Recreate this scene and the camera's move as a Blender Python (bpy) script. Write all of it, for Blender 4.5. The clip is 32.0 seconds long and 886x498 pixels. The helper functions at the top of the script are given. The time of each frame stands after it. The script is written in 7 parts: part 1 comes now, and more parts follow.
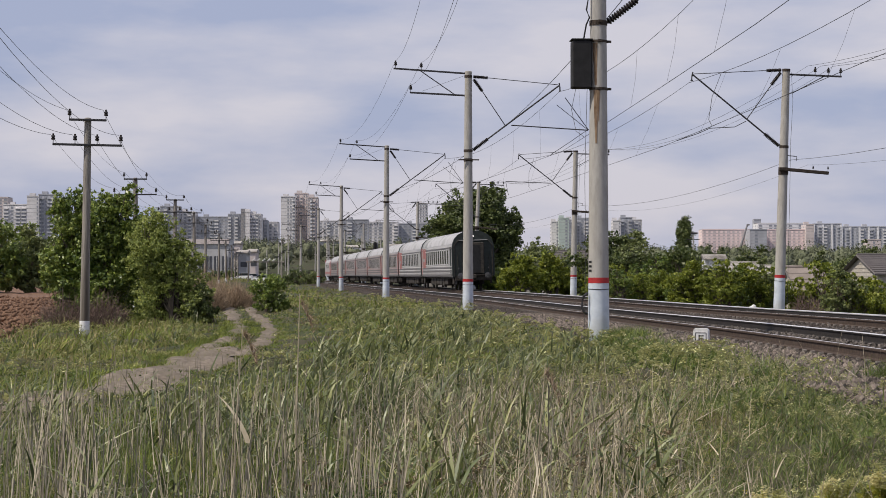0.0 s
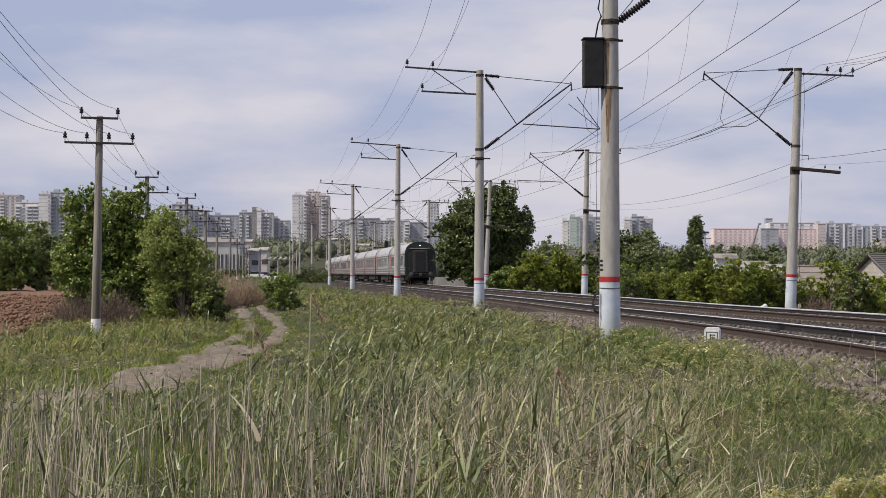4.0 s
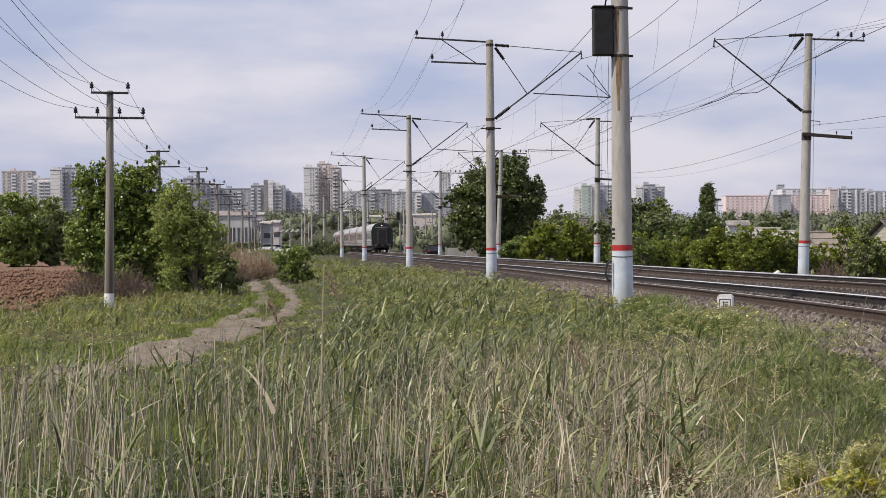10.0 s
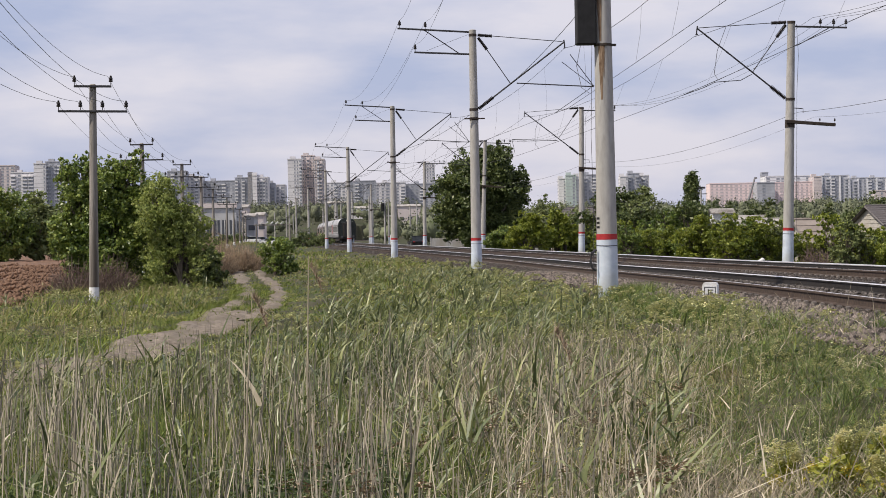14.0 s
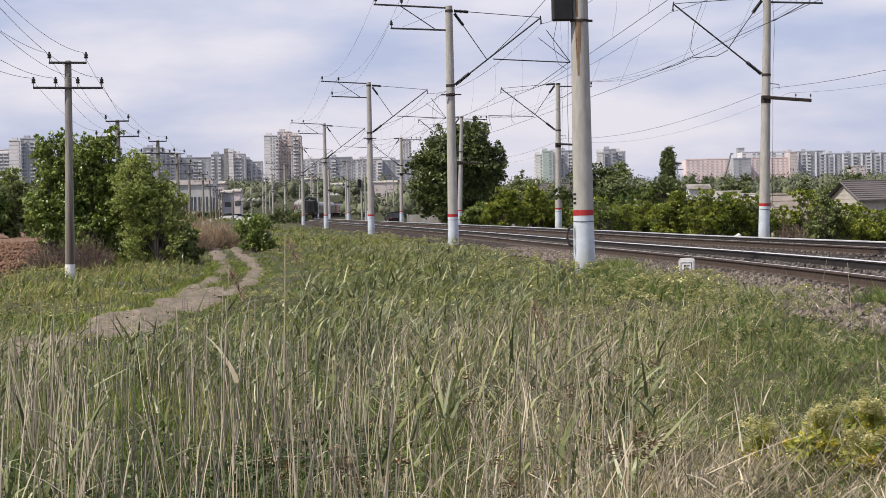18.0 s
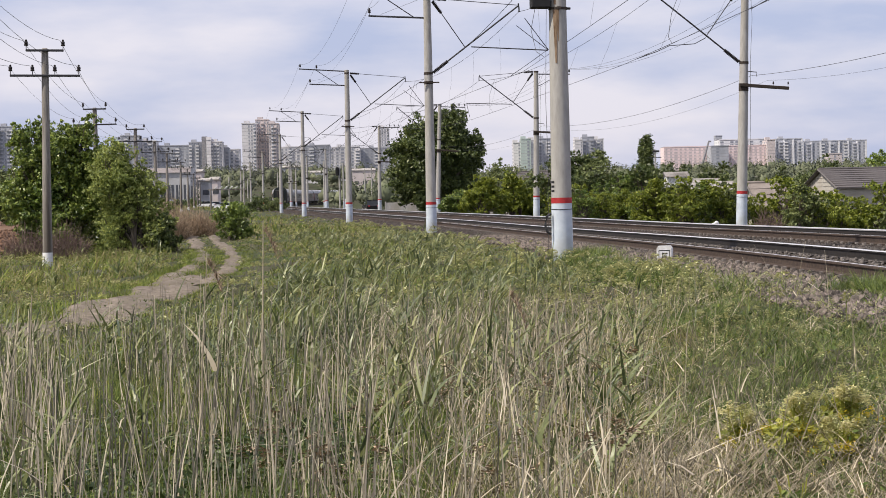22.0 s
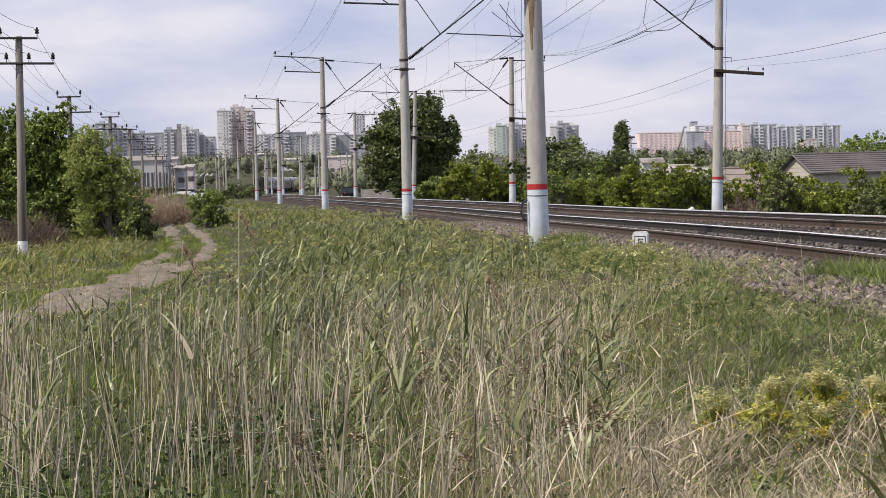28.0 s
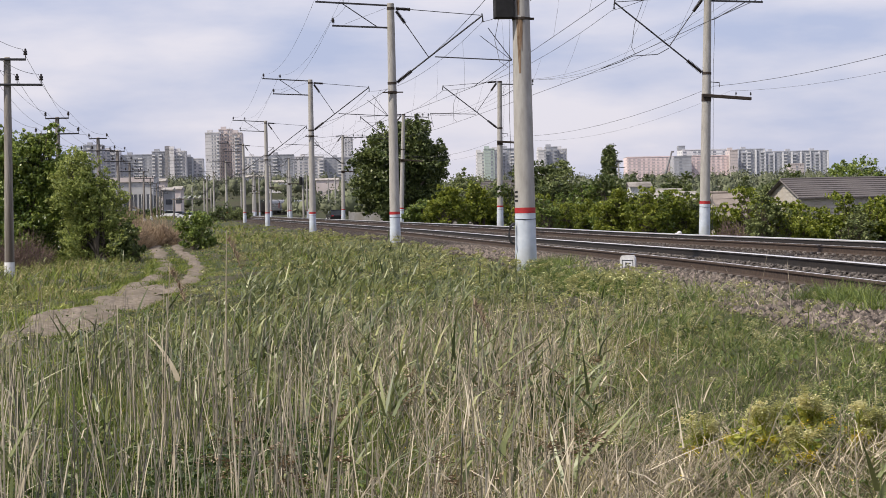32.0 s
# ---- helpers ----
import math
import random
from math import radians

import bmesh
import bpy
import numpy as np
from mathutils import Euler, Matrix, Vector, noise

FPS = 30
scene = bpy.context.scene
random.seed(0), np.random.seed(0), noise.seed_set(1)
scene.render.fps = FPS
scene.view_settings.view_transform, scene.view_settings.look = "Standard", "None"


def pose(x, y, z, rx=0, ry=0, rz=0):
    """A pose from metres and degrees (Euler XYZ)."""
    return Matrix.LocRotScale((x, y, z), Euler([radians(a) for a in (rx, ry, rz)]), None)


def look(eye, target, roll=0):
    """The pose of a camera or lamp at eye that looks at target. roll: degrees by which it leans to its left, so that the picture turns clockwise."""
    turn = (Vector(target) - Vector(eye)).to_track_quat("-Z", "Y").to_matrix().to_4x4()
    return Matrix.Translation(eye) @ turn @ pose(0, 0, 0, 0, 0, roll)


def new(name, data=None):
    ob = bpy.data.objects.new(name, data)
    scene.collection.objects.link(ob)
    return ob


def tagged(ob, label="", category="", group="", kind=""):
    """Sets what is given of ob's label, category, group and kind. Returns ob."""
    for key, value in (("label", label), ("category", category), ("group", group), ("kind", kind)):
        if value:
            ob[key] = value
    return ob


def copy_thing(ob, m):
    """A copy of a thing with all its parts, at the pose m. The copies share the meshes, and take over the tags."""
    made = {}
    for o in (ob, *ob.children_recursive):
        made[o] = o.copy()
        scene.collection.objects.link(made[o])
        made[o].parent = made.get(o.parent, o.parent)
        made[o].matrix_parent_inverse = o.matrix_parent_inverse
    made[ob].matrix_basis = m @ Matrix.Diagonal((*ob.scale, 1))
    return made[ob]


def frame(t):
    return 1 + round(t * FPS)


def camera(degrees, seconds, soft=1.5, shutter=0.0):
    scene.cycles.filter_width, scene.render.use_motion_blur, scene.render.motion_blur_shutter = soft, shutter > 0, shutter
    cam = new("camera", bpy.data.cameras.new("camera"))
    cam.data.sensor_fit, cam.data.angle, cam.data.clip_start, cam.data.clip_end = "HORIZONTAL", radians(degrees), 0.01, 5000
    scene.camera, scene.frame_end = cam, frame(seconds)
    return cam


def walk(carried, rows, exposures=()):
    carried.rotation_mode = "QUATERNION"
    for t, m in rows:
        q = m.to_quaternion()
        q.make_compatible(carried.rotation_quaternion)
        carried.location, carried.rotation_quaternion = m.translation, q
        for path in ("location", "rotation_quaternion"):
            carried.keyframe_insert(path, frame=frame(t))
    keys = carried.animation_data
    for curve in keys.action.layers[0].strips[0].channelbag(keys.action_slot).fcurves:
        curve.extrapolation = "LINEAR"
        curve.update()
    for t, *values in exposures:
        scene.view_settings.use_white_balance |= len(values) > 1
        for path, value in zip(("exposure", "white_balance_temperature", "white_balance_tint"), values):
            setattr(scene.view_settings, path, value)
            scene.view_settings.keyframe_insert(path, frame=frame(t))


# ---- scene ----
# ---- camera ----
EYE = (0.0, 0.0, 1.04)
cam = camera(25.98, 32.0, soft=0.58)
TURNS = [
    (0, 90.775, -0.000, -0.000),
    (0.5, 90.698, 0.071, 0.095),
    (1, 90.616, 0.029, 0.136),
    (1.5, 90.572, 0.032, 0.200),
    (2, 90.585, 0.034, 0.235),
    (2.5, 90.642, -0.006, 0.265),
    (3, 90.705, -0.054, 0.258),
    (3.5, 90.743, -0.113, 0.277),
    (5.5, 90.582, -0.072, 0.582),
    (6, 90.475, -0.098, 0.645),
    (6.5, 90.358, -0.023, 0.685),
    (7, 90.229, -0.024, 0.711),
    (7.5, 90.117, 0.050, 0.741),
    (8, 90.009, 0.096, 0.760),
    (8.5, 89.927, 0.249, 0.755),
    (9, 89.876, 0.409, 0.736),
    (9.5, 89.857, 0.483, 0.710),
    (10, 89.858, 0.594, 0.696),
    (10.5, 89.845, 0.646, 0.672),
    (11, 89.846, 0.723, 0.644),
    (11.5, 89.813, 0.778, 0.602),
    (12, 89.782, 0.890, 0.567),
    (12.5, 89.762, 0.919, 0.514),
    (13, 89.718, 0.987, 0.433),
    (13.5, 89.649, 1.030, 0.335),
    (14, 89.570, 1.134, 0.242),
    (14.5, 89.477, 1.106, 0.163),
    (16.5, 89.092, 1.231, -0.168),
    (17, 89.010, 1.271, -0.269),
    (17.5, 88.927, 1.263, -0.371),
    (18, 88.846, 1.248, -0.452),
    (18.5, 88.760, 1.214, -0.547),
    (19, 88.695, 1.148, -0.645),
    (19.5, 88.635, 1.126, -0.722),
    (20, 88.583, 1.135, -0.801),
    (20.5, 88.548, 1.223, -0.877),
    (21, 88.519, 1.233, -0.953),
    (21.5, 88.494, 1.256, -1.028),
    (22, 88.470, 1.292, -1.103),
    (22.5, 88.442, 1.317, -1.155),
    (23, 88.408, 1.389, -1.229),
    (23.5, 88.381, 1.388, -1.306),
    (24, 88.340, 1.485, -1.364),
    (24.5, 88.305, 1.443, -1.411),
    (25, 88.273, 1.476, -1.455),
    (25.5, 88.245, 1.539, -1.494),
    (27.5, 88.066, 1.437, -1.766),
    (28, 88.057, 1.499, -1.823),
    (28.5, 88.066, 1.477, -1.887),
    (29, 88.092, 1.491, -1.942),
    (29.5, 88.183, 1.370, -2.005),
    (30, 88.294, 1.293, -2.057),
    (30.5, 88.424, 1.235, -2.093),
    (31, 88.539, 1.208, -2.111),
    (31.5, 88.649, 1.169, -2.140),
    (32, 88.739, 1.240, -2.187),
]
walk(cam, [(t, pose(*EYE, rx, ry, rz)) for t, rx, ry, rz in TURNS],
     [(0, -0.12), (3, -0.10), (6, 0.10), (13, 0.09), (17, 0.22), (25, 0.25), (32, 0.21)])

# ---- daylight: bright veiled sky, sun from the left and a little behind ----
SUN_EL, SUN_AZ = radians(50), radians(-114)      # azimuth from +y towards +x
world = bpy.data.worlds.new("sky")
scene.world = world
world.use_nodes = True
wn, wl = world.node_tree.nodes, world.node_tree.links
wn.clear()
w_out, w_bg = wn.new("ShaderNodeOutputWorld"), wn.new("ShaderNodeBackground")
w_sky = wn.new("ShaderNodeTexSky")
w_sky.sky_type, w_sky.sun_disc, w_sky.sun_elevation, w_sky.sun_rotation = "NISHITA", False, SUN_EL, SUN_AZ
w_sky.dust_density, w_sky.air_density = 2.0, 1.0
w_tc, w_map, w_noise = wn.new("ShaderNodeTexCoord"), wn.new("ShaderNodeMapping"), wn.new("ShaderNodeTexNoise")
w_map.inputs["Scale"].default_value = (2.2, 2.2, 8.0)
w_noise.inputs["Scale"].default_value, w_noise.inputs["Detail"].default_value = 2.2, 6.0
w_noise.inputs["Roughness"].default_value = 0.52
w_ramp = wn.new("ShaderNodeValToRGB")
w_ramp.color_ramp.elements[0].position, w_ramp.color_ramp.elements[0].color = 0.40, (4.5, 5.0, 7.0, 1)
w_ramp.color_ramp.elements[1].position, w_ramp.color_ramp.elements[1].color = 0.61, (7.6, 7.3, 8.15, 1)
w_mix = wn.new("ShaderNodeMix")
w_mix.data_type = "RGBA"
w_mix.inputs["Factor"].default_value = 0.86
w_bg.inputs["Strength"].default_value = 0.097
wl.new(w_tc.outputs["Generated"], w_map.inputs["Vector"])
wl.new(w_map.outputs["Vector"], w_noise.inputs["Vector"])
wl.new(w_noise.outputs["Fac"], w_ramp.inputs["Fac"])
wl.new(w_sky.outputs["Color"], w_mix.inputs["A"])
wl.new(w_ramp.outputs["Color"], w_mix.inputs["B"])
wl.new(w_mix.outputs["Result"], w_bg.inputs["Color"])
wl.new(w_bg.outputs["Background"], w_out.inputs["Surface"])

sun = new("sun", bpy.data.lights.new("sun", "SUN"))
sun.data.energy, sun.data.angle, sun.data.color = 4.0, radians(1.2), (1.0, 0.91, 0.775)
sun_way = Vector((math.sin(SUN_AZ) * math.cos(SUN_EL), math.cos(SUN_AZ) * math.cos(SUN_EL), math.sin(SUN_EL)))
sun.matrix_world = look(sun_way * 60, (0, 0, 0))


# ---- materials ----
def mat(name, dark, light, scale=6.0, rough=0.8, metal=0.0, bump=0.15, big=0.0, stain=None, per_object=0.0, per_island=0.0,
        stretch=(1, 1, 1), leaf=0.0, spec=0.4):
    """Procedural surface: fine grain between two colours, larger stains, relief; leaf: share of light that passes through."""
    m = bpy.data.materials.new(name)
    m.use_nodes = True
    n, l = m.node_tree.nodes, m.node_tree.links
    b, out = n["Principled BSDF"], n["Material Output"]
    tc, mp = n.new("ShaderNodeTexCoord"), n.new("ShaderNodeMapping")
    mp.inputs["Scale"].default_value = stretch
    l.new(tc.outputs["Object"], mp.inputs["Vector"])
    fine = n.new("ShaderNodeTexNoise")
    fine.inputs["Scale"].default_value, fine.inputs["Detail"].default_value, fine.inputs["Roughness"].default_value = scale, 5.0, 0.62
    l.new(mp.outputs["Vector"], fine.inputs["Vector"])
    ramp = n.new("ShaderNodeValToRGB")
    ramp.color_ramp.elements[0].position, ramp.color_ramp.elements[0].color = 0.33, (*dark, 1)
    ramp.color_ramp.elements[1].position, ramp.color_ramp.elements[1].color = 0.67, (*light, 1)
    l.new(fine.outputs["Fac"], ramp.inputs["Fac"])
    colour = ramp.outputs["Color"]
    if big:
        coarse = n.new("ShaderNodeTexNoise")
        coarse.inputs["Scale"].default_value, coarse.inputs["Detail"].default_value = big, 4.0
        l.new(mp.outputs["Vector"], coarse.inputs["Vector"])
        r2 = n.new("ShaderNodeValToRGB")
        r2.color_ramp.elements[0].position, r2.color_ramp.elements[1].position = 0.46, 0.62
        l.new(coarse.outputs["Fac"], r2.inputs["Fac"])
        mx = n.new("ShaderNodeMix")
        mx.data_type = "RGBA"
        l.new(r2.outputs["Color"], mx.inputs["Factor"])
        l.new(colour, mx.inputs["A"])
        mx.inputs["B"].default_value = (*(stain or [c * 0.7 for c in dark]), 1)
        colour = mx.outputs["Result"]
    for amount, source in ((per_object, "object"), (per_island, "island")):
        if amount:
            src = n.new("ShaderNodeObjectInfo" if source == "object" else "ShaderNodeNewGeometry")
            rnd = src.outputs["Random" if source == "object" else "Random Per Island"]
            ml = n.new("ShaderNodeMapRange")
            ml.inputs["To Min"].default_value, ml.inputs["To Max"].default_value = 1 - amount, 1 + amount
            l.new(rnd, ml.inputs["Value"])
            hs = n.new("ShaderNodeHueSaturation")
            l.new(ml.outputs["Result"], hs.inputs["Value"])
            l.new(colour, hs.inputs["Color"])
            if leaf:
                mh = n.new("ShaderNodeMapRange")
                mh.inputs["To Min"].default_value, mh.inputs["To Max"].default_value = 0.5 + amount * 0.045, 0.5 - amount * 0.05
                l.new(rnd, mh.inputs["Value"])
                l.new(mh.outputs["Result"], hs.inputs["Hue"])
            colour = hs.outputs["Color"]
    l.new(colour, b.inputs["Base Color"])
    b.inputs["Roughness"].default_value, b.inputs["Metallic"].default_value = rough, metal
    b.inputs["Specular IOR Level"].default_value = spec
    if bump:
        bp = n.new("ShaderNodeBump")
        bp.inputs["Strength"].default_value, bp.inputs["Distance"].default_value = bump, 0.02
        l.new(fine.outputs["Fac"], bp.inputs["Height"])
        l.new(bp.outputs["Normal"], b.inputs["Normal"])
    if leaf:
        tr, ms = n.new("ShaderNodeBsdfTranslucent"), n.new("ShaderNodeMixShader")
        l.new(colour, tr.inputs["Color"])
        ms.inputs["Fac"].default_value = leaf
        l.new(b.outputs["BSDF"], ms.inputs[1])
        l.new(tr.outputs["BSDF"], ms.inputs[2])
        l.new(ms.outputs["Shader"], out.inputs["Surface"])
    return m


def stones_mat(name, dark, light, scale):
    """Crushed stone: every cell a lump of its own tone, with real relief; the shade between lumps is coloured into the
    gaps.
    """
    m = bpy.data.materials.new(name)
    m.use_nodes = True
    n, l = m.node_tree.nodes, m.node_tree.links
    b, tc = n["Principled BSDF"], n.new("ShaderNodeTexCoord")
    cell, edge = n.new("ShaderNodeTexVoronoi"), n.new("ShaderNodeTexVoronoi")
    edge.feature = "DISTANCE_TO_EDGE"
    for v in (cell, edge):
        v.inputs["Scale"].default_value = scale
        l.new(tc.outputs["Object"], v.inputs["Vector"])
    bw = n.new("ShaderNodeRGBToBW")
    l.new(cell.outputs["Color"], bw.inputs["Color"])
    ramp = n.new("ShaderNodeValToRGB")
    ramp.color_ramp.elements[0].position, ramp.color_ramp.elements[0].color = 0.2, (*[c * 2.2 for c in dark], 1)
    ramp.color_ramp.elements[1].position, ramp.color_ramp.elements[1].color = 0.8, (*light, 1)
    l.new(bw.outputs["Val"], ramp.inputs["Fac"])
    gap = n.new("ShaderNodeMapRange")
    gap.inputs["From Max"].default_value = 0.22
    l.new(edge.outputs["Distance"], gap.inputs["Value"])
    mx = n.new("ShaderNodeMix")
    mx.data_type = "RGBA"
    mx.inputs["A"].default_value = (*dark, 1)
    l.new(gap.outputs["Result"], mx.inputs["Factor"])
    l.new(ramp.outputs["Color"], mx.inputs["B"])
    l.new(mx.outputs["Result"], b.inputs["Base Color"])
    b.inputs["Roughness"].default_value, b.inputs["Specular IOR Level"].default_value = 0.95, 0.1
    bp = n.new("ShaderNodeBump")
    bp.inputs["Strength"].default_value, bp.inputs["Distance"].default_value = 1.0, 0.05
    l.new(gap.outputs["Result"], bp.inputs["Height"])
    l.new(bp.outputs["Normal"], b.inputs["Normal"])
    return m


def glow(name, colour, power):
    m = bpy.data.materials.new(name)
    m.use_nodes = True
    b = m.node_tree.nodes["Principled BSDF"]
    b.inputs["Base Color"].default_value = (*colour, 1)
    b.inputs["Emission Color"].default_value, b.inputs["Emission Strength"].default_value = (*colour, 1), power
    return m


CONCRETE = mat("mast_concrete", (0.31, 0.298, 0.28), (0.44, 0.425, 0.405), 7, 0.9, bump=0.25, big=0.9, stain=(0.30, 0.28, 0.24), stretch=(1, 1, 0.25))
MAST_PAINT = mat("pale_blue_paint", (0.46, 0.52, 0.60), (0.58, 0.63, 0.70), 5, 0.7, bump=0.12, big=1.6, stain=(0.44, 0.47, 0.50))
RED_PAINT = mat("red_paint", (0.31, 0.016, 0.02), (0.44, 0.032, 0.034), 12, 0.6, bump=0.1)
RUST_STREAK = mat("rust_streak", (0.10, 0.055, 0.03), (0.30, 0.22, 0.15), 9, 0.9, bump=0.1, stretch=(3, 3, 0.4))
STEEL = mat("dark_galvanised_steel", (0.022, 0.022, 0.026), (0.055, 0.054, 0.058), 20, 0.6, 0.2, bump=0.1)
CLAMP = mat("rusty_clamp", (0.03, 0.024, 0.02), (0.08, 0.06, 0.048), 25, 0.8, 0.3)
PORCELAIN = mat("dark_porcelain", (0.012, 0.010, 0.010), (0.03, 0.024, 0.022), 20, 0.35, bump=0.0)
WIRE = mat("copper_wire", (0.03, 0.03, 0.032), (0.07, 0.066, 0.062), 6, 0.6, 0.2, bump=0.0)
BLACK_BOX = mat("black_enamel", (0.008, 0.008, 0.009), (0.018, 0.018, 0.02), 6, 0.75, bump=0.05)
WOOD_POLE = mat("weathered_pole_wood", (0.155, 0.14, 0.125), (0.34, 0.315, 0.285), 10, 0.9, bump=0.4, stretch=(3, 3, 0.15), big=0.6, stain=(0.09, 0.075, 0.06))
WHITEWASH = mat("whitewash", (0.62, 0.63, 0.64), (0.78, 0.78, 0.78), 9, 0.9, bump=0.15, big=3.0, stain=(0.5, 0.49, 0.46))
RAIL_SIDE = mat("rusty_rail", (0.034, 0.024, 0.019), (0.095, 0.066, 0.05), 14, 0.8, 0.2, bump=0.2)
RAIL_INNER = mat("dark_rail_side", (0.012, 0.010, 0.009), (0.035, 0.028, 0.024), 14, 0.7, 0.2, bump=0.2)
RAIL_HEAD = mat("polished_rail_head", (0.74, 0.73, 0.72), (0.88, 0.87, 0.86), 3, 0.33, 0.6, bump=0.02, stretch=(1, 0.2, 1))
SLEEPER = mat("concrete_sleeper", (0.17, 0.15, 0.135), (0.30, 0.268, 0.245), 8, 0.9, bump=0.2, per_object=0.25)
BALLAST = stones_mat("ballast_stone", (0.03, 0.024, 0.02), (0.225, 0.188, 0.165), 14.0)
STONE = mat("ballast_lump", (0.05, 0.041, 0.035), (0.20, 0.165, 0.142), 8, 0.95, bump=0.4, per_island=0.85)
OILY_STONE = mat("oily_ballast_lump", (0.06, 0.052, 0.047), (0.16, 0.14, 0.128), 8, 0.9, bump=0.3, per_island=0.4)
EARTH = mat("grassy_earth", (0.026, 0.026, 0.011), (0.07, 0.064, 0.03), 3.0, 1.0, bump=0.8, big=0.12, stain=(0.04, 0.05, 0.014))
DIRT = mat("trodden_dirt", (0.095, 0.078, 0.06), (0.27, 0.222, 0.175), 7, 1.0, bump=1.0, big=1.1, stain=(0.15, 0.125, 0.092))
PLOUGH = mat("ploughed_soil", (0.075, 0.042, 0.026), (0.255, 0.15, 0.096), 3.5, 1.0, bump=1.0, big=0.35, stain=(0.15, 0.088, 0.056))


# ---- mesh tools ----
class Geo:
    """Gathers the points and faces of one mesh."""

    def __init__(self):
        self.v, self.f = [], []

    def add(self, verts, faces):
        k = len(self.v)
        self.v.extend([tuple(p) for p in verts])
        self.f.extend([tuple(k + i for i in face) for face in faces])
        return self

    def box(self, x, y, z, sx, sy, sz, turn=None, cut=0.0):
        """A box by its centre and sizes; cut: the width of its chamfered upright and level edges."""
        hx, hy, hz = sx / 2, sy / 2, sz / 2
        if cut:
            ring = [(hx - cut, -hy), (hx, -hy + cut), (hx, hy - cut), (hx - cut, hy), (-hx + cut, hy), (-hx, hy - cut), (-hx, -hy + cut), (-hx + cut, -hy)]
            shrink = [((abs(a) - cut) * (1 if a > 0 else -1), (abs(b) - cut) * (1 if b > 0 else -1)) for a, b in ring]
            pts = [(a, b, -hz) for a, b in shrink] + [(a, b, -hz + cut) for a, b in ring] + [(a, b, hz - cut) for a, b in ring] + [(a, b, hz) for a, b in shrink]
            fs = [tuple(range(7, -1, -1)), tuple(range(24, 32))]
            for r in range(3):
                fs += [(r * 8 + i, r * 8 + (i + 1) % 8, r * 8 + 8 + (i + 1) % 8, r * 8 + 8 + i) for i in range(8)]
        else:
            pts = [(a * hx, b * hy, c * hz) for c in (-1, 1) for a, b in ((-1, -1), (1, -1), (1, 1), (-1, 1))]
            fs = [(3, 2, 1, 0), (4, 5, 6, 7), (0, 1, 5, 4), (1, 2, 6, 5), (2, 3, 7, 6), (3, 0, 4, 7)]
        if turn is not None:
            pts = [turn @ Vector(p) for p in pts]
        return self.add([(x + p[0], y + p[1], z + p[2]) for p in pts], fs)

    def tube(self, pts, r, n=8, cap=True):
        pts = [Vector(p) for p in pts]
        rs = r if isinstance(r, (list, tuple)) else [r] * len(pts)
        verts, faces = [], []
        for i, p in enumerate(pts):
            d = (pts[min(i + 1, len(pts) - 1)] - pts[max(i - 1, 0)]).normalized()
            side = d.cross(Vector((0, 0, 1)))
            side = side.normalized() if side.length > 0.05 else Vector((1, 0, 0))
            up = side.cross(d).normalized()
            for k in range(n):
                a = 2 * math.pi * k / n
                verts.append(p + (side * math.cos(a) + up * math.sin(a)) * rs[i])
        for i in range(len(pts) - 1):
            faces += [(i * n + k, i * n + (k + 1) % n, (i + 1) * n + (k + 1) % n, (i + 1) * n + k) for k in range(n)]
        if cap:
            faces += [tuple(range(n - 1, -1, -1)), tuple((len(pts) - 1) * n + k for k in range(n))]
        return self.add(verts, faces)

    def lathe(self, profile, n=16, at=(0, 0, 0), turn=None):
        """profile: (radius, height) pairs from bottom to top."""
        verts = [(r * math.cos(2 * math.pi * k / n), r * math.sin(2 * math.pi * k / n), z) for r, z in profile for k in range(n)]
        faces = []
        for i in range(len(profile) - 1):
            faces += [(i * n + k, i * n + (k + 1) % n, (i + 1) * n + (k + 1) % n, (i + 1) * n + k) for k in range(n)]
        faces += [tuple(range(n - 1, -1, -1)), tuple((len(profile) - 1) * n + k for k in range(n))]
        if turn is not None:
            verts = [turn @ Vector(p) for p in verts]
        return self.add([(p[0] + at[0], p[1] + at[1], p[2] + at[2]) for p in verts], faces)

    def prism(self, section, a, b, axis="x"):
        """A closed section (pairs) drawn from a to b along an axis; pairs are (y, z) for x and (x, z) for y."""
        n = len(section)
        put = (lambda s, p: (s, p[0], p[1])) if axis == "x" else (lambda s, p: (p[0], s, p[1]))
        verts = [put(s, p) for s in (a, b) for p in section]
        faces = [(i, (i + 1) % n, n + (i + 1) % n, n + i) for i in range(n)] + [tuple(range(n - 1, -1, -1)), tuple(range(n, 2 * n))]
        return self.add(verts, faces)

    def mesh(self, name, material, smooth=False):
        me = bpy.data.meshes.new(name)
        me.from_pydata(self.v, [], self.f)
        bm = bmesh.new()
        bm.from_mesh(me)
        bmesh.ops.recalc_face_normals(bm, faces=bm.faces)
        bm.to_mesh(me)
        bm.free()
        for mm in (material if isinstance(material, (list, tuple)) else [material]):
            me.materials.append(mm)
        if smooth:
            me.shade_smooth()
            me.set_sharp_from_angle(angle=radians(38))
        return me


def part(name, geo, material, parent=None, label="", smooth=False):
    ob = new(name, geo.mesh(name, material, smooth))
    ob.parent = parent
    return tagged(ob, label)


def thing(name, label, category, m=None, group="", kind=""):
    ob = new(name)
    ob.empty_display_size = 0.2
    if m is not None:
        ob.matrix_basis = m
    return tagged(ob, label, category, group, kind)


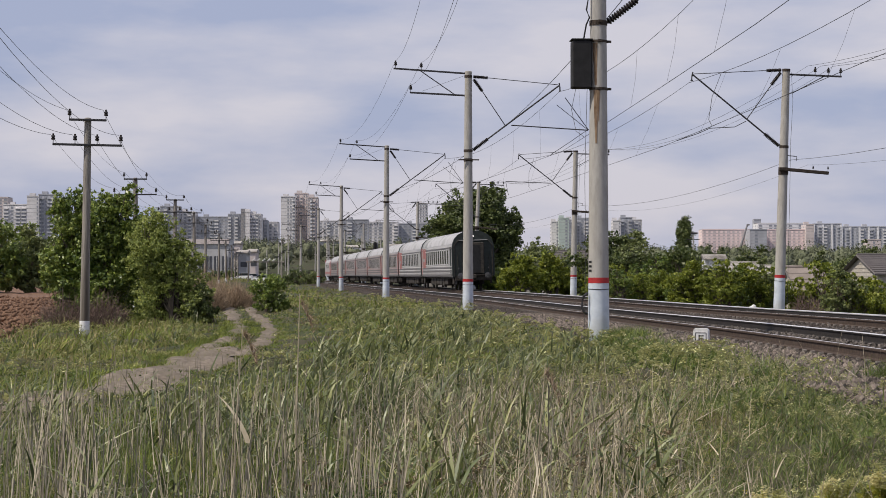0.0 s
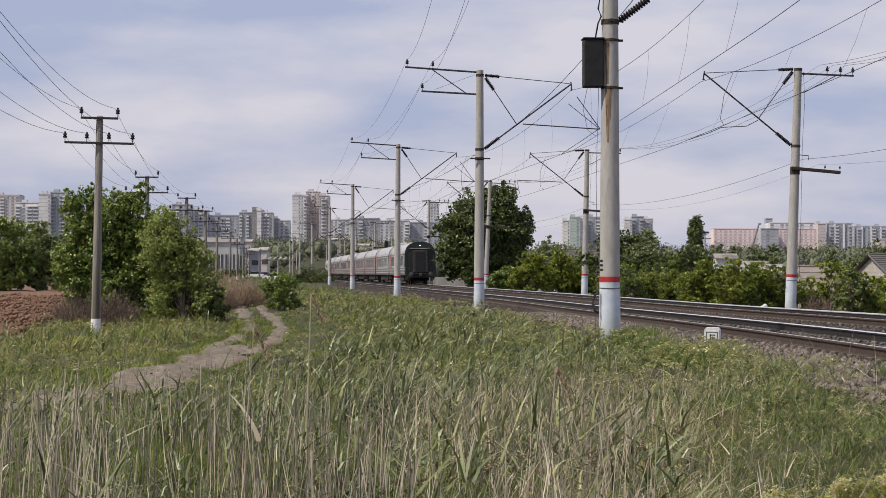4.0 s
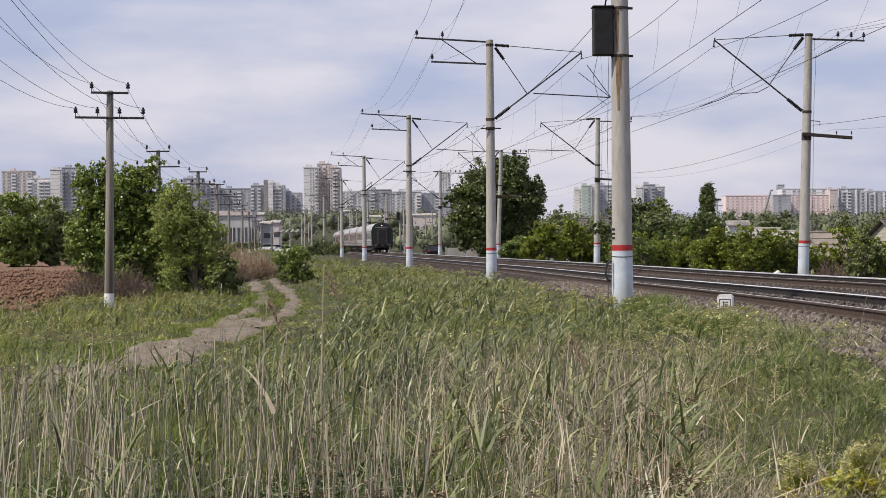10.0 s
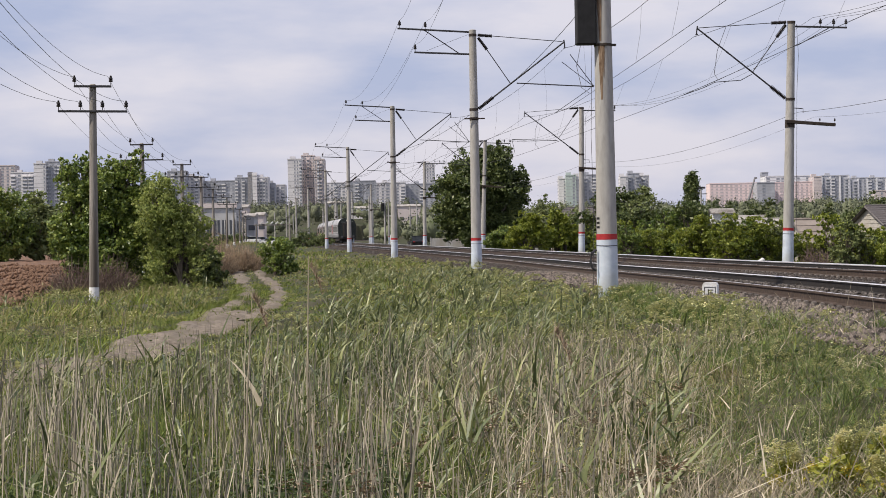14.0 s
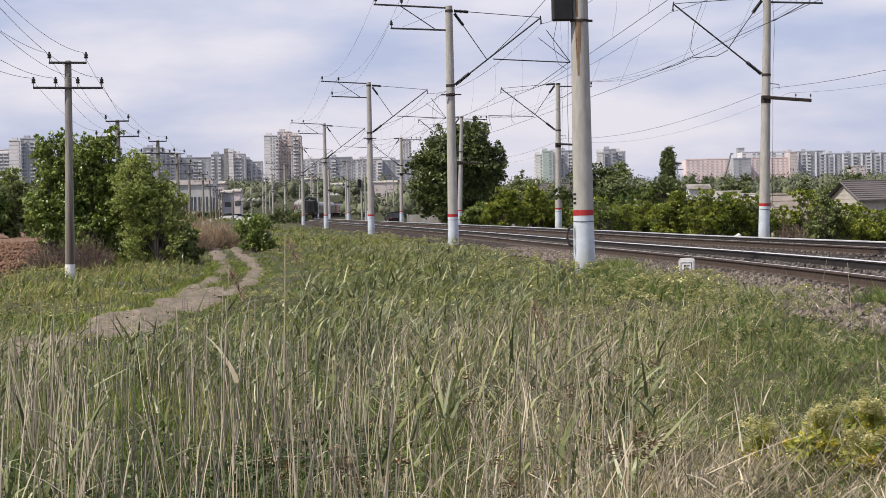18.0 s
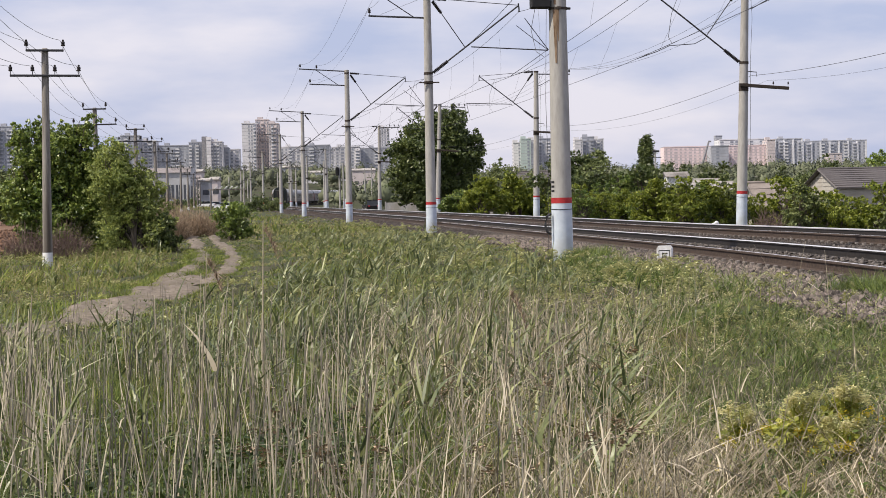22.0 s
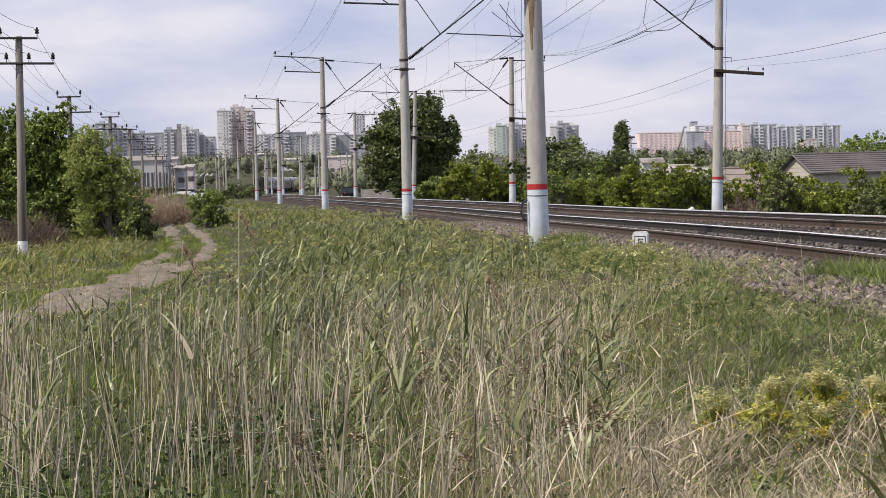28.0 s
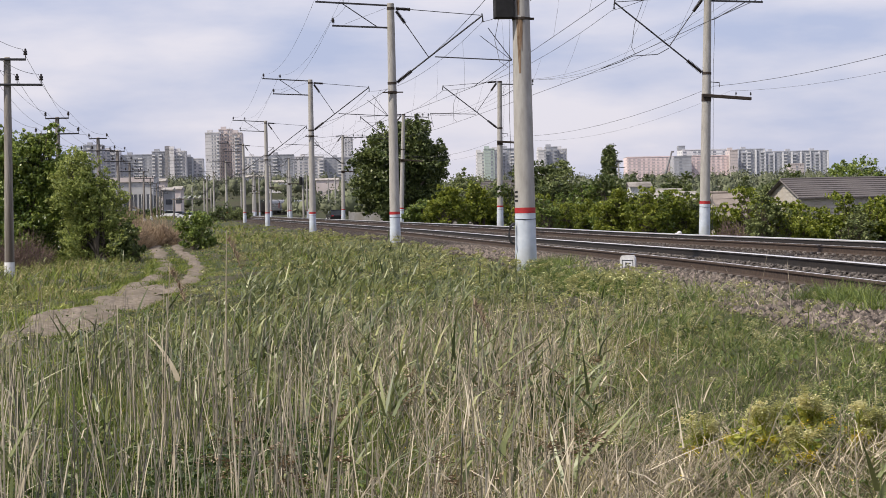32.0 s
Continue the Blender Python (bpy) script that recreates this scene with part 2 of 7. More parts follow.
def soup(name, verts, faces, material, parent=None, smooth=False):
    """A large mesh straight from arrays; all faces have the same number of corners."""
    verts, faces = np.asarray(verts, np.float32).reshape(-1, 3), np.asarray(faces, np.int32)
    me = bpy.data.meshes.new(name)
    k = faces.shape[1]
    me.vertices.add(len(verts))
    me.vertices.foreach_set("co", verts.ravel())
    me.loops.add(faces.size)
    me.loops.foreach_set("vertex_index", faces.ravel())
    me.polygons.add(len(faces))
    me.polygons.foreach_set("loop_start", np.arange(0, faces.size, k, dtype=np.int32))
    me.update(calc_edges=True)
    me.validate()
    me.materials.append(material)
    if smooth:
        me.shade_smooth()
    ob = new(name, me)
    ob.parent = parent
    return ob


# ---- the plan: x to the right, y along the first view, z = 0 at the near track's rails ----
_y = [-120, -40, 0, 20, 30, 41, 78.5, 123.6, 179, 239, 270, 320, 373, 412, 465, 520, 580, 650, 730, 830, 930]
_x = [4.0, 7.4, 8.0, 7.55, 7.1, 6.3, 3.9, -0.6, -6.4, -12.5, -15.8, -21.0, -26.8, -30.8, -35.6, -37.2, -34.7, -24.5, -4.5, 40, 100]
_ys = np.arange(-120, 930, 1.0)
_xs = np.interp(_ys, _y, _x)
for _ in range(3):
    _pad = np.concatenate([np.full(12, _xs[0]), _xs, np.full(12, _xs[-1])])
    _xs = np.convolve(_pad, np.ones(25) / 25, "valid")
_slope = np.gradient(_xs, _ys)


def track_x(y):
    """The near track's middle."""
    return np.interp(y, _ys, _xs)


def track_slope(y):
    return np.interp(y, _ys, _slope)


def rail_z(y):
    v = np.clip((np.asarray(y, float) - 30) / 45, 0, 1)
    return -0.12 * v * v * (3 - 2 * v)


FAR_TRACK = 4.6          # metres from the near track's middle to the far one's


def smooth01(v):
    v = np.clip(v, 0, 1)
    return v * v * (3 - 2 * v)


def ground_z(x, y):
    """The height of the ground: the railway bank, the meadow, the low gardens beyond and the rise to the town."""
    x, y = np.asarray(x, float), np.asarray(y, float)
    o = (x - track_x(y)) / np.sqrt(1 + track_slope(y) ** 2)
    bank = rail_z(y) - 0.23
    left = -o
    rise = np.clip((y - 70) / 230, 0, 1)
    meadow = -0.62 - 0.25 * smooth01((left - 8) / 9) + rise * 1.15 * smooth01((left - 5) / 12)
    gardens = -0.45 - 1.1 * smooth01((o - 9) / 7) - 0.5 * smooth01((o - 20) / 30)
    z = np.where(o < 0, bank + (meadow - bank) * smooth01((left - 2.0) / 3.6), bank + (gardens - bank) * smooth01((o - 6.6) / 4))
    far = smooth01((y - 420) / 420)
    z = z + far * 9.0 * np.where(o < -6, 1.0, np.where(o > 14, 1.0, smooth01((y - 640) / 200)))
    lumps = 0.05 * np.sin(x * 1.9 + 1.3 * np.sin(y * 0.7)) + 0.05 * np.sin(y * 1.1 + x * 0.6) + 0.03 * np.sin(x * 4.1 - y * 2.3)
    off = smooth01((left - 2.6) / 2) + smooth01((o - 7.5) / 2)
    return z + lumps * np.clip(off, 0, 1)


def place(x, y, up=0.0):
    return float(ground_z(x, y)) + up


# ---- ground: one sheet to the horizon ----
_gx = np.concatenate([np.linspace(-2600, -60, 40), np.linspace(-58, -14, 60), np.arange(-13.7, -8.6, 0.6), np.arange(-8.3, -2.5, 0.3), np.arange(-2.5, 22, 0.6), np.linspace(23, 70, 50), np.linspace(72, 2600, 40)])
_gy = np.concatenate([np.linspace(-300, -10, 12), np.arange(-8, 14, 0.8), np.arange(14, 62, 0.4), np.arange(62, 90, 0.8), np.linspace(91, 300, 130), np.linspace(305, 940, 110), np.linspace(980, 4500, 24)])
_GX, _GY = np.meshgrid(_gx, _gy)
_v = np.stack([_GX, _GY, ground_z(_GX, _GY)], -1).reshape(-1, 3)
_i = (np.arange(len(_gy) - 1)[:, None] * len(_gx) + np.arange(len(_gx) - 1)[None]).ravel()
ground = soup("ground", _v, np.stack([_i, _i + 1, _i + 1 + len(_gx), _i + len(_gx)], -1), EARTH, smooth=True)
tagged(ground, "grassy uneven earth with tufts and bare patches", "ground", kind="structure")


def strip(name, left, right, y0, y1, step, lift, material, label, category, cols=8, parent=None, sunk=0.0, rough=0.0):
    """A sheet that follows the ground between two lines x = left(y), right(y); sunk: how far its edges dip below the ground."""
    ys = np.arange(y0, y1, step)
    u = np.linspace(0, 1, cols)
    X = np.array([left(y) + (right(y) - left(y)) * u for y in ys])
    Y = np.repeat(ys[:, None], cols, 1)
    rise = lift - (lift * 0.8 + sunk) * np.abs(2 * u - 1) ** 3
    bumps = rough * (np.sin(X * 7.3 + 2 * np.sin(Y * 1.7)) + np.sin(Y * 4.9 + 1.6 * np.sin(X * 5.1)) + 0.7 * np.sin(X * 13.1 - Y * 9.7))
    v = np.stack([X, Y, ground_z(X, Y) + rise[None] + bumps], -1).reshape(-1, 3)
    i = (np.arange(len(ys) - 1)[:, None] * cols + np.arange(cols - 1)[None]).ravel()
    ob = soup(name, v, np.stack([i, i + 1, i + 1 + cols, i + cols], -1), material, smooth=True)
    return tagged(ob, label, category, kind="structure")


strip("ploughed_field", lambda y: -75.0, lambda y: -12.7 - 0.15 * (y - 56) + 0.3 * math.sin(y), 56, 190, 1.0, 0.10, PLOUGH,
      "bare reddish-brown ploughed field beside the bushes", "field", 40)


def scatter_clods():
    rng = np.random.default_rng(6)
    n = 7000
    y = 56.5 + 70 * rng.random(n) ** 1.5
    x = -12.9 - 0.15 * (y - 56) - 9 * rng.random(n) ** 1.2
    base = np.array([(1, 0, 0), (-1, 0, 0), (0, 1, 0), (0, -1, 0), (0, 0, 1), (0, 0, -1)], float)
    tri = np.array([(0, 2, 4), (2, 1, 4), (1, 3, 4), (3, 0, 4), (2, 0, 5), (1, 2, 5), (3, 1, 5), (0, 3, 5)])
    pts = base[None] * rng.uniform(0.03, 0.12, n)[:, None, None] * rng.uniform(0.5, 1.4, (n, 6, 3))
    P = np.stack([x, y, ground_z(x, y) + 0.11], -1)[:, None] + pts
    tagged(soup("soil_clods", P, (np.arange(n)[:, None, None] * 6 + tri[None]).reshape(-1, 3), PLOUGH), "clods of reddish ploughed earth", "clods", kind="stuff")


scatter_clods()
_py = [10, 20, 23.3, 25.3, 27.6, 36, 44, 53, 60, 69.5, 97, 130, 175, 250]
_px = [-9.4, -6.35, -5.6, -5.26, -5.0, -4.7, -4.82, -5.15, -5.75, -6.9, -10.3, -13.7, -18, -27]


def path_x(y):
    return float(np.interp(y, _py, _px)) + 0.06 * math.sin(y * 0.9)


def edge(y, k):
    """The uneven line of a trodden edge."""
    return 0.05 * math.sin(y * 2.3 + k) + 0.05 * math.sin(y * 0.77 + 2.1 * k) + 0.03 * math.sin(y * 5.1 + 3 * k)


strip("dirt_path_rut", lambda y: path_x(y) - 0.94 + edge(y, 1), lambda y: path_x(y) - 0.28 + edge(y, 2), 8, 200, 0.2, 0.035, DIRT,
      "pale trodden dirt wheel rut through the grass", "path", 9, sunk=0.05, rough=0.008)
strip("dirt_path_rut", lambda y: path_x(y) + 0.10 + edge(y, 3), lambda y: path_x(y) + 0.66 + edge(y, 4), 41, 120, 0.2, 0.035, DIRT,
      "pale trodden dirt wheel rut through the grass", "path", 9, sunk=0.05, rough=0.008)
strip("dirt_path_bend", lambda y: path_x(y) - 0.7 + edge(y, 5), lambda y: path_x(y) + 0.78 + 2 * edge(y * 0.6, 6) - 0.2 * max(0, y - 40), 12, 44, 0.2, 0.035, DIRT,
      "broad trodden dirt where the wheel ruts meet", "path", 18, sunk=0.06, rough=0.010)


# ---- the railway ----
def off_track(y, o):
    """The point o metres to the right of the near track's middle."""
    s = float(track_slope(y))
    k = 1 / math.sqrt(1 + s * s)
    return float(track_x(y)) + o * k, y - o * s * k


CANT = 0.045
RAIL_SECTION = [(-0.075, 0), (0.075, 0), (0.075, 0.012), (0.012, 0.035), (0.009, 0.13), (0.036, 0.142), (0.0365, 0.166), (0.024, 0.18),
                (-0.024, 0.18), (-0.0365, 0.166), (-0.036, 0.142), (-0.009, 0.13), (-0.012, 0.035), (-0.075, 0.012)]


def rail(o, lift, parent, inner):
    ys = list(np.arange(-30, 120, 2.0)) + list(np.arange(120, 900, 5.0))
    n = len(RAIL_SECTION)
    g = Geo()
    verts = []
    for y in ys:
        s = float(track_slope(y))
        k = 1 / math.sqrt(1 + s * s)
        x, yy = off_track(y, o)
        z = float(rail_z(y)) + lift - 0.18
        verts += [(x + a * k, yy - a * s * k, z + b) for a, b in RAIL_SECTION]
    faces = [(i * n + j, i * n + (j + 1) % n, (i + 1) * n + (j + 1) % n, (i + 1) * n + j) for i in range(len(ys) - 1) for j in range(n)]
    g.add(verts, faces)
    me = g.mesh("rail", [RAIL_SIDE if inner > 0 else RAIL_INNER, RAIL_HEAD])
    worn = (6, 7) if inner > 0 else (7, 8, 9) if o > 3 else (7, 8)          # running surface and the side that the wheels rub
    idx = np.array([1 if (q % n) in worn else 0 for q in range(len(faces))], np.int32)
    me.polygons.foreach_set("material_index", idx)
    ob = new("rail", me)
    ob.parent = parent
    return tagged(ob, "rusty steel rail with a polished head")


SLEEPER_MESH = Geo()
for _sx in (-1, 1):
    SLEEPER_MESH.prism([(_sx * 1.35, 0.0), (_sx * 1.35, 0.19), (_sx * 1.31, 0.22), (_sx * 0.45, 0.20), (_sx * 0.2, 0.15), (_sx * 0.02, 0.15), (_sx * 0.02, 0)][::_sx], -0.13, 0.13, "y")
    for _e in (-0.12, 0.12):
        SLEEPER_MESH.box(_sx * 0.79 + _e, 0, 0.238, 0.06, 0.11, 0.06)
SLEEPER_MESH = SLEEPER_MESH.mesh("sleeper", SLEEPER)


def track(name, middle, lift, label):
    t = thing(name, label, "railway track", kind="structure")
    rail(middle - 0.76, lift - CANT / 2, t, 1)
    rail(middle + 0.76, lift + CANT / 2, t, -1)
    far_sleepers = Geo()
    y = -12.0
    while y < 560:
        x, yy = off_track(y, middle)
        tilt = math.atan2(CANT, 1.52)
        m = Matrix.Translation((x, yy, float(rail_z(y)) + lift - 0.18 - 0.242)) @ Euler((0, -tilt, math.atan(-float(track_slope(y)))), "XYZ").to_matrix().to_4x4()
        if 18 < y < 105:
            ob = new("sleeper", SLEEPER_MESH)
            ob.matrix_basis = m
            ob.parent = t
        else:
            far_sleepers.box(x, yy, m.translation.z + 0.11, 2.7, 0.26, 0.2, m.to_3x3())
        y += 0.545
    tagged(part("sleepers_beyond", far_sleepers, SLEEPER, t, "concrete sleepers further along"), kind="stuff")
    return t


track("near_track", 0.0, 0.0, "broad-gauge railway track on concrete sleepers in ballast")
track("far_track", FAR_TRACK, 0.05, "second broad-gauge railway track on concrete sleepers in ballast")


# cross section of the stone bed: metres right of the near track's middle, height over the rail heads
BED_O = [-3.9, -3.0, -2.2, -1.6, -1.35, -0.95, -0.6, 0, 0.6, 1.0, 1.45, 2.2, 3.0, 3.25, 3.65, 4.0, 4.6, 5.2, 5.6, 6.0, 6.5, 7.2, 8.0]
BED_Z = [-0.52, -0.42, -0.345, -0.25, -0.222, -0.212, -0.19, -0.18, -0.17, -0.157, -0.165, -0.20, -0.20, -0.176, -0.162, -0.15, -0.13, -0.11, -0.102, -0.105, -0.14, -0.30, -0.5]


def ballast_sheet():
    ys = np.concatenate([np.arange(-30, 60, 0.5), np.arange(60, 140, 1.0), np.arange(140, 620, 4.0)])
    os_ = np.interp(np.linspace(0, len(BED_O) - 1, 4 * len(BED_O)), np.arange(len(BED_O)), BED_O)
    zs_ = np.interp(os_, BED_O, BED_Z)
    s = track_slope(ys)
    k = 1 / np.sqrt(1 + s * s)
    rng = np.random.default_rng(3)
    X = track_x(ys)[:, None] + os_[None] * k[:, None]
    Y = ys[:, None] - os_[None] * (s * k)[:, None]
    Z = rail_z(ys)[:, None] + zs_[None] + rng.normal(0, 0.012, (len(ys), len(os_)))
    Z[:, 0] -= 0.15
    Z[:, -1] -= 0.3
    Z = np.maximum(Z, np.where((os_[None] > -3.2) & (os_[None] < 7), ground_z(X, Y) + 0.006, -9))
    c = len(os_)
    i = (np.arange(len(ys) - 1)[:, None] * c + np.arange(c - 1)[None]).ravel()
    ob = soup("ballast_bed", np.stack([X, Y, Z], -1).reshape(-1, 3), np.stack([i, i + 1, i + 1 + c, i + c], -1), BALLAST)
    tagged(ob, "brownish grey crushed stone ballast under the tracks", "ballast", kind="structure")


ballast_sheet()


def scatter_stones():
    rng = np.random.default_rng(5)
    n = 44000
    y = 14 + 52 * rng.random(n) ** 1.5
    o = np.where(rng.random(n) < 0.72, -1.3 - np.where(y < 27, 1.65, 1.45) * rng.random(n), -0.6 + 6.6 * rng.random(n))
    o = np.where((o > 3.15) & (o < 3.8), o - 1.2, o)
    s = track_slope(y)
    x, yy = track_x(y) + o, y - o * s
    z = np.maximum(np.interp(o, BED_O, BED_Z) + rail_z(y), ground_z(x, yy)) + 0.016
    base = np.array([(1, 0, 0), (-1, 0, 0), (0, 1, 0), (0, -1, 0), (0, 0, 1), (0, 0, -1)], float)
    tri = np.array([(0, 2, 4), (2, 1, 4), (1, 3, 4), (3, 0, 4), (2, 0, 5), (1, 2, 5), (3, 1, 5), (0, 3, 5)])
    a = rng.random(n) * 6.283
    size = rng.uniform(0.022, 0.055, n) * np.where(o < -1.2, 1.4, 1.0)
    pts = base[None] * size[:, None, None] * rng.uniform(0.6, 1.3, (n, 6, 3)) + rng.normal(0, 0.012, (n, 6, 3))
    ca, sa = np.cos(a)[:, None], np.sin(a)[:, None]
    P = np.stack([x[:, None] + pts[..., 0] * ca - pts[..., 1] * sa, yy[:, None] + pts[..., 0] * sa + pts[..., 1] * ca, z[:, None] + pts[..., 2] * 0.8], -1)
    inner = o > -0.95
    for mask, m, lab in ((~inner, STONE, "loose lumps of brownish crushed stone"), (inner, OILY_STONE, "dark oil-stained ballast lumps between the rails")):
        k = int(mask.sum())
        F = (np.arange(k)[:, None, None] * 6 + tri[None]).reshape(-1, 3)
        tagged(soup("ballast_stones", P[mask], F, m), lab, "stones", kind="stuff")


scatter_stones()


# ---- line-side masts and wires ----
def mast_frame(x, y, lean=0.0):
    """Local x across the track to the right, y along it, z = 0 at rail level."""
    return Matrix.Translation((x, y, float(rail_z(y)))) @ Euler((0, radians(lean), -math.atan(float(track_slope(y)))), "XYZ").to_matrix().to_4x4()


def rod_insulator(a, b, n=12, r=0.072):
    """A ribbed insulator between two points."""
    a, b = Vector(a), Vector(b)
    prof, length = [], (b - a).length
    for i in range(n):
        z = length * (i + 0.1) / n
        prof += [(0.045, z), (r, z + length / n * 0.3), (r * 0.95, z + length / n * 0.65), (0.045, z + length / n * 0.8)]
    turn = (b - a).to_track_quat("Z", "Y").to_matrix()
    return Geo().lathe(prof, 10, a, turn)


PIN = [(0.012, -0.10), (0.012, 0.0), (0.06, 0.01), (0.066, 0.05), (0.04, 0.075), (0.062, 0.09), (0.055, 0.14), (0.028, 0.16), (0.035, 0.19), (0.015, 0.21)]


def shaft_r(z, top=9.5):
    return 0.145 + 0.0078 * (top - z)


def mast(name, x, y, side, group, lean=0.0, top=9.5, fittings=True, label="", bottom=-1.2, band=0.94):
    """A tapered concrete mast with a painted foot and red band; side 1: the track lies to its right."""
    t = thing(name, label or "grey concrete catenary mast with pale painted foot and red band", "mast", mast_frame(x, y, lean), group)
    g = Geo().lathe([(shaft_r(z, top), z) for z in (bottom, 1.0, 3.0, 5.0, 7.0, top - 0.02)] + [(0.12, top)], 20)
    part("shaft", g, CONCRETE, t, smooth=True)
    part("painted_foot", Geo().lathe([(shaft_r(z, top) + 0.003, z) for z in (bottom, -0.3, band - 0.05)], 20), MAST_PAINT, t, "pale blue-white painted foot", True)
    part("red_band", Geo().lathe([(shaft_r(z, top) + 0.006, z) for z in (band - 0.055, band + 0.06)], 20), RED_PAINT, t, "painted red band", True)
    w = shaft_r(band - 0.16, top) + 0.008
    part("wire_tie", Geo().tube([(w * math.cos(a), w * math.sin(a), band - 0.17 + 0.012 * math.sin(a)) for a in np.linspace(0, 6.3, 17)], 0.008, 4), STEEL, t)
    for z in (6.24, 9.28) if fittings else ():
        part("clamp", Geo().lathe([(shaft_r(z, top) + 0.016, z - 0.05), (shaft_r(z, top) + 0.016, z + 0.05)], 16), CLAMP, t)
    if not fittings:
        return t
    s = side
    # tie, inclined bracket, strut and steady arms over the track
    part("tie_rod", Geo().tube([(s * 0.75, 0, 9.24), (s * 3.7, 0, 8.98)], 0.016, 6), STEEL, t)
    part("tie_insulator", rod_insulator((s * 0.2, 0, 9.28), (s * 0.8, 0, 9.235)), PORCELAIN, t, "dark ribbed insulator", True)
    part("bracket_tube", Geo().tube([(s * 0.75, 0, 6.69), (s * 3.75, 0, 8.95)], 0.032, 8), STEEL, t)
    part("bracket_insulator", rod_insulator((s * 0.2, 0, 6.27), (s * 0.8, 0, 6.73), r=0.082), PORCELAIN, t, "dark ribbed insulator", True)
    part("strut", Geo().tube([(s * 0.55, 0, 8.72), (s * 1.52, 0, 7.29)], 0.02, 6), STEEL, t)
    part("strut_insulator", rod_insulator((s * 0.22, 0, 9.18), (s * 0.58, 0, 8.68), r=0.076), PORCELAIN, t, "dark ribbed insulator", True)
    part("saddle", Geo().tube([(s * 3.75, 0, 9.05), (s * 3.78, 0, 8.86), (s * 3.78, 0, 8.7)], 0.03, 6).box(s * 3.78, 0, 8.72, 0.06, 0.22, 0.04), STEEL, t)
    if s > 0:
        part("steady_arm", Geo().tube([(1.78, 0, 7.30), (4.95, 0, 7.12)], 0.026, 6), STEEL, t)
        part("registration_rod", Geo().tube([(3.65, 0, 8.15), (4.95, 0, 7.13)], 0.014, 5).tube([(4.0, 0, 8.45), (4.97, 0, 7.13)], 0.018, 5), STEEL, t)
        if y > 50:
            part("contact_clip", Geo().tube([(4.9, 0, 7.12), (4.3, 0, 6.7), (3.4, 0, 6.1)], 0.012, 5), STEEL, t)
            part("cross_clamp", Geo().box(0, -0.2, 5.86, 0.84, 0.06, 0.05).lathe([(shaft_r(5.86, top) + 0.014, 5.80), (shaft_r(5.86, top) + 0.014, 5.92)], 14), CLAMP, t)
        # arms for the feeder lines on the outer side
        part("upper_arm", Geo().box(-1.52, 0, 9.49, 3.1, 0.07, 0.07, Euler((0, 0.06, 0)).to_matrix(), 0.01), STEEL, t)
        part("lower_arm", Geo().box(-1.2, 0, 8.55, 2.4, 0.07, 0.07, Euler((0, 0.045, 0)).to_matrix(), 0.01), STEEL, t)
        part("arm_brace", Geo().tube([(-0.15, 0, 8.48), (-0.55, 0, 8.53), (-2.0, 0, 9.52)], 0.022, 6), STEEL, t)
        part("arm_stay", Geo().tube([(-0.2, 0, 9.3), (-1.9, 0, 8.66)], 0.006, 4), WIRE, t)
        for px, pz in ((-2.98, 9.7), (-1.93, 9.63), (-2.36, 8.72)):
            part("pin_insulator", Geo().lathe(PIN, 10, (px, 0, pz)), PORCELAIN, t, "dark pin insulator", True)
    else:
        if y < 100:
            part("steady_arm", Geo().tube([(-1.55, 0, 7.2), (-2.0, 0, 6.95), (-3.0, 0, 6.86), (-3.5, 0, 6.62), (-4.3, 0, 6.32)], 0.017, 6), STEEL, t)
        else:
            part("steady_arm", Geo().tube([(-1.6, 0, 7.15), (-4.6, 0, 7.2)], 0.026, 6), STEEL, t)
            part("registration_rod", Geo().tube([(-4.6, 0, 7.2), (-4.4, 0, 6.3)], 0.014, 5), STEEL, t)
        part("outer_arm", Geo().box(1.12, 0, 9.12, 2.25, 0.07, 0.07, None, 0.01), STEEL, t)
        part("arm_brace", Geo().tube([(0.12, 0, 8.35), (0.3, 0, 8.4), (1.5, 0, 9.08)], 0.02, 6), STEEL, t)
        for px in (1.17, 1.70, 2.2):
            part("pin_insulator", Geo().lathe(PIN, 10, (px, 0, 9.25)), PORCELAIN, t, "dark pin insulator", True)
        part("cross_beam", Geo().box(0.78, -0.2, 5.30, 2.0, 0.12, 0.13, Euler((0, 0.05, 0)).to_matrix(), 0.015), CLAMP, t, "dark tarred wooden cross beam")
        part("beam_clamp", Geo().lathe([(shaft_r(5.3, top) + 0.02, 5.12), (shaft_r(5.3, top) + 0.02, 5.42)], 14), CLAMP, t)
        for px in (1.15, 1.75):
            part("pin_insulator", Geo().lathe([(r * 0.55, z * 0.55) for r, z in PIN], 8, (px, -0.2, 5.40)), PORCELAIN, t, "dark pin insulator", True)
        part("hook", Geo().tube([(0, -0.1, 5.9), (0.5, -0.1, 5.87), (0.5, -0.1, 5.7)], 0.018, 5), STEEL, t)
        part("earth_cable", Geo().tube([(0.2, -0.05, 9.2), (0.28, -0.1, 8.0), (0.24, -0.1, 6.5), (0.27, -0.1, 4.0), (0.3, -0.1, 0.0)], 0.007, 4), WIRE, t)
    return t


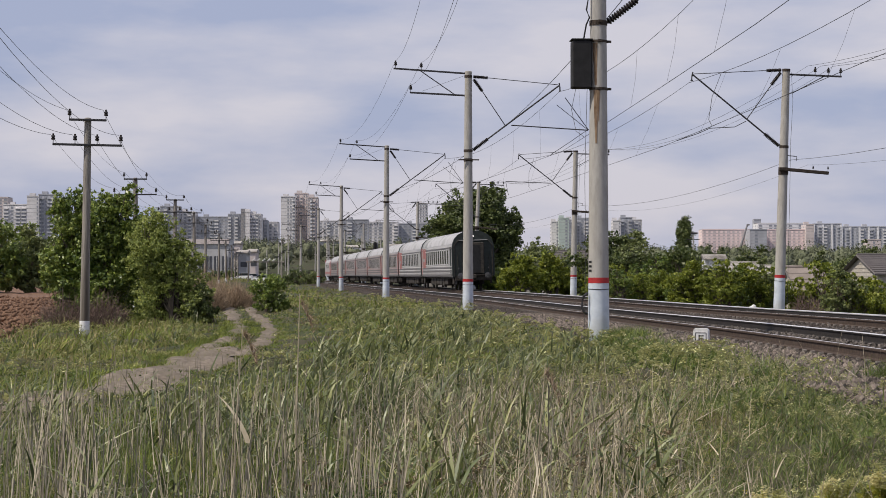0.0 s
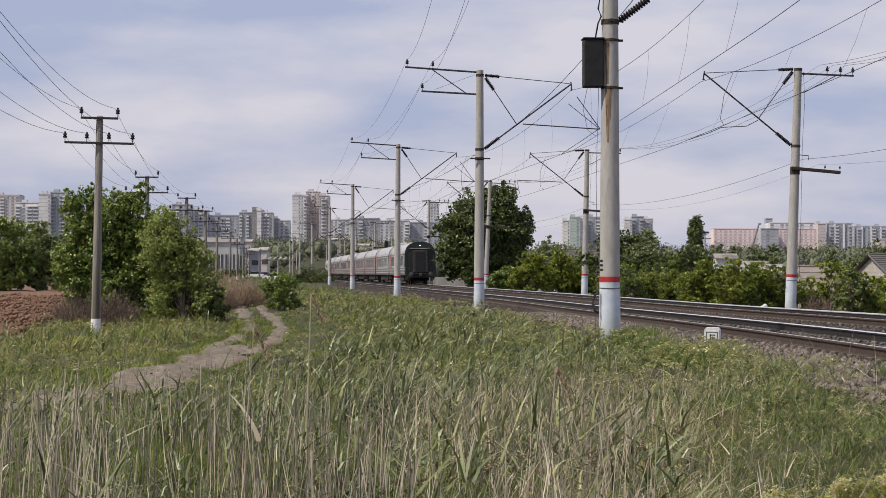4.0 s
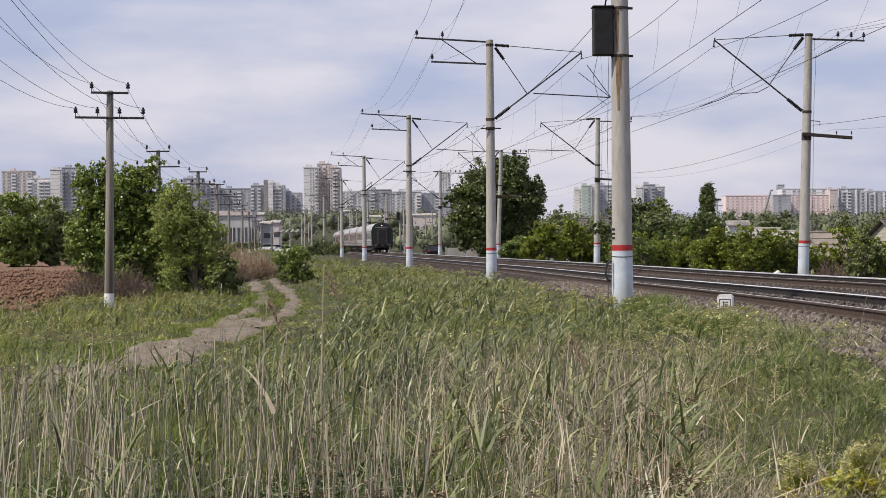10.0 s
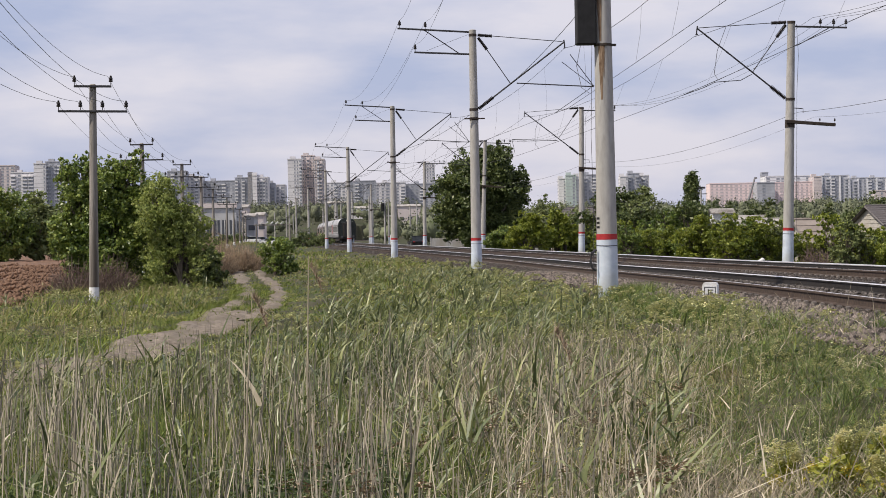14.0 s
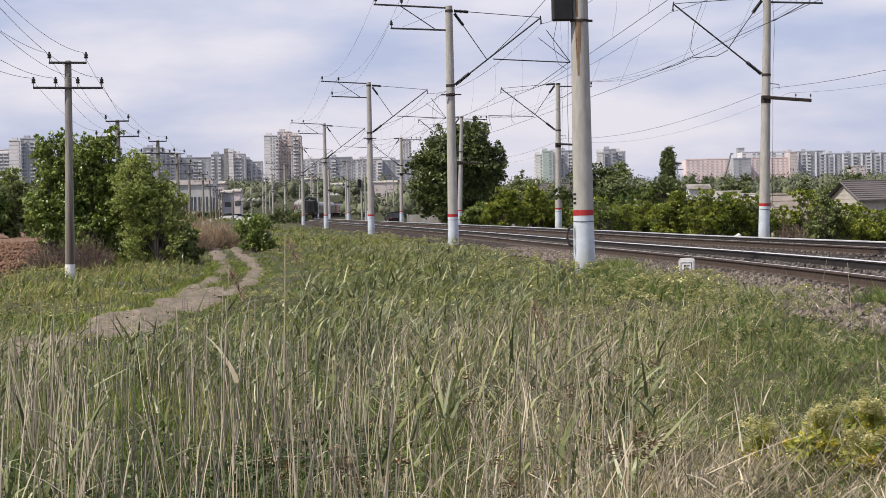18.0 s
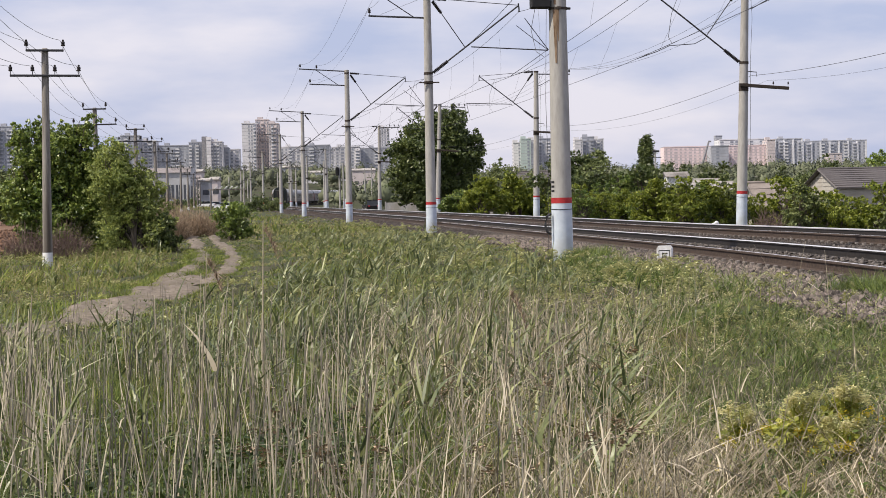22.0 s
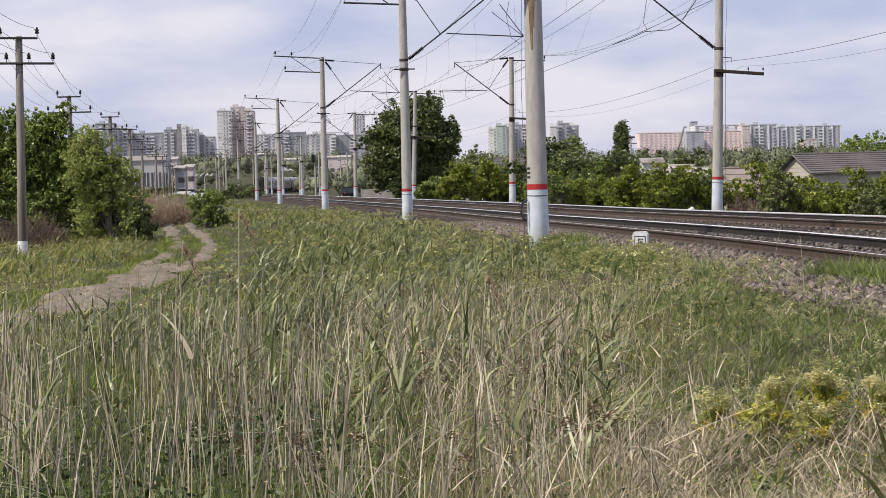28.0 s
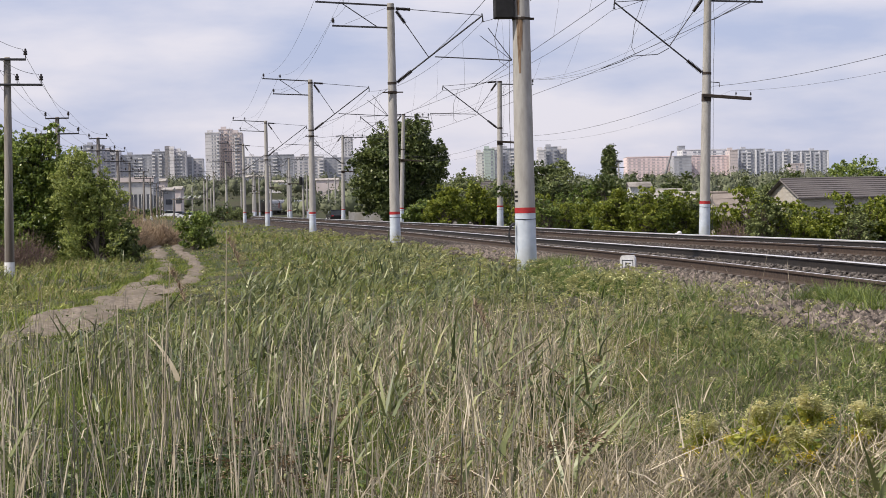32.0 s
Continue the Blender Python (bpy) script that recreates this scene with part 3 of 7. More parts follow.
# distances along the view; the left row stands beside the near track, the right row beyond the far one
LEFT_MASTS = [(3.2, 39.5), (1.02, 78.5), (-3.67, 123.6), (-9.5, 179), (-15.5, 239), (-23.7, 320), (-32.2, 400), (-38.0, 452), (-41.6, 486)]
RIGHT_MASTS = [(13.3, 76.0, 1.9), (8.55, 126.0, 1.0), (2.75, 168.0, 2.4), (-2.95, 214.0, 0.9), (-12.6, 305.0, 0.0), (-18.0, 352.0, 0.0), (-24.0, 402.0, 0.0), (-27.5, 455.0, 0)]
for _n, (_mx, _my) in enumerate(LEFT_MASTS):
    _m = mast("catenary_mast", _mx, _my, 1, "masts beside the near track", lean=(0.0, 0.1, 0.3, 0.2, 0.1, 0, 0, 0, 0)[_n],
              label="grey concrete catenary mast with black box, pale foot and red band" if _n == 0 else "")
    if _n == 0:
        near_mast = _m
for _mx, _my, _ln in RIGHT_MASTS:
    mast("catenary_mast", _mx, _my, -1, "masts beyond the far track", lean=_ln, top=9.3, band=1.1,
         label="leaning grey concrete catenary mast with pale foot and red band" if _ln > 0.8 else "")

# fittings of the nearest mast
_g = Geo().box(-0.36, -0.02, 5.38, 0.40, 0.36, 0.98, None, 0.02)
part("control_box", _g, BLACK_BOX, near_mast, "black metal equipment box strapped to the mast")
part("box_lid", Geo().box(-0.36, -0.02, 5.885, 0.44, 0.40, 0.03, None, 0.008), BLACK_BOX, near_mast)
for _z in (4.88, 5.86, 6.26):
    part("box_strap", Geo().lathe([(shaft_r(_z) + 0.012, _z - 0.025), (shaft_r(_z) + 0.012, _z + 0.025)], 18).box(0.0, -0.22, _z, 0.07, 0.07, 0.05).box(0.22, 0, _z, 0.09, 0.05, 0.045), CLAMP, near_mast)
part("box_cable", Geo().tube([(-0.3, 0.05, 5.9), (-0.26, -0.08, 6.2), (-0.2, -0.12, 6.34), (-0.26, -0.1, 6.5), (-0.19, -0.1, 6.9)], 0.018, 6), BLACK_BOX, near_mast)
part("down_cable", Geo().tube([(-0.24, -0.05, 4.9), (-0.27, -0.06, 3.9), (-0.29, -0.04, 3.0), (-0.27, -0.05, 1.6), (-0.3, -0.05, 0.0), (-0.3, -0.05, -0.4)], 0.005, 5), WIRE, near_mast)
part("bond_cable", Geo().tube([(-0.24, -0.1, 0.68), (-0.33, -0.14, 0.62), (-0.37, -0.15, 0.45), (-0.33, -0.15, 0.30), (-0.25, -0.12, 0.26)], 0.026, 6), STEEL, near_mast, "dark looped bond cable")
_rs = Geo()
for _a0, _a1, _za, _zb in ((-2.3, -1.75, 3.75, 4.86), (-1.95, -1.55, 4.2, 4.86), (-2.4, -1.8, 4.95, 5.82)):
    _k = [(_z, _a) for _z in np.linspace(_za, _zb, 5) for _a in np.linspace(_a0 + 0.25 * (_zb - _z) / (_zb - _za), _a1 - 0.1 * (_zb - _z) / (_zb - _za), 5)]
    _rs.add([((shaft_r(z) + 0.004) * math.cos(a), (shaft_r(z) + 0.004) * math.sin(a), z) for z, a in _k], [(r * 5 + c, r * 5 + c + 1, r * 5 + c + 6, r * 5 + c + 5) for r in range(4) for c in range(4)])
part("rust_stain", _rs, RUST_STREAK, near_mast, "brown rust streaks below the box")
_bars = Geo()
for _z in (1.12, 1.21, 1.30):
    _bars.add([((shaft_r(_z) + 0.005) * math.cos(a), (shaft_r(_z) + 0.005) * math.sin(a), _z + dz) for dz in (0, 0.045) for a in (-2.95, -2.7, -2.45)], [(0, 1, 4, 3), (1, 2, 5, 4)])
part("stencil_bars", _bars, BLACK_BOX, near_mast, "dark stencilled marks")


def hang(points, sag, r, parent, n=14, name="wire"):
    """One wire through a row of supports, with its sag in every span."""
    pts = []
    sags = list(sag) if isinstance(sag, (list, tuple)) else [sag]
    for k, (a, b) in enumerate(zip(points[:-1], points[1:])):
        a, b, drop = Vector(a), Vector(b), sags[min(k, len(sags) - 1)]
        for i in range(n):
            u = i / n
            p = a.lerp(b, u)
            p.z -= 4 * drop * u * (1 - u)
            pts.append(p)
    pts.append(Vector(points[-1]))
    g = Geo()
    g.tube(pts, r, 4, cap=False)
    part(name, g, WIRE, parent)
    return pts


def on_mast(x, y, lx, lz):
    return mast_frame(x, y) @ Vector((lx, 0, lz))


_start = [(6.2 + 0.2 - 3.1, -8.0)]
_left = [(p[0], p[1]) for p in _start + LEFT_MASTS]
_right = [(15.2, 26.0)] + [(p[0], p[1]) for p in RIGHT_MASTS]
near_line = thing("overhead_line_near", "thin dark overhead contact line above the near track", "overhead line")
far_line = thing("overhead_line_far", "thin dark overhead contact line above the far track", "overhead line")
feeder_left = thing("feeder_line_left", "thin dark feeder wires on the mast arms", "wires")
feeder_right = thing("feeder_line_right", "thin dark feeder wires on the mast arms", "wires")
for _line, _row, _mlx, _mz, _odd, _even, _cz in ((near_line, _left, 3.78, 8.7, 3.28, 3.9, 6.25), (far_line, _right, -3.6, 8.75, -4.6, -4.05, 6.25)):
    _mess = [on_mast(x, y, _mlx, _mz) for x, y in _row]
    _cont = [on_mast(x, y, _odd if i % 2 else _even, _cz) for i, (x, y) in enumerate(_row)]
    hang(_mess, 0.75, 0.0095, _line, name="messenger_wire")
    hang(_cont, 0.03, 0.009, _line, name="contact_wire")
    for _i in range(min(4, len(_mess) - 1)):
        for _u in (0.12, 0.3, 0.48, 0.66, 0.84):
            a, b = _mess[_i].lerp(_mess[_i + 1], _u), _cont[_i].lerp(_cont[_i + 1], _u)
            a = Vector((a.x, a.y, a.z - 4 * 0.75 * _u * (1 - _u)))
            part("dropper", Geo().tube([a, a.lerp(b, 0.5) + Vector((0.05, 0.03, 0)), b], 0.0038, 3, False), WIRE, _line)
    for _i in range(min(3, len(_mess) - 1)):
        a, b = _mess[_i].lerp(_mess[_i + 1], 0.86), _cont[_i].lerp(_cont[_i + 1], 0.80)
        a = Vector((a.x, a.y, a.z - 4 * 0.75 * 0.86 * 0.14))
        part("jumper_wire", Geo().tube([a, a.lerp(b, 0.3) + Vector((-0.3, -0.5, -0.35)), a.lerp(b, 0.75) + Vector((-0.25, -0.4, -0.3)), b], 0.01, 4, False), WIRE, _line)
for _lx, _lz, _sg in ((-2.98, 9.9, 0.95), (-1.93, 9.83, 0.95), (-2.36, 8.92, 0.95)):
    hang([on_mast(x, y, _lx, _lz) for x, y in _left], _sg, 0.0055, feeder_left)
for _lx, _lz, _sg in ((1.17, 9.45, 1.0), (1.70, 9.45, 1.05), (2.2, 9.45, 1.1), (0.5, 5.72, 0.6), (1.15, 5.52, 0.75)):
    hang([on_mast(x, y, _lx, _lz) for x, y in _right], _sg, 0.0065 if _lz > 7 else 0.0075 if _lx < 1 else 0.004, feeder_right)


# reinforcing cable from bracket to bracket
_rc = [on_mast(x, y, 0.8, 6.72 if i else 7.1) for i, (x, y) in enumerate(LEFT_MASTS)]
hang(_rc, 0.3, 0.011, near_line, name="reinforcing_cable")

# ---- wooden telegraph poles on the left ----
POLES = [(-11.2, 60, -0.8), (-15.5, 97, 0.4), (-17.3, 124, 0), (-19.4, 150, 0.5), (-23.0, 186, 0), (-26.4, 226, -0.6), (-30.5, 270, 0.4), (-35, 318, 0), (-39.6, 366, 0.3), (-44, 412, 0), (-48.4, 458, 0.3)]


def telegraph_pole(x, y, lean):
    z0 = place(x, y)
    top = 5.96 - z0
    t = thing("telegraph_pole", "weathered wooden telegraph pole with two cross arms", "pole",
              Matrix.Translation((x, y, z0)) @ Euler((0, radians(-lean), radians(8))).to_matrix().to_4x4(), "telegraph poles along the field")
    part("shaft", Geo().lathe([(0.155, -0.4), (0.15, 0.6), (0.13, 3.0), (0.105, top - 0.03), (0.07, top)], 14), WOOD_POLE, t, smooth=True)
    part("whitewashed_foot", Geo().lathe([(0.162, -0.3), (0.156, 0.46)], 14), WHITEWASH, t, "whitewashed foot", True)
    for z, half, pins in ((top - 0.08, 0.58, (-0.56, 0.56)), (top - 0.86, 1.07, (-1.05, -0.38, 0.30, 1.03))):
        part("cross_arm", Geo().box(0, -0.13, z, half * 2, 0.09, 0.07, None, 0.012), STEEL, t)
        for px in pins:
            part("pin_insulator", Geo().lathe(PIN, 10, (px, -0.13, z + 0.13)), PORCELAIN, t, "dark pin insulator", True)
    return t


for _p in POLES:
    telegraph_pole(*_p)
pole_wires = thing("telegraph_wires", "thin sagging wires between the wooden poles", "wires")
_pw = [(-7.35, 22.0, 0)] + POLES
for _lx, _lz, _rise in ((-0.56, 6.2, 0.37), (0.56, 6.2, -0.06), (-1.05, 5.42, 0.28), (-0.38, 5.42, 0.2), (0.30, 5.42, 0.48), (1.03, 5.42, 0)):
    hang([(x + _lx * 0.99, y + _lx * 0.14, _lz + (_rise if i == 0 else 0)) for i, (x, y, _) in enumerate(_pw)], [0.66, 0.4], 0.0065, pole_wires)


# ---- the train ----
COACH_SIDE = mat("coach_grey_paint", (0.34, 0.335, 0.345), (0.42, 0.415, 0.425), 2.0, 0.45, 0.0, bump=0.02, big=0.25, stain=(0.31, 0.31, 0.315))
COACH_ROOF = mat("coach_roof_grey", (0.36, 0.36, 0.375), (0.46, 0.46, 0.475), 1.5, 0.55, 0.0, bump=0.03, big=0.4, stain=(0.22, 0.225, 0.22))
COACH_END = mat("coach_end_dark", (0.010, 0.015, 0.014), (0.022, 0.030, 0.028), 4, 0.6, bump=0.05)
COACH_RED = mat("coach_red_panel", (0.30, 0.11, 0.105), (0.38, 0.15, 0.14), 4, 0.45, bump=0.02)
COACH_TRIM = mat("coach_pale_line", (0.5, 0.5, 0.5), (0.6, 0.6, 0.6), 4, 0.5, bump=0.0)
UNDER = mat("dirty_underframe", (0.02, 0.018, 0.016), (0.06, 0.052, 0.045), 6, 0.85, bump=0.2)
GLASS = mat("coach_window_glass", (0.012, 0.015, 0.018), (0.03, 0.035, 0.04), 2, 0.08, bump=0.0)
COACH_OLD = mat("coach_old_paint", (0.28, 0.262, 0.265), (0.345, 0.325, 0.325), 2.0, 0.5, bump=0.02, big=0.25, stain=(0.24, 0.215, 0.215))
COACH_STRIPE = mat("coach_dark_stripe", (0.10, 0.095, 0.10), (0.15, 0.145, 0.15), 3, 0.5, bump=0.0)
BUFFER = mat("worn_buffer_steel", (0.05, 0.05, 0.052), (0.12, 0.12, 0.125), 12, 0.5, 0.5, bump=0.1)
COACH_OLD_LINE = mat("coach_dull_red_line", (0.32, 0.24, 0.235), (0.40, 0.31, 0.30), 3, 0.5, bump=0.0)
LAMP = glow("tail_lamp", (1.0, 0.93, 0.85), 3.0)
HALF = [(1.50, 0.98), (1.55, 1.15), (1.555, 3.05), (1.50, 3.42), (1.36, 3.78), (1.08, 4.08), (0.70, 4.27), (0.30, 4.35)]
SECTION = [(-a, b) for a, b in HALF] + [(a, b) for a, b in HALF[::-1]]


def bogie(parent, x):
    b = part("bogie", Geo().box(x, 0.95, 0.55, 3.2, 0.14, 0.26, None, 0.03).box(x, -0.95, 0.55, 3.2, 0.14, 0.26, None, 0.03).box(x, 0, 0.62, 0.5, 2.2, 0.25, None, 0.03), UNDER, parent)
    for dx in (-1.2, 1.2):
        turn = Euler((radians(90), 0, 0)).to_matrix()
        g = Geo().tube([(x + dx, -1.0, 0.475), (x + dx, 1.0, 0.475)], 0.08, 8)
        for sy in (-0.79, 0.79):
            g.lathe([(0.475, -0.065), (0.475, 0.065), (0.30, 0.05)], 18, (x + dx, sy, 0.475), turn)
        part("wheelset", g, UNDER, b)


def coach(name="passenger_coach", length=24.0, last=False, red=True):
    side, trim = (COACH_SIDE, COACH_TRIM) if red else (COACH_OLD, COACH_OLD_LINE)
    t = thing(name, "grey ribbed railway passenger coach with red end panels", "coach", group="coaches of the train")
    h = length / 2
    g = Geo().prism([(a, b) for a, b in SECTION if b < 3.5] , -h, h)
    part("body", g, side, t)
    roof = [(a * 1.002, b) for a, b in SECTION if b > 3.4]
    part("roof", Geo().prism(roof, -h + 0.12, h - 0.12), COACH_ROOF, t, "silvery grey curved roof", True)
    for i in range(8):
        part("roof_rib", Geo().prism([(a * 1.006, b + 0.012) for a, b in roof], -h + 1.2 + i * (length - 2.4) / 7 - 0.04, -h + 1.2 + i * (length - 2.4) / 7 + 0.04), COACH_ROOF, t)
    for e in (-1, 1):
        end = part("end_wall", Geo().prism([(a * 1.004, b + 0.004) for a, b in SECTION], min(e * (h - 0.28), e * (h + 0.03)), max(e * (h - 0.28), e * (h + 0.03))), COACH_END, t, "dark grey end wall")
        part("gangway", Geo().box(e * (h + 0.13), 0, 2.35, 0.2, 1.55, 2.3, None, 0.05), UNDER, t, "black rubber gangway frame")
        part("end_door", Geo().box(e * (h + 0.235), 0, 2.3, 0.02, 1.0, 2.0, None, 0.004), BLACK_BOX, t)
        part("step_beam", Geo().box(e * (h + 0.10), 0, 1.12, 0.22, 2.2, 0.08), UNDER, t)
        part("gangway_hood", Geo().box(e * (h + 0.10), 0, 3.66, 0.24, 2.1, 0.05), COACH_ROOF, t)
        part("coupler", Geo().box(e * (h + 0.22), 0, 1.0, 0.5, 0.32, 0.34, None, 0.05), UNDER, t)
        for sy in (-1.15, 1.15):
            part("handrail", Geo().tube([(e * (h + 0.07), sy, 1.3), (e * (h + 0.07), sy, 2.6)], 0.02, 6), UNDER, t)
            part("tail_light", Geo().lathe([(0.055, 0), (0.055, 0.05)], 10, (e * (h + 0.03), sy * 0.96, 1.62), Euler((0, e * radians(90), 0)).to_matrix()), COACH_STRIPE, t)
            part("buffer", Geo().lathe([(0.09, 0), (0.09, 0.38), (0.23, 0.39), (0.23, 0.43), (0.15, 0.45)], 14, (e * (h + 0.03), sy * 0.86, 1.06), Euler((0, e * radians(90), 0)).to_matrix()), BUFFER, t, "worn round steel buffer", True)
            part("corner_post", Geo().tube([(e * (h + 0.05), sy * 1.2, 1.05), (e * (h + 0.05), sy * 1.22, 3.3), (e * (h + 0.05), sy * 0.9, 3.75)], 0.03, 5), UNDER, t)
    for sy in (-1, 1):
        for z, w, dark in ((1.12, 0.16, 1), (1.30, 0.05, 0), (1.43, 0.10, 1), (1.56, 0.05, 0), (1.68, 0.09, 1), (1.80, 0.05, 0), (3.12, 0.05, 1), (3.22, 0.04, 0)):
            part("side_rib", Geo().box(0, sy * 1.560, z, length - 0.9, 0.03, w), COACH_STRIPE if dark else trim, t)
        for i in range(11):
            wx = -h + 3.1 + i * (length - 7.4) / 10
            part("window", Geo().box(wx, sy * 1.553, 2.48, 0.84 if i % 10 else 0.55, 0.03, 1.02, None, 0.006), GLASS, t)
            part("window_frame", Geo().box(wx, sy * 1.556, 3.02, 0.94, 0.05, 0.05).box(wx, sy * 1.556, 1.95, 0.94, 0.05, 0.05), trim, t)
        for dx in (-h + 1.05, h - 1.05):
            part("door", Geo().box(dx, sy * 1.553, 2.15, 0.86, 0.03, 2.1, None, 0.006), COACH_END if last and dx < 0 else side, t)
        for bx, bz, bw, bh in ((h - 0.62, 2.3, 0.5, 2.2), (h - 2.2, 2.9, 1.7, 0.8), (h - 3.75, 2.62, 1.0, 1.3), (h - 2.9, 2.0, 2.4, 0.55)) if red else ((h - 0.5, 2.2, 0.45, 2.2), (-h + 0.5, 2.2, 0.35, 2.0), (h - 3.0, 2.05, 1.6, 0.25)):
            part("red_panel", Geo().box(bx, sy * 1.566, bz, bw, 0.02, bh), COACH_RED, t, "red livery panel")
    for k in range(6):
        for sy in (-0.85, 0.85):
            part("underfloor_box", Geo().box(-h + 6.6 + k * 2.15 + 0.3 * sy, sy, 0.66, (1.9, 1.3, 1.7)[k % 3], 0.9, (0.62, 0.5, 0.7)[(k + (sy > 0)) % 3], None, 0.04), UNDER, t)
    for e in (-1, 1):
        part("end_sill", Geo().box(e * (h - 0.1), 0, 0.9, 0.3, 2.7, 0.4, None, 0.04), UNDER, t)
        for sy in (-1.38, 1.38):
            part("step_ladder", Geo().box(e * (h - 0.9), sy, 0.72, 0.6, 0.12, 0.5, None, 0.02), UNDER, t)
    part("underframe", Geo().box(0, 0, 0.92, length - 1, 2.6, 0.12), UNDER, t)
    bogie(t, -h + 3.6)
    bogie(t, h - 3.6)
    if last:
        part("marker_lamp", Geo().lathe([(0.055, 0), (0.055, 0.05), (0.03, 0.07)], 12, (-h - 0.02, 0, 3.95), Euler((0, radians(-90), 0)).to_matrix()), LAMP, t, "lit white marker lamp")
    return t


def locomotive():
    t = thing("electric_locomotive", "grey and red electric locomotive with raised pantograph", "locomotive")
    sec = [(-1.5, 1.0), (-1.55, 1.3), (-1.55, 3.3), (-1.2, 3.85), (1.2, 3.85), (1.55, 3.3), (1.55, 1.3), (1.5, 1.0)]
    part("body", Geo().prism(sec, -10.2, 9.0), COACH_SIDE, t)
    part("cab_nose", Geo().prism([(9.0, 1.0), (10.4, 1.0), (10.4, 2.2), (9.6, 3.7), (9.0, 3.85)], -1.5, 1.5, "y"), COACH_RED, t, "red cab front")
    part("rear_cab", Geo().prism([(a * 1.003, b + 0.003) for a, b in sec], -10.3, -7.6), COACH_RED, t, "red rear cab")
    part("roof_gear", Geo().box(0, 0, 4.0, 12, 1.6, 0.3, None, 0.05), UNDER, t)
    part("pantograph", Geo().tube([(-4, 0, 4.1), (-5.6, 0, 5.2), (-4.2, 0, 6.35)], 0.04, 6).box(-4.2, 0, 6.4, 0.35, 1.9, 0.06), STEEL, t)
    for sy in (-1, 1):
        part("side_band", Geo().box(0, sy * 1.558, 1.55, 18, 0.02, 0.35), COACH_RED, t)
        for i in range(4):
            part("window", Geo().box(-4 + i * 2.6, sy * 1.555, 2.65, 0.9, 0.02, 0.6), GLASS, t)
    part("underframe", Geo().box(0, 0, 0.92, 18, 2.5, 0.2), UNDER, t)
    for x in (-6.5, 0, 6.5):
        bogie(t, x)
    return t


# way along the far track's middle
_fs, _fk = _slope, 1 / np.sqrt(1 + _slope ** 2)
_fx, _fy = _xs + FAR_TRACK * _fk, _ys - FAR_TRACK * _fs * _fk
_arc = np.concatenate([[0], np.cumsum(np.hypot(np.diff(_fx), np.diff(_fy)))])
_arc -= np.interp(145.0, _fy, _arc)              # 0 where the last coach's rear stands at the start


def on_far_track(s):
    x, y = float(np.interp(s, _arc, _fx)), float(np.interp(s, _arc, _fy))
    return Vector((x, y, float(rail_z(y)) + 0.05))


RUN_T = [0, 3.5, 6, 9, 12, 14.5, 17, 20, 23, 25.5, 28, 32]
RUN_S = [-5, 42.5, 78.5, 120.5, 164.5, 198, 230, 268, 305, 337, 369, 420]


def vehicle_rows(behind, reach):
    """Poses of a vehicle whose middle runs that far ahead of the train's rear."""
    rows = []
    for i in range(33):
        mid = float(np.interp(i, RUN_T, RUN_S)) + behind
        a, b = on_far_track(mid - reach), on_far_track(mid + reach)
        d = b - a
        rows.append((float(i), Matrix.Translation((a + b) / 2) @ Euler((radians(0) - 0.028, 0, math.atan2(d.y, d.x))).to_matrix().to_4x4()))
    return rows


train = [(coach(last=True), 12.25, 8.4)]
_second = coach()
train.append((_second, 12.25 + 24.54, 8.4))
_plain = coach(red=False)
tagged(_plain, "dull reddish grey railway passenger coach")
train.append((_plain, 12.25 + 2 * 24.54, 8.4))
for _k in range(3, 8):
    train.append((copy_thing(_plain, Matrix.Identity(4)), 12.25 + _k * 24.54, 8.4))
train.append((locomotive(), 8 * 24.54 + 10.6, 6.5))


def motions():
    for vehicle, ahead, reach in train:
        walk(vehicle, vehicle_rows(ahead, reach))


# ---- trees and bushes ----
LEAF = mat("poplar_leaf", (0.105, 0.165, 0.028), (0.235, 0.30, 0.068), 0.6, 0.4, bump=0.0, per_island=0.5, leaf=0.3, spec=0.6)
LEAF_DARK = mat("dark_leaf", (0.058, 0.086, 0.022), (0.128, 0.162, 0.046), 0.5, 0.5, bump=0.0, per_island=0.45, leaf=0.22, spec=0.5)
LEAF_OLIVE = mat("olive_leaf", (0.12, 0.152, 0.05), (0.205, 0.24, 0.09), 0.5, 0.55, bump=0.0, per_island=0.4, leaf=0.22)
LEAF_LIGHT = mat("fresh_leaf", (0.15, 0.192, 0.024), (0.27, 0.31, 0.048), 0.8, 0.5, bump=0.0, per_island=0.42, leaf=0.38)
LEAF_PALE = mat("pale_olive_leaf", (0.23, 0.285, 0.075), (0.38, 0.43, 0.14), 0.5, 0.55, bump=0.0, per_island=0.4, leaf=0.42)
# far leaves are paler and greyer, with the haze mixed into their colour
LEAF_FAR = mat("haze_toned_leaf", (0.09, 0.106, 0.06), (0.165, 0.178, 0.108), 0.12, 0.8, bump=0.0, per_island=0.3)
TWIG = mat("dry_twig", (0.24, 0.175, 0.115), (0.42, 0.32, 0.22), 6, 0.9, bump=0.0, per_island=0.4)
TWIG_DARK = mat("dark_brushwood", (0.10, 0.068, 0.055), (0.21, 0.15, 0.125), 6, 0.9, bump=0.0, per_island=0.4)
BARK = mat("grey_bark", (0.06, 0.048, 0.036), (0.15, 0.125, 0.10), 7, 0.95, bump=0.6, stretch=(2, 2, 0.4))


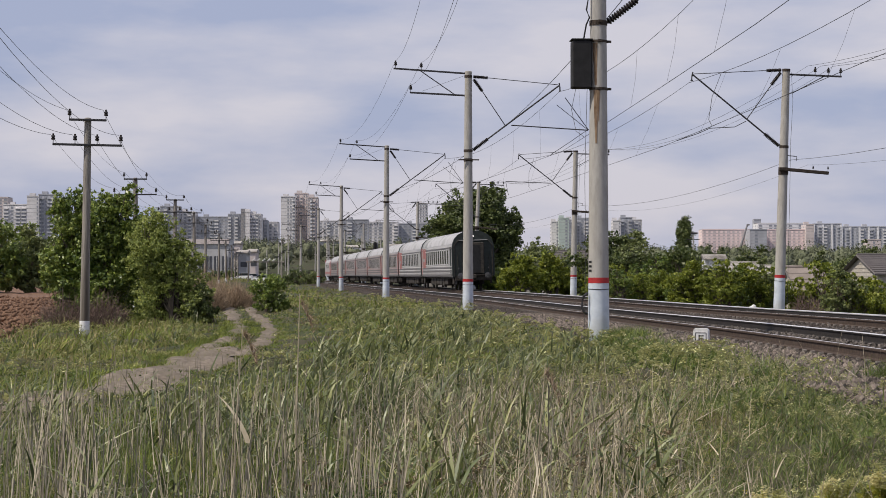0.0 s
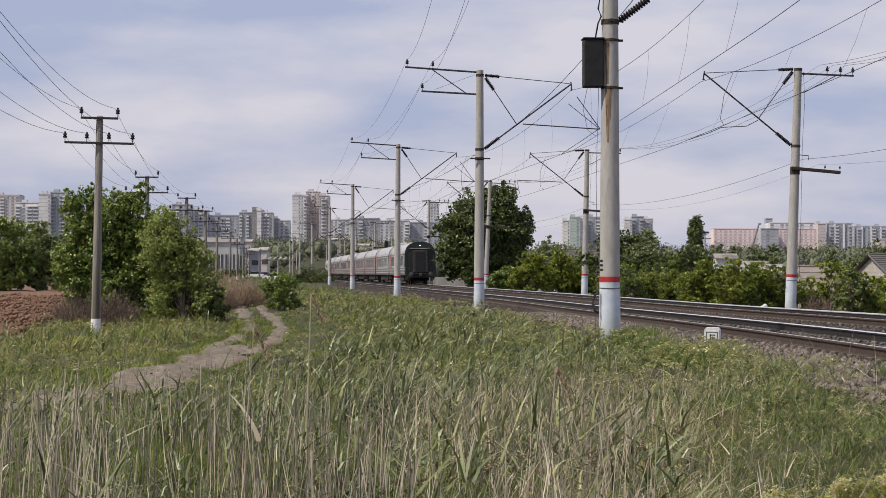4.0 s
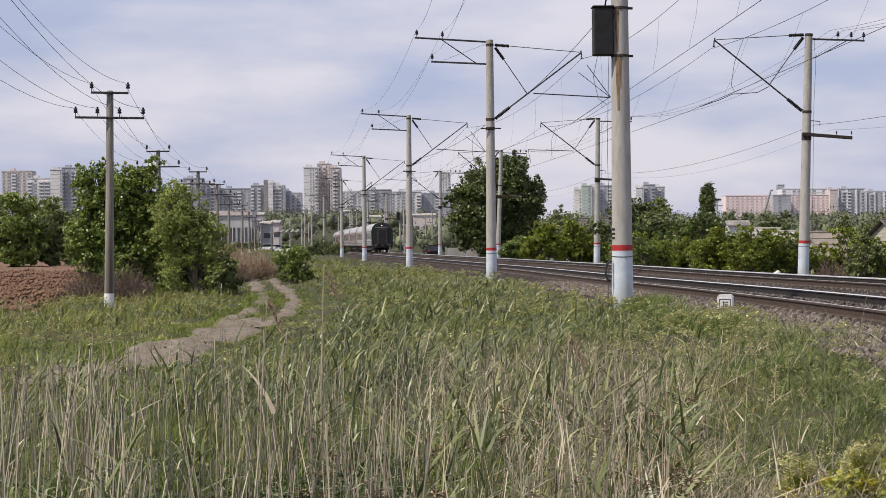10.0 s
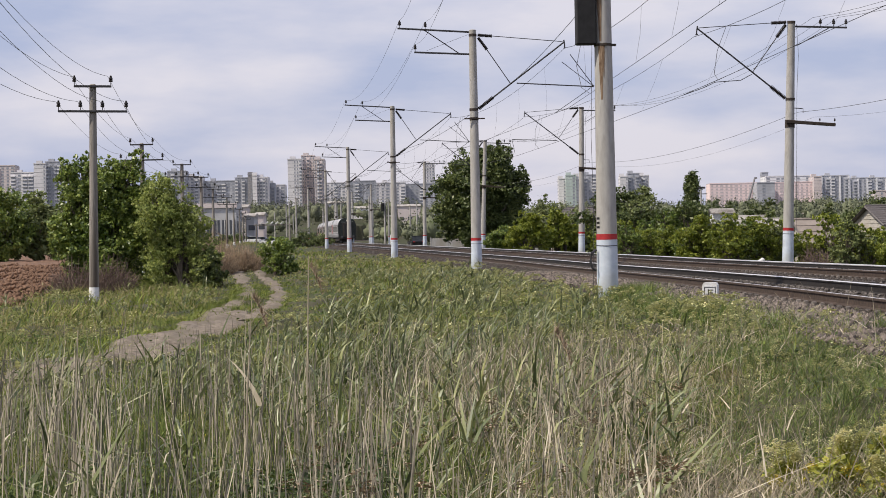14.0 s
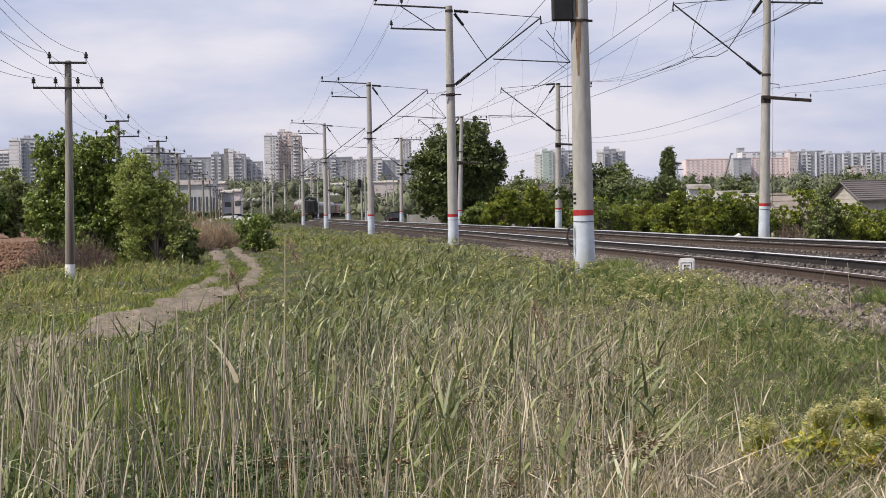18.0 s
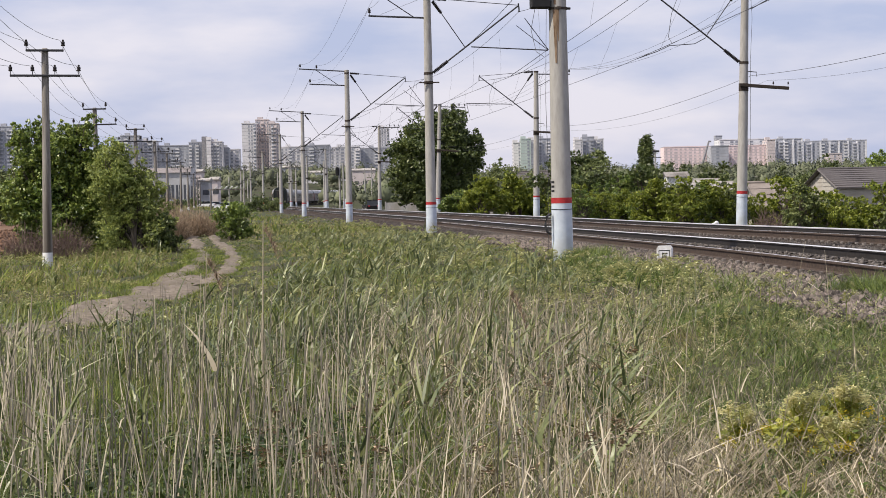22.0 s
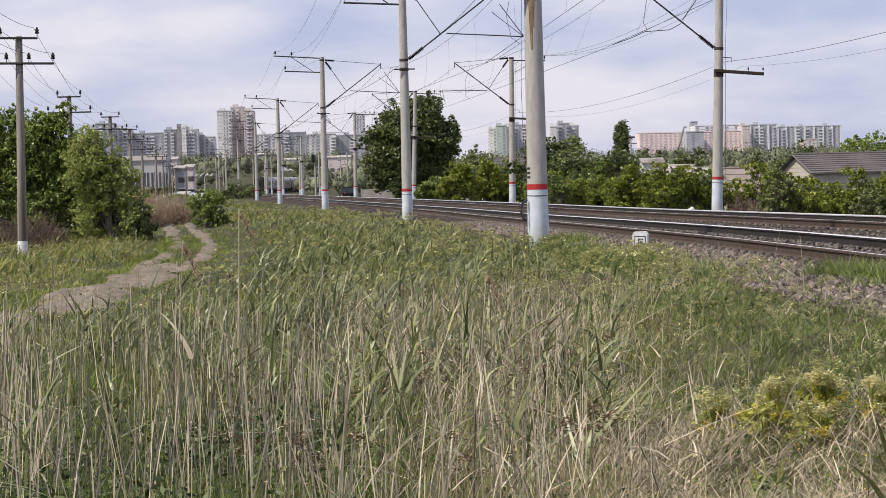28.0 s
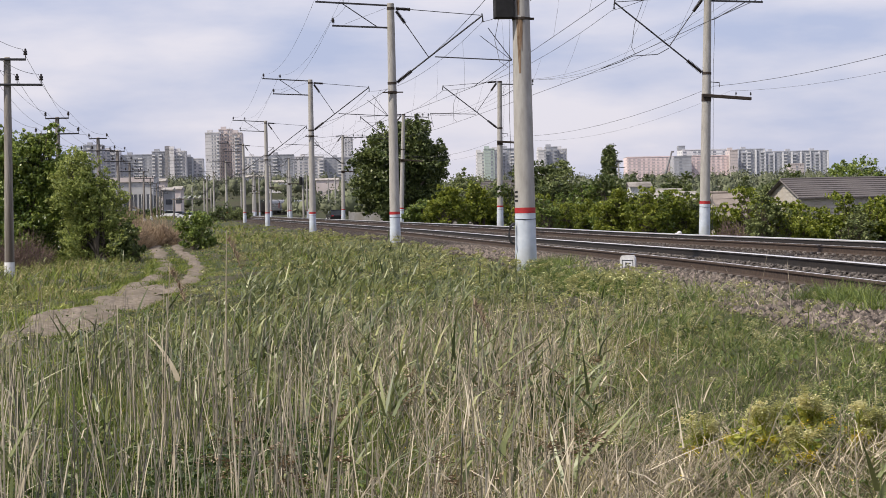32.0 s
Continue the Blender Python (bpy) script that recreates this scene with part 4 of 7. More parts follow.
def leaves(blobs, count, size, rng, clumps=None, hollow=0.45, flat=0.55, lumps=0):
    """Leaf quads gathered in clumps inside ellipsoids (x, y, z, rx, ry, rz); lumps: boughs that stand out of the crown, with gaps between."""
    b = np.array(blobs, float)
    if lumps:
        w = (b[:, 3] * b[:, 4] * b[:, 5]) ** 0.67
        k = rng.choice(len(b), lumps, p=w / w.sum())
        d = rng.normal(size=(lumps, 3)) + np.array([0, 0, 0.15])
        d /= np.linalg.norm(d, axis=1)[:, None]
        mean = np.cbrt(b[k, 3] * b[k, 4] * b[k, 5])
        r = mean * rng.uniform(0.17, 0.40, lumps)
        c = b[k, :3] + d * b[k, 3:] * rng.uniform(0.6, 1.07, lumps)[:, None]
        c[:, 2] = np.maximum(c[:, 2], r * 0.5)
        b = np.stack([*c.T, r * rng.uniform(0.8, 1.4, lumps), r * rng.uniform(0.8, 1.4, lumps), r * rng.uniform(0.6, 1.1, lumps)], 1)
        core = np.array(blobs, float) * np.array([1, 1, 1, 0.78, 0.78, 0.82])
        hollow = 0.3
        b = np.concatenate([b, core])
    weight = (b[:, 3] * b[:, 4] * b[:, 5]) ** 0.7
    if lumps:                                    # a third of the leaves fill the inside
        weight[:lumps] *= 0.66 / weight[:lumps].sum()
        weight[lumps:] *= 0.34 / weight[lumps:].sum()
    clumps = clumps or max(24, count // (16 if lumps else 38))
    which = rng.choice(len(b), clumps, p=weight / weight.sum())
    d = rng.normal(size=(clumps, 3))
    d /= np.linalg.norm(d, axis=1)[:, None]
    rad = hollow + (1 - hollow) * rng.random(clumps) ** 0.6
    rad *= rng.uniform(0.8, 1.16, clumps)
    centre = b[which, :3] + d * rad[:, None] * b[which, 3:]
    spread = np.where(np.arange(len(b)) < lumps, 0.19, 0.12 if lumps else 0.19)[which] * np.cbrt(b[which, 3] * b[which, 4] * b[which, 5]) * rng.uniform(0.5, 1.25, clumps)
    mine = rng.integers(0, clumps, count)
    p = centre[mine] + rng.normal(size=(count, 3)) * spread[mine][:, None] * np.array([1, 1, 0.75])
    nrm = rng.normal(size=(count, 3)) + d[mine] * 0.75 + np.array([0, 0, flat])
    nrm /= np.linalg.norm(nrm, axis=1)[:, None]
    t = np.cross(nrm, rng.normal(size=(count, 3)))
    t /= np.linalg.norm(t, axis=1)[:, None]
    s = np.cross(nrm, t)
    sz = size * rng.uniform(0.6, 1.35, count)[:, None]
    v = np.stack([p - t * sz, p + s * sz * 0.55 + nrm * sz * 0.12, p + t * sz, p - s * sz * 0.55 + nrm * sz * 0.12], 1)
    return v.reshape(-1, 3), np.arange(count * 4).reshape(-1, 4)


def limbs(g, base, blobs, r, rng, trunks=1):
    """Tapered trunk(s) from the base with limbs into every part of the crown."""
    base = Vector(base)
    for k in range(trunks):
        foot = base + Vector((rng.uniform(-0.25, 0.25), rng.uniform(-0.25, 0.25), 0)) * (trunks > 1) * 2
        for bx, by, bz, rx, ry, rz in blobs:
            for q in range(3):
                end = Vector((bx + rng.uniform(-0.6, 0.6) * rx, by + rng.uniform(-0.6, 0.6) * ry, bz + rng.uniform(-0.2, 0.75) * rz))
                a = foot.lerp(end, 0.3)
                a.x, a.y = foot.x + (a.x - foot.x) * 0.35, foot.y + (a.y - foot.y) * 0.35
                c = foot.lerp(end, 0.65) + Vector((rng.uniform(-0.1, 0.1) * rx, rng.uniform(-0.1, 0.1) * ry, 0.05))
                g.tube([foot - Vector((0, 0, 0.3)), a, c, end], [r, r * 0.72, r * 0.4, r * 0.1], 6)


def tree(name, label, category, base, blobs, count, size, leaf, r=0.12, seed=1, trunks=1, group="", hollow=0.45, clumps=None, lumps=0):
    """blobs: crown masses relative to the base."""
    rng = np.random.default_rng(seed)
    t = thing(name, label, category, Matrix.Translation(base), group)
    g = Geo()
    limbs(g, (0, 0, 0), blobs, r, rng, trunks)
    if trunks > 1:
        tagged(part("stem_clump", g, BARK, t, smooth=True), kind="stuff")
    else:
        part("trunk", g, BARK, t, smooth=True)
    v, f = leaves(blobs, count, size, rng, hollow=hollow, clumps=clumps, lumps=lumps)
    soup("crown", v, f, leaf, t)
    return t


def at(x, y, up=0.0):
    return (x, y, place(x, y) + up)


# the tall bushes beside the wooden pole
tree("tall_bush", "dense dark green poplar thicket beside the pole", "bush", at(-12.65, 70),
     [(-1.0, 0, 3.8, 0.8, 0.8, 1.2), (1.05, 0, 3.8, 0.8, 0.8, 1.25), (0.05, 0, 4.1, 0.95, 0.8, 0.95), (-1.0, 0, 2.2, 1.0, 1.0, 1.6), (0.95, 0.1, 2.2, 1.05, 1.0, 1.6), (0, -0.3, 1.6, 1.5, 1.0, 1.5), (0, 0, 3.0, 1.3, 1.0, 1.5), (-1.25, 0, 4.4, 0.5, 0.5, 0.6), (1.15, 0, 4.55, 0.55, 0.5, 0.6), (1.25, 0.3, 0.8, 0.9, 0.7, 0.9)],
     54000, 0.066, LEAF, 0.07, 11, 4, lumps=200)
tree("bush", "tall olive green bush leaning out of the thicket", "bush", at(-9.95, 69.0),
     [(-0.35, 0, 3.5, 0.6, 0.6, 0.85), (-0.4, 0, 2.5, 0.85, 0.8, 1.5), (0.4, 0, 2.0, 0.85, 0.8, 1.35), (0.95, -0.1, 1.0, 0.72, 0.7, 0.95), (-0.5, 0, 1.0, 1.0, 0.9, 1.0), (1.35, -0.2, 0.5, 0.5, 0.5, 0.5)],
     36000, 0.05, LEAF_PALE, 0.05, 12, 4, lumps=160)
tree("bush", "small dark green bush at the path", "bush", at(-8.65, 68.5), [(0, 0, 0.75, 0.5, 0.5, 0.75), (0.2, 0, 0.35, 0.45, 0.4, 0.4)], 4500, 0.055, LEAF_DARK, 0.03, 13, 3, lumps=24)
tree("bush", "small green bush beside the dirt path", "bush", at(-7.7, 86), [(0, 0, 0.8, 0.8, 0.7, 0.85), (0.3, 0, 0.4, 0.7, 0.6, 0.5), (-0.4, 0, 0.5, 0.5, 0.5, 0.5)], 6500, 0.062, LEAF, 0.03, 14, 3, lumps=34)
for _k, (_bx, _by, _s) in enumerate(((-35.5, 150, 1.0), (-32.6, 152, 0.85), (-43, 200, 1.1), (-38.5, 205, 0.9), (-49, 190, 1.2), (-34.5, 215, 0.7))):
    tree("field_tree", "dark green tree at the field's edge", "tree", at(_bx, _by),
         [(0, 0, 3.2 * _s, 2.2 * _s, 2.0 * _s, 2.6 * _s), (1.3 * _s, 0.4, 2.2 * _s, 1.5 * _s, 1.4 * _s, 1.8 * _s), (-1.4 * _s, -0.3, 2.0 * _s, 1.5 * _s, 1.4 * _s, 1.9 * _s), (0.3 * _s, -0.4, 1.0 * _s, 2.4 * _s, 1.6 * _s, 1.0 * _s)],
         11000, 0.147, LEAF if _k % 2 == 0 else LEAF_OLIVE, 0.14, 30 + _k, 1, "trees at the field's edge", lumps=60)
# behind the far track
tree("broadleaf_tree", "large dark broadleaf tree beyond the tracks", "tree", at(3.0, 196),
     [(0.2, 0, 6.4, 3.6, 3.1, 3.6), (-2.9, 0, 4.9, 2.3, 2.3, 3.0), (2.8, 0.3, 5.3, 2.4, 2.3, 3.2), (1.0, 0, 9.4, 2.3, 2.1, 1.7), (-1.6, 0, 8.4, 1.8, 1.8, 1.5), (0, 0, 2.6, 3.8, 2.8, 2.2), (3.4, 0, 2.6, 1.8, 1.8, 2.2), (3.1, 0, 7.6, 1.4, 1.4, 1.3), (-3.7, 0, 6.6, 0.9, 0.9, 0.9)],
     66000, 0.162, LEAF_DARK, 0.28, 15, 1, lumps=220)
for _k, (_bx, _by, _w, _h, _l) in enumerate(((5.6, 138, 1.7, 2.7, LEAF_LIGHT), (7.9, 140, 1.5, 2.9, LEAF_LIGHT), (4.0, 150, 1.4, 2.0, LEAF), (9.8, 141, 1.5, 2.5, LEAF_LIGHT),
                                         (9.4, 190, 2.6, 5.8, LEAF_OLIVE), (12.4, 188, 2.2, 4.6, LEAF_OLIVE), (15.5, 185, 2.0, 3.6, LEAF_DARK))):
    tree("shrub", "leafy green shrub beyond the tracks", "shrub", at(_bx, _by),
         [(0, 0, _h * 0.5, _w * 0.8, _w * 0.7, _h * 0.5), (_w * 0.5, 0, _h * 0.36, _w * 0.6, _w * 0.6, _h * 0.36), (-_w * 0.5, 0.1, _h * 0.4, _w * 0.6, _w * 0.5, _h * 0.36), (0.1, 0, _h * 0.8, _w * 0.45, _w * 0.4, _h * 0.25)],
         8500, 0.105, _l, 0.05, 50 + _k, 3, "shrubs beyond the tracks", lumps=70)
# hedge of shrubs along the far side
_proto = []
for _k, (_l, _lab) in enumerate(((LEAF_LIGHT, "fresh green maple shrub"), (LEAF, "mid green shrub"), (LEAF_DARK, "dark green shrub"), (LEAF_OLIVE, "olive green shrub"), (LEAF_LIGHT, "fresh green sprawling shrub"))):
    _proto.append(tree("hedge_shrub", _lab + " in the hedge beyond the tracks", "shrub", (0, 0, -40),
                       [(0, 0, 1.35, 0.95, 0.9, 1.25), (0.7, 0.1, 1.0, 0.8, 0.7, 1.0), (-0.7, -0.1, 1.05, 0.8, 0.7, 1.0), (0.2, 0, 2.2, 0.55, 0.5, 0.6), (-0.45, 0, 1.95, 0.5, 0.5, 0.6)],
                       4400, 0.078, _l, 0.04, 70 + _k, 4, "hedge shrubs beyond the tracks", lumps=60))
_rng = np.random.default_rng(21)
_hedge = []
for _k in range(32):                              # front row, fresh green, open beside the mast
    _hx = 10.8 + _k * 0.49 + _rng.uniform(-0.15, 0.15)
    if not 14.7 < _hx < 15.9:
        _hedge.append((_hx, 84 + _rng.uniform(-3, 4), (0, 4, 0, 1, 4, 0, 3)[_k % 7], _rng.uniform(0.66, 0.84) + 0.2 * (_hx > 16.5)))
for _k in range(8):                               # darker group at the left end of the hedge
    _hedge.append((9.2 + _k * 0.62 + _rng.uniform(-0.2, 0.2), 104 + _rng.uniform(-4, 8), (2, 2, 3, 2, 1)[_k % 5], _rng.uniform(1.05, 1.5)))
for _k in range(10):
    _hedge.append((8.0 + _k * 0.55, 97 + _rng.uniform(-3, 3), (4, 1, 0)[_k % 3], _rng.uniform(0.5, 0.75)))
for _k in range(12):                              # second row among the gardens
    _hedge.append((15 + _k * 1.7 + _rng.uniform(-0.6, 0.6), 118 + _rng.uniform(-8, 12), (3, 2, 1, 3, 4)[_k % 5], _rng.uniform(0.45, 0.75)))
for _i, (_hx, _hy, _w, _s) in enumerate(_hedge):
    _m = Matrix.Translation((_hx, _hy, place(_hx, _hy, -0.1))) @ Matrix.Rotation(_rng.uniform(0, 6.28), 4, "Z") @ Matrix.Diagonal((_s, _s, _s * _rng.uniform(0.9, 1.12), 1))
    _c = copy_thing(_proto[_w], Matrix.Identity(4))
    _c.matrix_basis = _m
for _p in _proto:
    for _o in (*_p.children_recursive, _p):
        bpy.data.objects.remove(_o)
tree("poplar", "slender dark columnar poplar", "tree", at(37.6, 300), [(0, 0, 6.6, 1.15, 1.1, 4.8), (0.2, 0, 3.4, 1.2, 1.1, 3.0), (0.25, 0, 9.9, 0.95, 0.9, 2.5), (-0.4, 0, 9.2, 0.7, 0.7, 2.4)], 19000, 0.17, LEAF_DARK, 0.2, 91, hollow=0.1)
for _k, (_bx, _by, _w, _h, _l) in enumerate(((22.3, 222, 2.4, 9.0, LEAF_OLIVE), (19.0, 215, 1.8, 4.8, LEAF_DARK), (25.5, 230, 2.0, 4.0, LEAF_OLIVE), (31.0, 190, 2.4, 4.6, LEAF_OLIVE), (33.2, 186, 1.8, 3.8, LEAF),
                                         (36.5, 185, 2.8, 4.6, LEAF_LIGHT), (43.5, 172, 3.4, 7.0, LEAF), (47.5, 170, 3.0, 6.4, LEAF_LIGHT), (55, 260, 3.2, 6.0, LEAF_OLIVE), (62, 290, 4.0, 7.0, LEAF_DARK), (70, 300, 4.0, 6.5, LEAF_OLIVE),
                                         (41.2, 292, 3.0, 5.1, LEAF_OLIVE), (44.5, 296, 2.4, 4.8, LEAF), (45, 330, 1.6, 8.6, LEAF_DARK), (48.5, 335, 1.5, 8.0, LEAF_DARK), (52, 330, 1.8, 8.4, LEAF_DARK), (55, 332, 1.5, 9.0, LEAF_DARK), (75, 340, 2.4, 9.5, LEAF_DARK), (66, 335, 1.6, 8.0, LEAF_DARK))):
    tree("garden_tree", "leafy tree among the gardens", "tree", at(_bx, _by),
         [(0, 0, _h * 0.58, _w * 0.8, _w * 0.8, _h * 0.38), (_w * 0.45, 0, _h * 0.42, _w * 0.6, _w * 0.6, _h * 0.3), (-_w * 0.45, 0, _h * 0.45, _w * 0.6, _w * 0.6, _h * 0.3), (0, 0, _h * 0.22, _w * 0.8, _w * 0.7, _h * 0.25)],
         5600, 0.165, _l, 0.12, 120 + _k, 1, "trees among the gardens", lumps=48)


def far_woods():
    """The wooded rise between the railway and the town."""
    rng = np.random.default_rng(8)
    blobs = []
    for y in np.linspace(430, 850, 34):
        half = y * 0.36
        for x in np.arange(-half, half, 5.2 + y * 0.004):
            if rng.random() < 0.24:
                continue
            xx, yy = x + rng.uniform(-3, 3), y + rng.uniform(-7, 7)
            if abs(xx - float(track_x(yy)) - 2.3) < 13 or (xx < float(track_x(yy)) and yy < 470 and xx > -75):
                continue
            h = rng.uniform(2.2, 4.6)
            blobs.append((xx, yy, place(xx, yy) + h * 0.9, rng.uniform(2, 3.6), rng.uniform(2, 3.6), h))
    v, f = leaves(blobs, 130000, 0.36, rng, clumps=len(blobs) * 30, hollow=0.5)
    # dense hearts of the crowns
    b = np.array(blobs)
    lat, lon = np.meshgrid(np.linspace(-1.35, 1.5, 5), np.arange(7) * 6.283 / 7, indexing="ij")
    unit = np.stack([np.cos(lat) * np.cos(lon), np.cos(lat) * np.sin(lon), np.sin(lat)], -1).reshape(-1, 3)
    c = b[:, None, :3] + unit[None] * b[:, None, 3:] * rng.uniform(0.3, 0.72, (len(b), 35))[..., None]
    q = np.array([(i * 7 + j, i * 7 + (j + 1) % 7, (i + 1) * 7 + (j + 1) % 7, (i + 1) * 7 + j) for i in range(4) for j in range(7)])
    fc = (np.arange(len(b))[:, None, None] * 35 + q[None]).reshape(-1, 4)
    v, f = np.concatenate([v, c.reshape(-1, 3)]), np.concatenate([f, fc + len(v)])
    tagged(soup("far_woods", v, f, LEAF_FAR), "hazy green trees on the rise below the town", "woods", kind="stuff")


far_woods()


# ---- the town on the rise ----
# walls and panes are lightened: distance haze is put into their colours
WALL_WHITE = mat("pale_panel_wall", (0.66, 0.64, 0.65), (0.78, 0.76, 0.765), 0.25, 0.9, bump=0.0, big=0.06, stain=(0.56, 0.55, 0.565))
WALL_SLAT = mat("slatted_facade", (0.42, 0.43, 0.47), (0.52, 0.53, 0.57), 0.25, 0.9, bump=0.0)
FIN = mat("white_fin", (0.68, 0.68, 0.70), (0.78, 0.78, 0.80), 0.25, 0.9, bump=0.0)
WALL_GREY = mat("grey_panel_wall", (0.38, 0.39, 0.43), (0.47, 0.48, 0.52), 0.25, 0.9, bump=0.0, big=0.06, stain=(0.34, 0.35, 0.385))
# panes of the pink building, faded in colour the way haze fades them
PANE_SOFT = mat("haze_pale_window", (0.50, 0.43, 0.44), (0.60, 0.53, 0.54), 0.3, 0.5, bump=0.0)
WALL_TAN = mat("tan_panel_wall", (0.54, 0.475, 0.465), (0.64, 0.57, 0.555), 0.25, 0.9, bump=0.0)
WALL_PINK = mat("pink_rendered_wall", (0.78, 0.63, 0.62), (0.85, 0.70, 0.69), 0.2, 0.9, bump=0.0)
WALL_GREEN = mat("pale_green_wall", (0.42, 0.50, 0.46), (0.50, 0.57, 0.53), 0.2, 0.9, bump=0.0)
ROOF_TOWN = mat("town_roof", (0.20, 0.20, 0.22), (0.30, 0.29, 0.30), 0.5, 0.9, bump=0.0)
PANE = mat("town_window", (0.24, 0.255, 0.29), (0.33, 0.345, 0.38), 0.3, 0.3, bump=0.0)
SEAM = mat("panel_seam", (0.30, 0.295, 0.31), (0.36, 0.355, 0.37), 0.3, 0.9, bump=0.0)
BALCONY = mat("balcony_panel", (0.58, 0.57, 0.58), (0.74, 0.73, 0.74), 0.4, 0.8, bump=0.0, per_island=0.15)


def block(name, label, x0, x1, y, depth, top, storeys, wall, plan, base=None, pane=None, fins=False, parapet=None):
    """A block of flats whose front stands at y between x0 and x1. plan: its bays, repeated along the front:
    w window, d wide window, l glazed loggia behind a pale parapet, o open loggia, its shade a dark slab, b blank wall."""
    w = x1 - x0
    z0 = place((x0 + x1) / 2, y) - 1.0 if base is None else base
    t = thing(name, label, "building", Matrix.Translation((x0, y, z0)), "buildings of the town")
    h = top - z0
    part("wall", Geo().box(w / 2, depth / 2, h / 2, w, depth, h), wall, t)
    part("roof", Geo().box(w / 2, depth / 2, h + 0.3, w - 0.6, depth - 0.6, 0.6), ROOF_TOWN, t)
    part("parapet", Geo().box(w / 2, 0.15, h + 0.35, w + 0.3, 0.9, 0.9), parapet or wall, t)
    if storeys > 8:
        for u in ((0.3,) if w < 45 else (0.12, 0.4, 0.78)):
            part("lift_house", Geo().box(w * u, depth / 2, h + 1.7, 4.5, 4.5, 2.6), wall, t)
    bays = max(len(plan), round(w / 4.6))
    step, sh = w / bays, 3.0
    glass, seams = Geo(), Geo()
    for b in range(bays):
        kind = plan[b % len(plan)]
        x = (b + 0.5) * step
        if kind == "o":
            # no recess is cut: a slab in pane colour gives its shade
            part("loggia", Geo().box(x, 0.1, h * 0.5 - 1.0, step * 0.8, 0.5, h - 3.0), PANE, t, "dark slab standing for the shade of open loggias")
        for s in range(storeys):
            z = h - 2.1 - s * sh
            if z < 1 or kind == "b":
                break
            if kind in "lo":
                bal = part("balcony", Geo().box(x, -0.6, z - 0.95, step * 0.84, 1.2, 1.15), BALCONY if kind == "l" else wall, t)
                if kind == "l":
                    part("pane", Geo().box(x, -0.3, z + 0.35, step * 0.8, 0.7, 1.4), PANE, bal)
            else:
                glass.box(x, -0.02, z, step * (0.42 if kind == "w" else 0.66), 0.24, 1.6)
    for s in range(storeys):
        z = h - 0.55 - s * sh
        if z > 1:
            seams.box(w / 2, -0.01, z, w - 0.2, 0.1, 0.22)
            for b in range(3):
                glass.box(-0.02, (b + 0.5) * depth / 3, z - 1.5, 0.24, 1.6, 1.5)
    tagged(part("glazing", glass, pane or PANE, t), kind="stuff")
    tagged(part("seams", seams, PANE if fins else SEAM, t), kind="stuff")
    if fins:
        for b in range(0, bays + 1, 2):
            part("fin", Geo().box(min(w - 0.6, max(0.6, b * step)), -0.5, h * 0.5, 1.5, 1.0, h * 0.98), FIN, t)
    return t


def town_x(px, y):
    return (px - 784) / 3400 * y


def town_z(py, y):
    return 1.04 + (487 - py) / 3400 * y


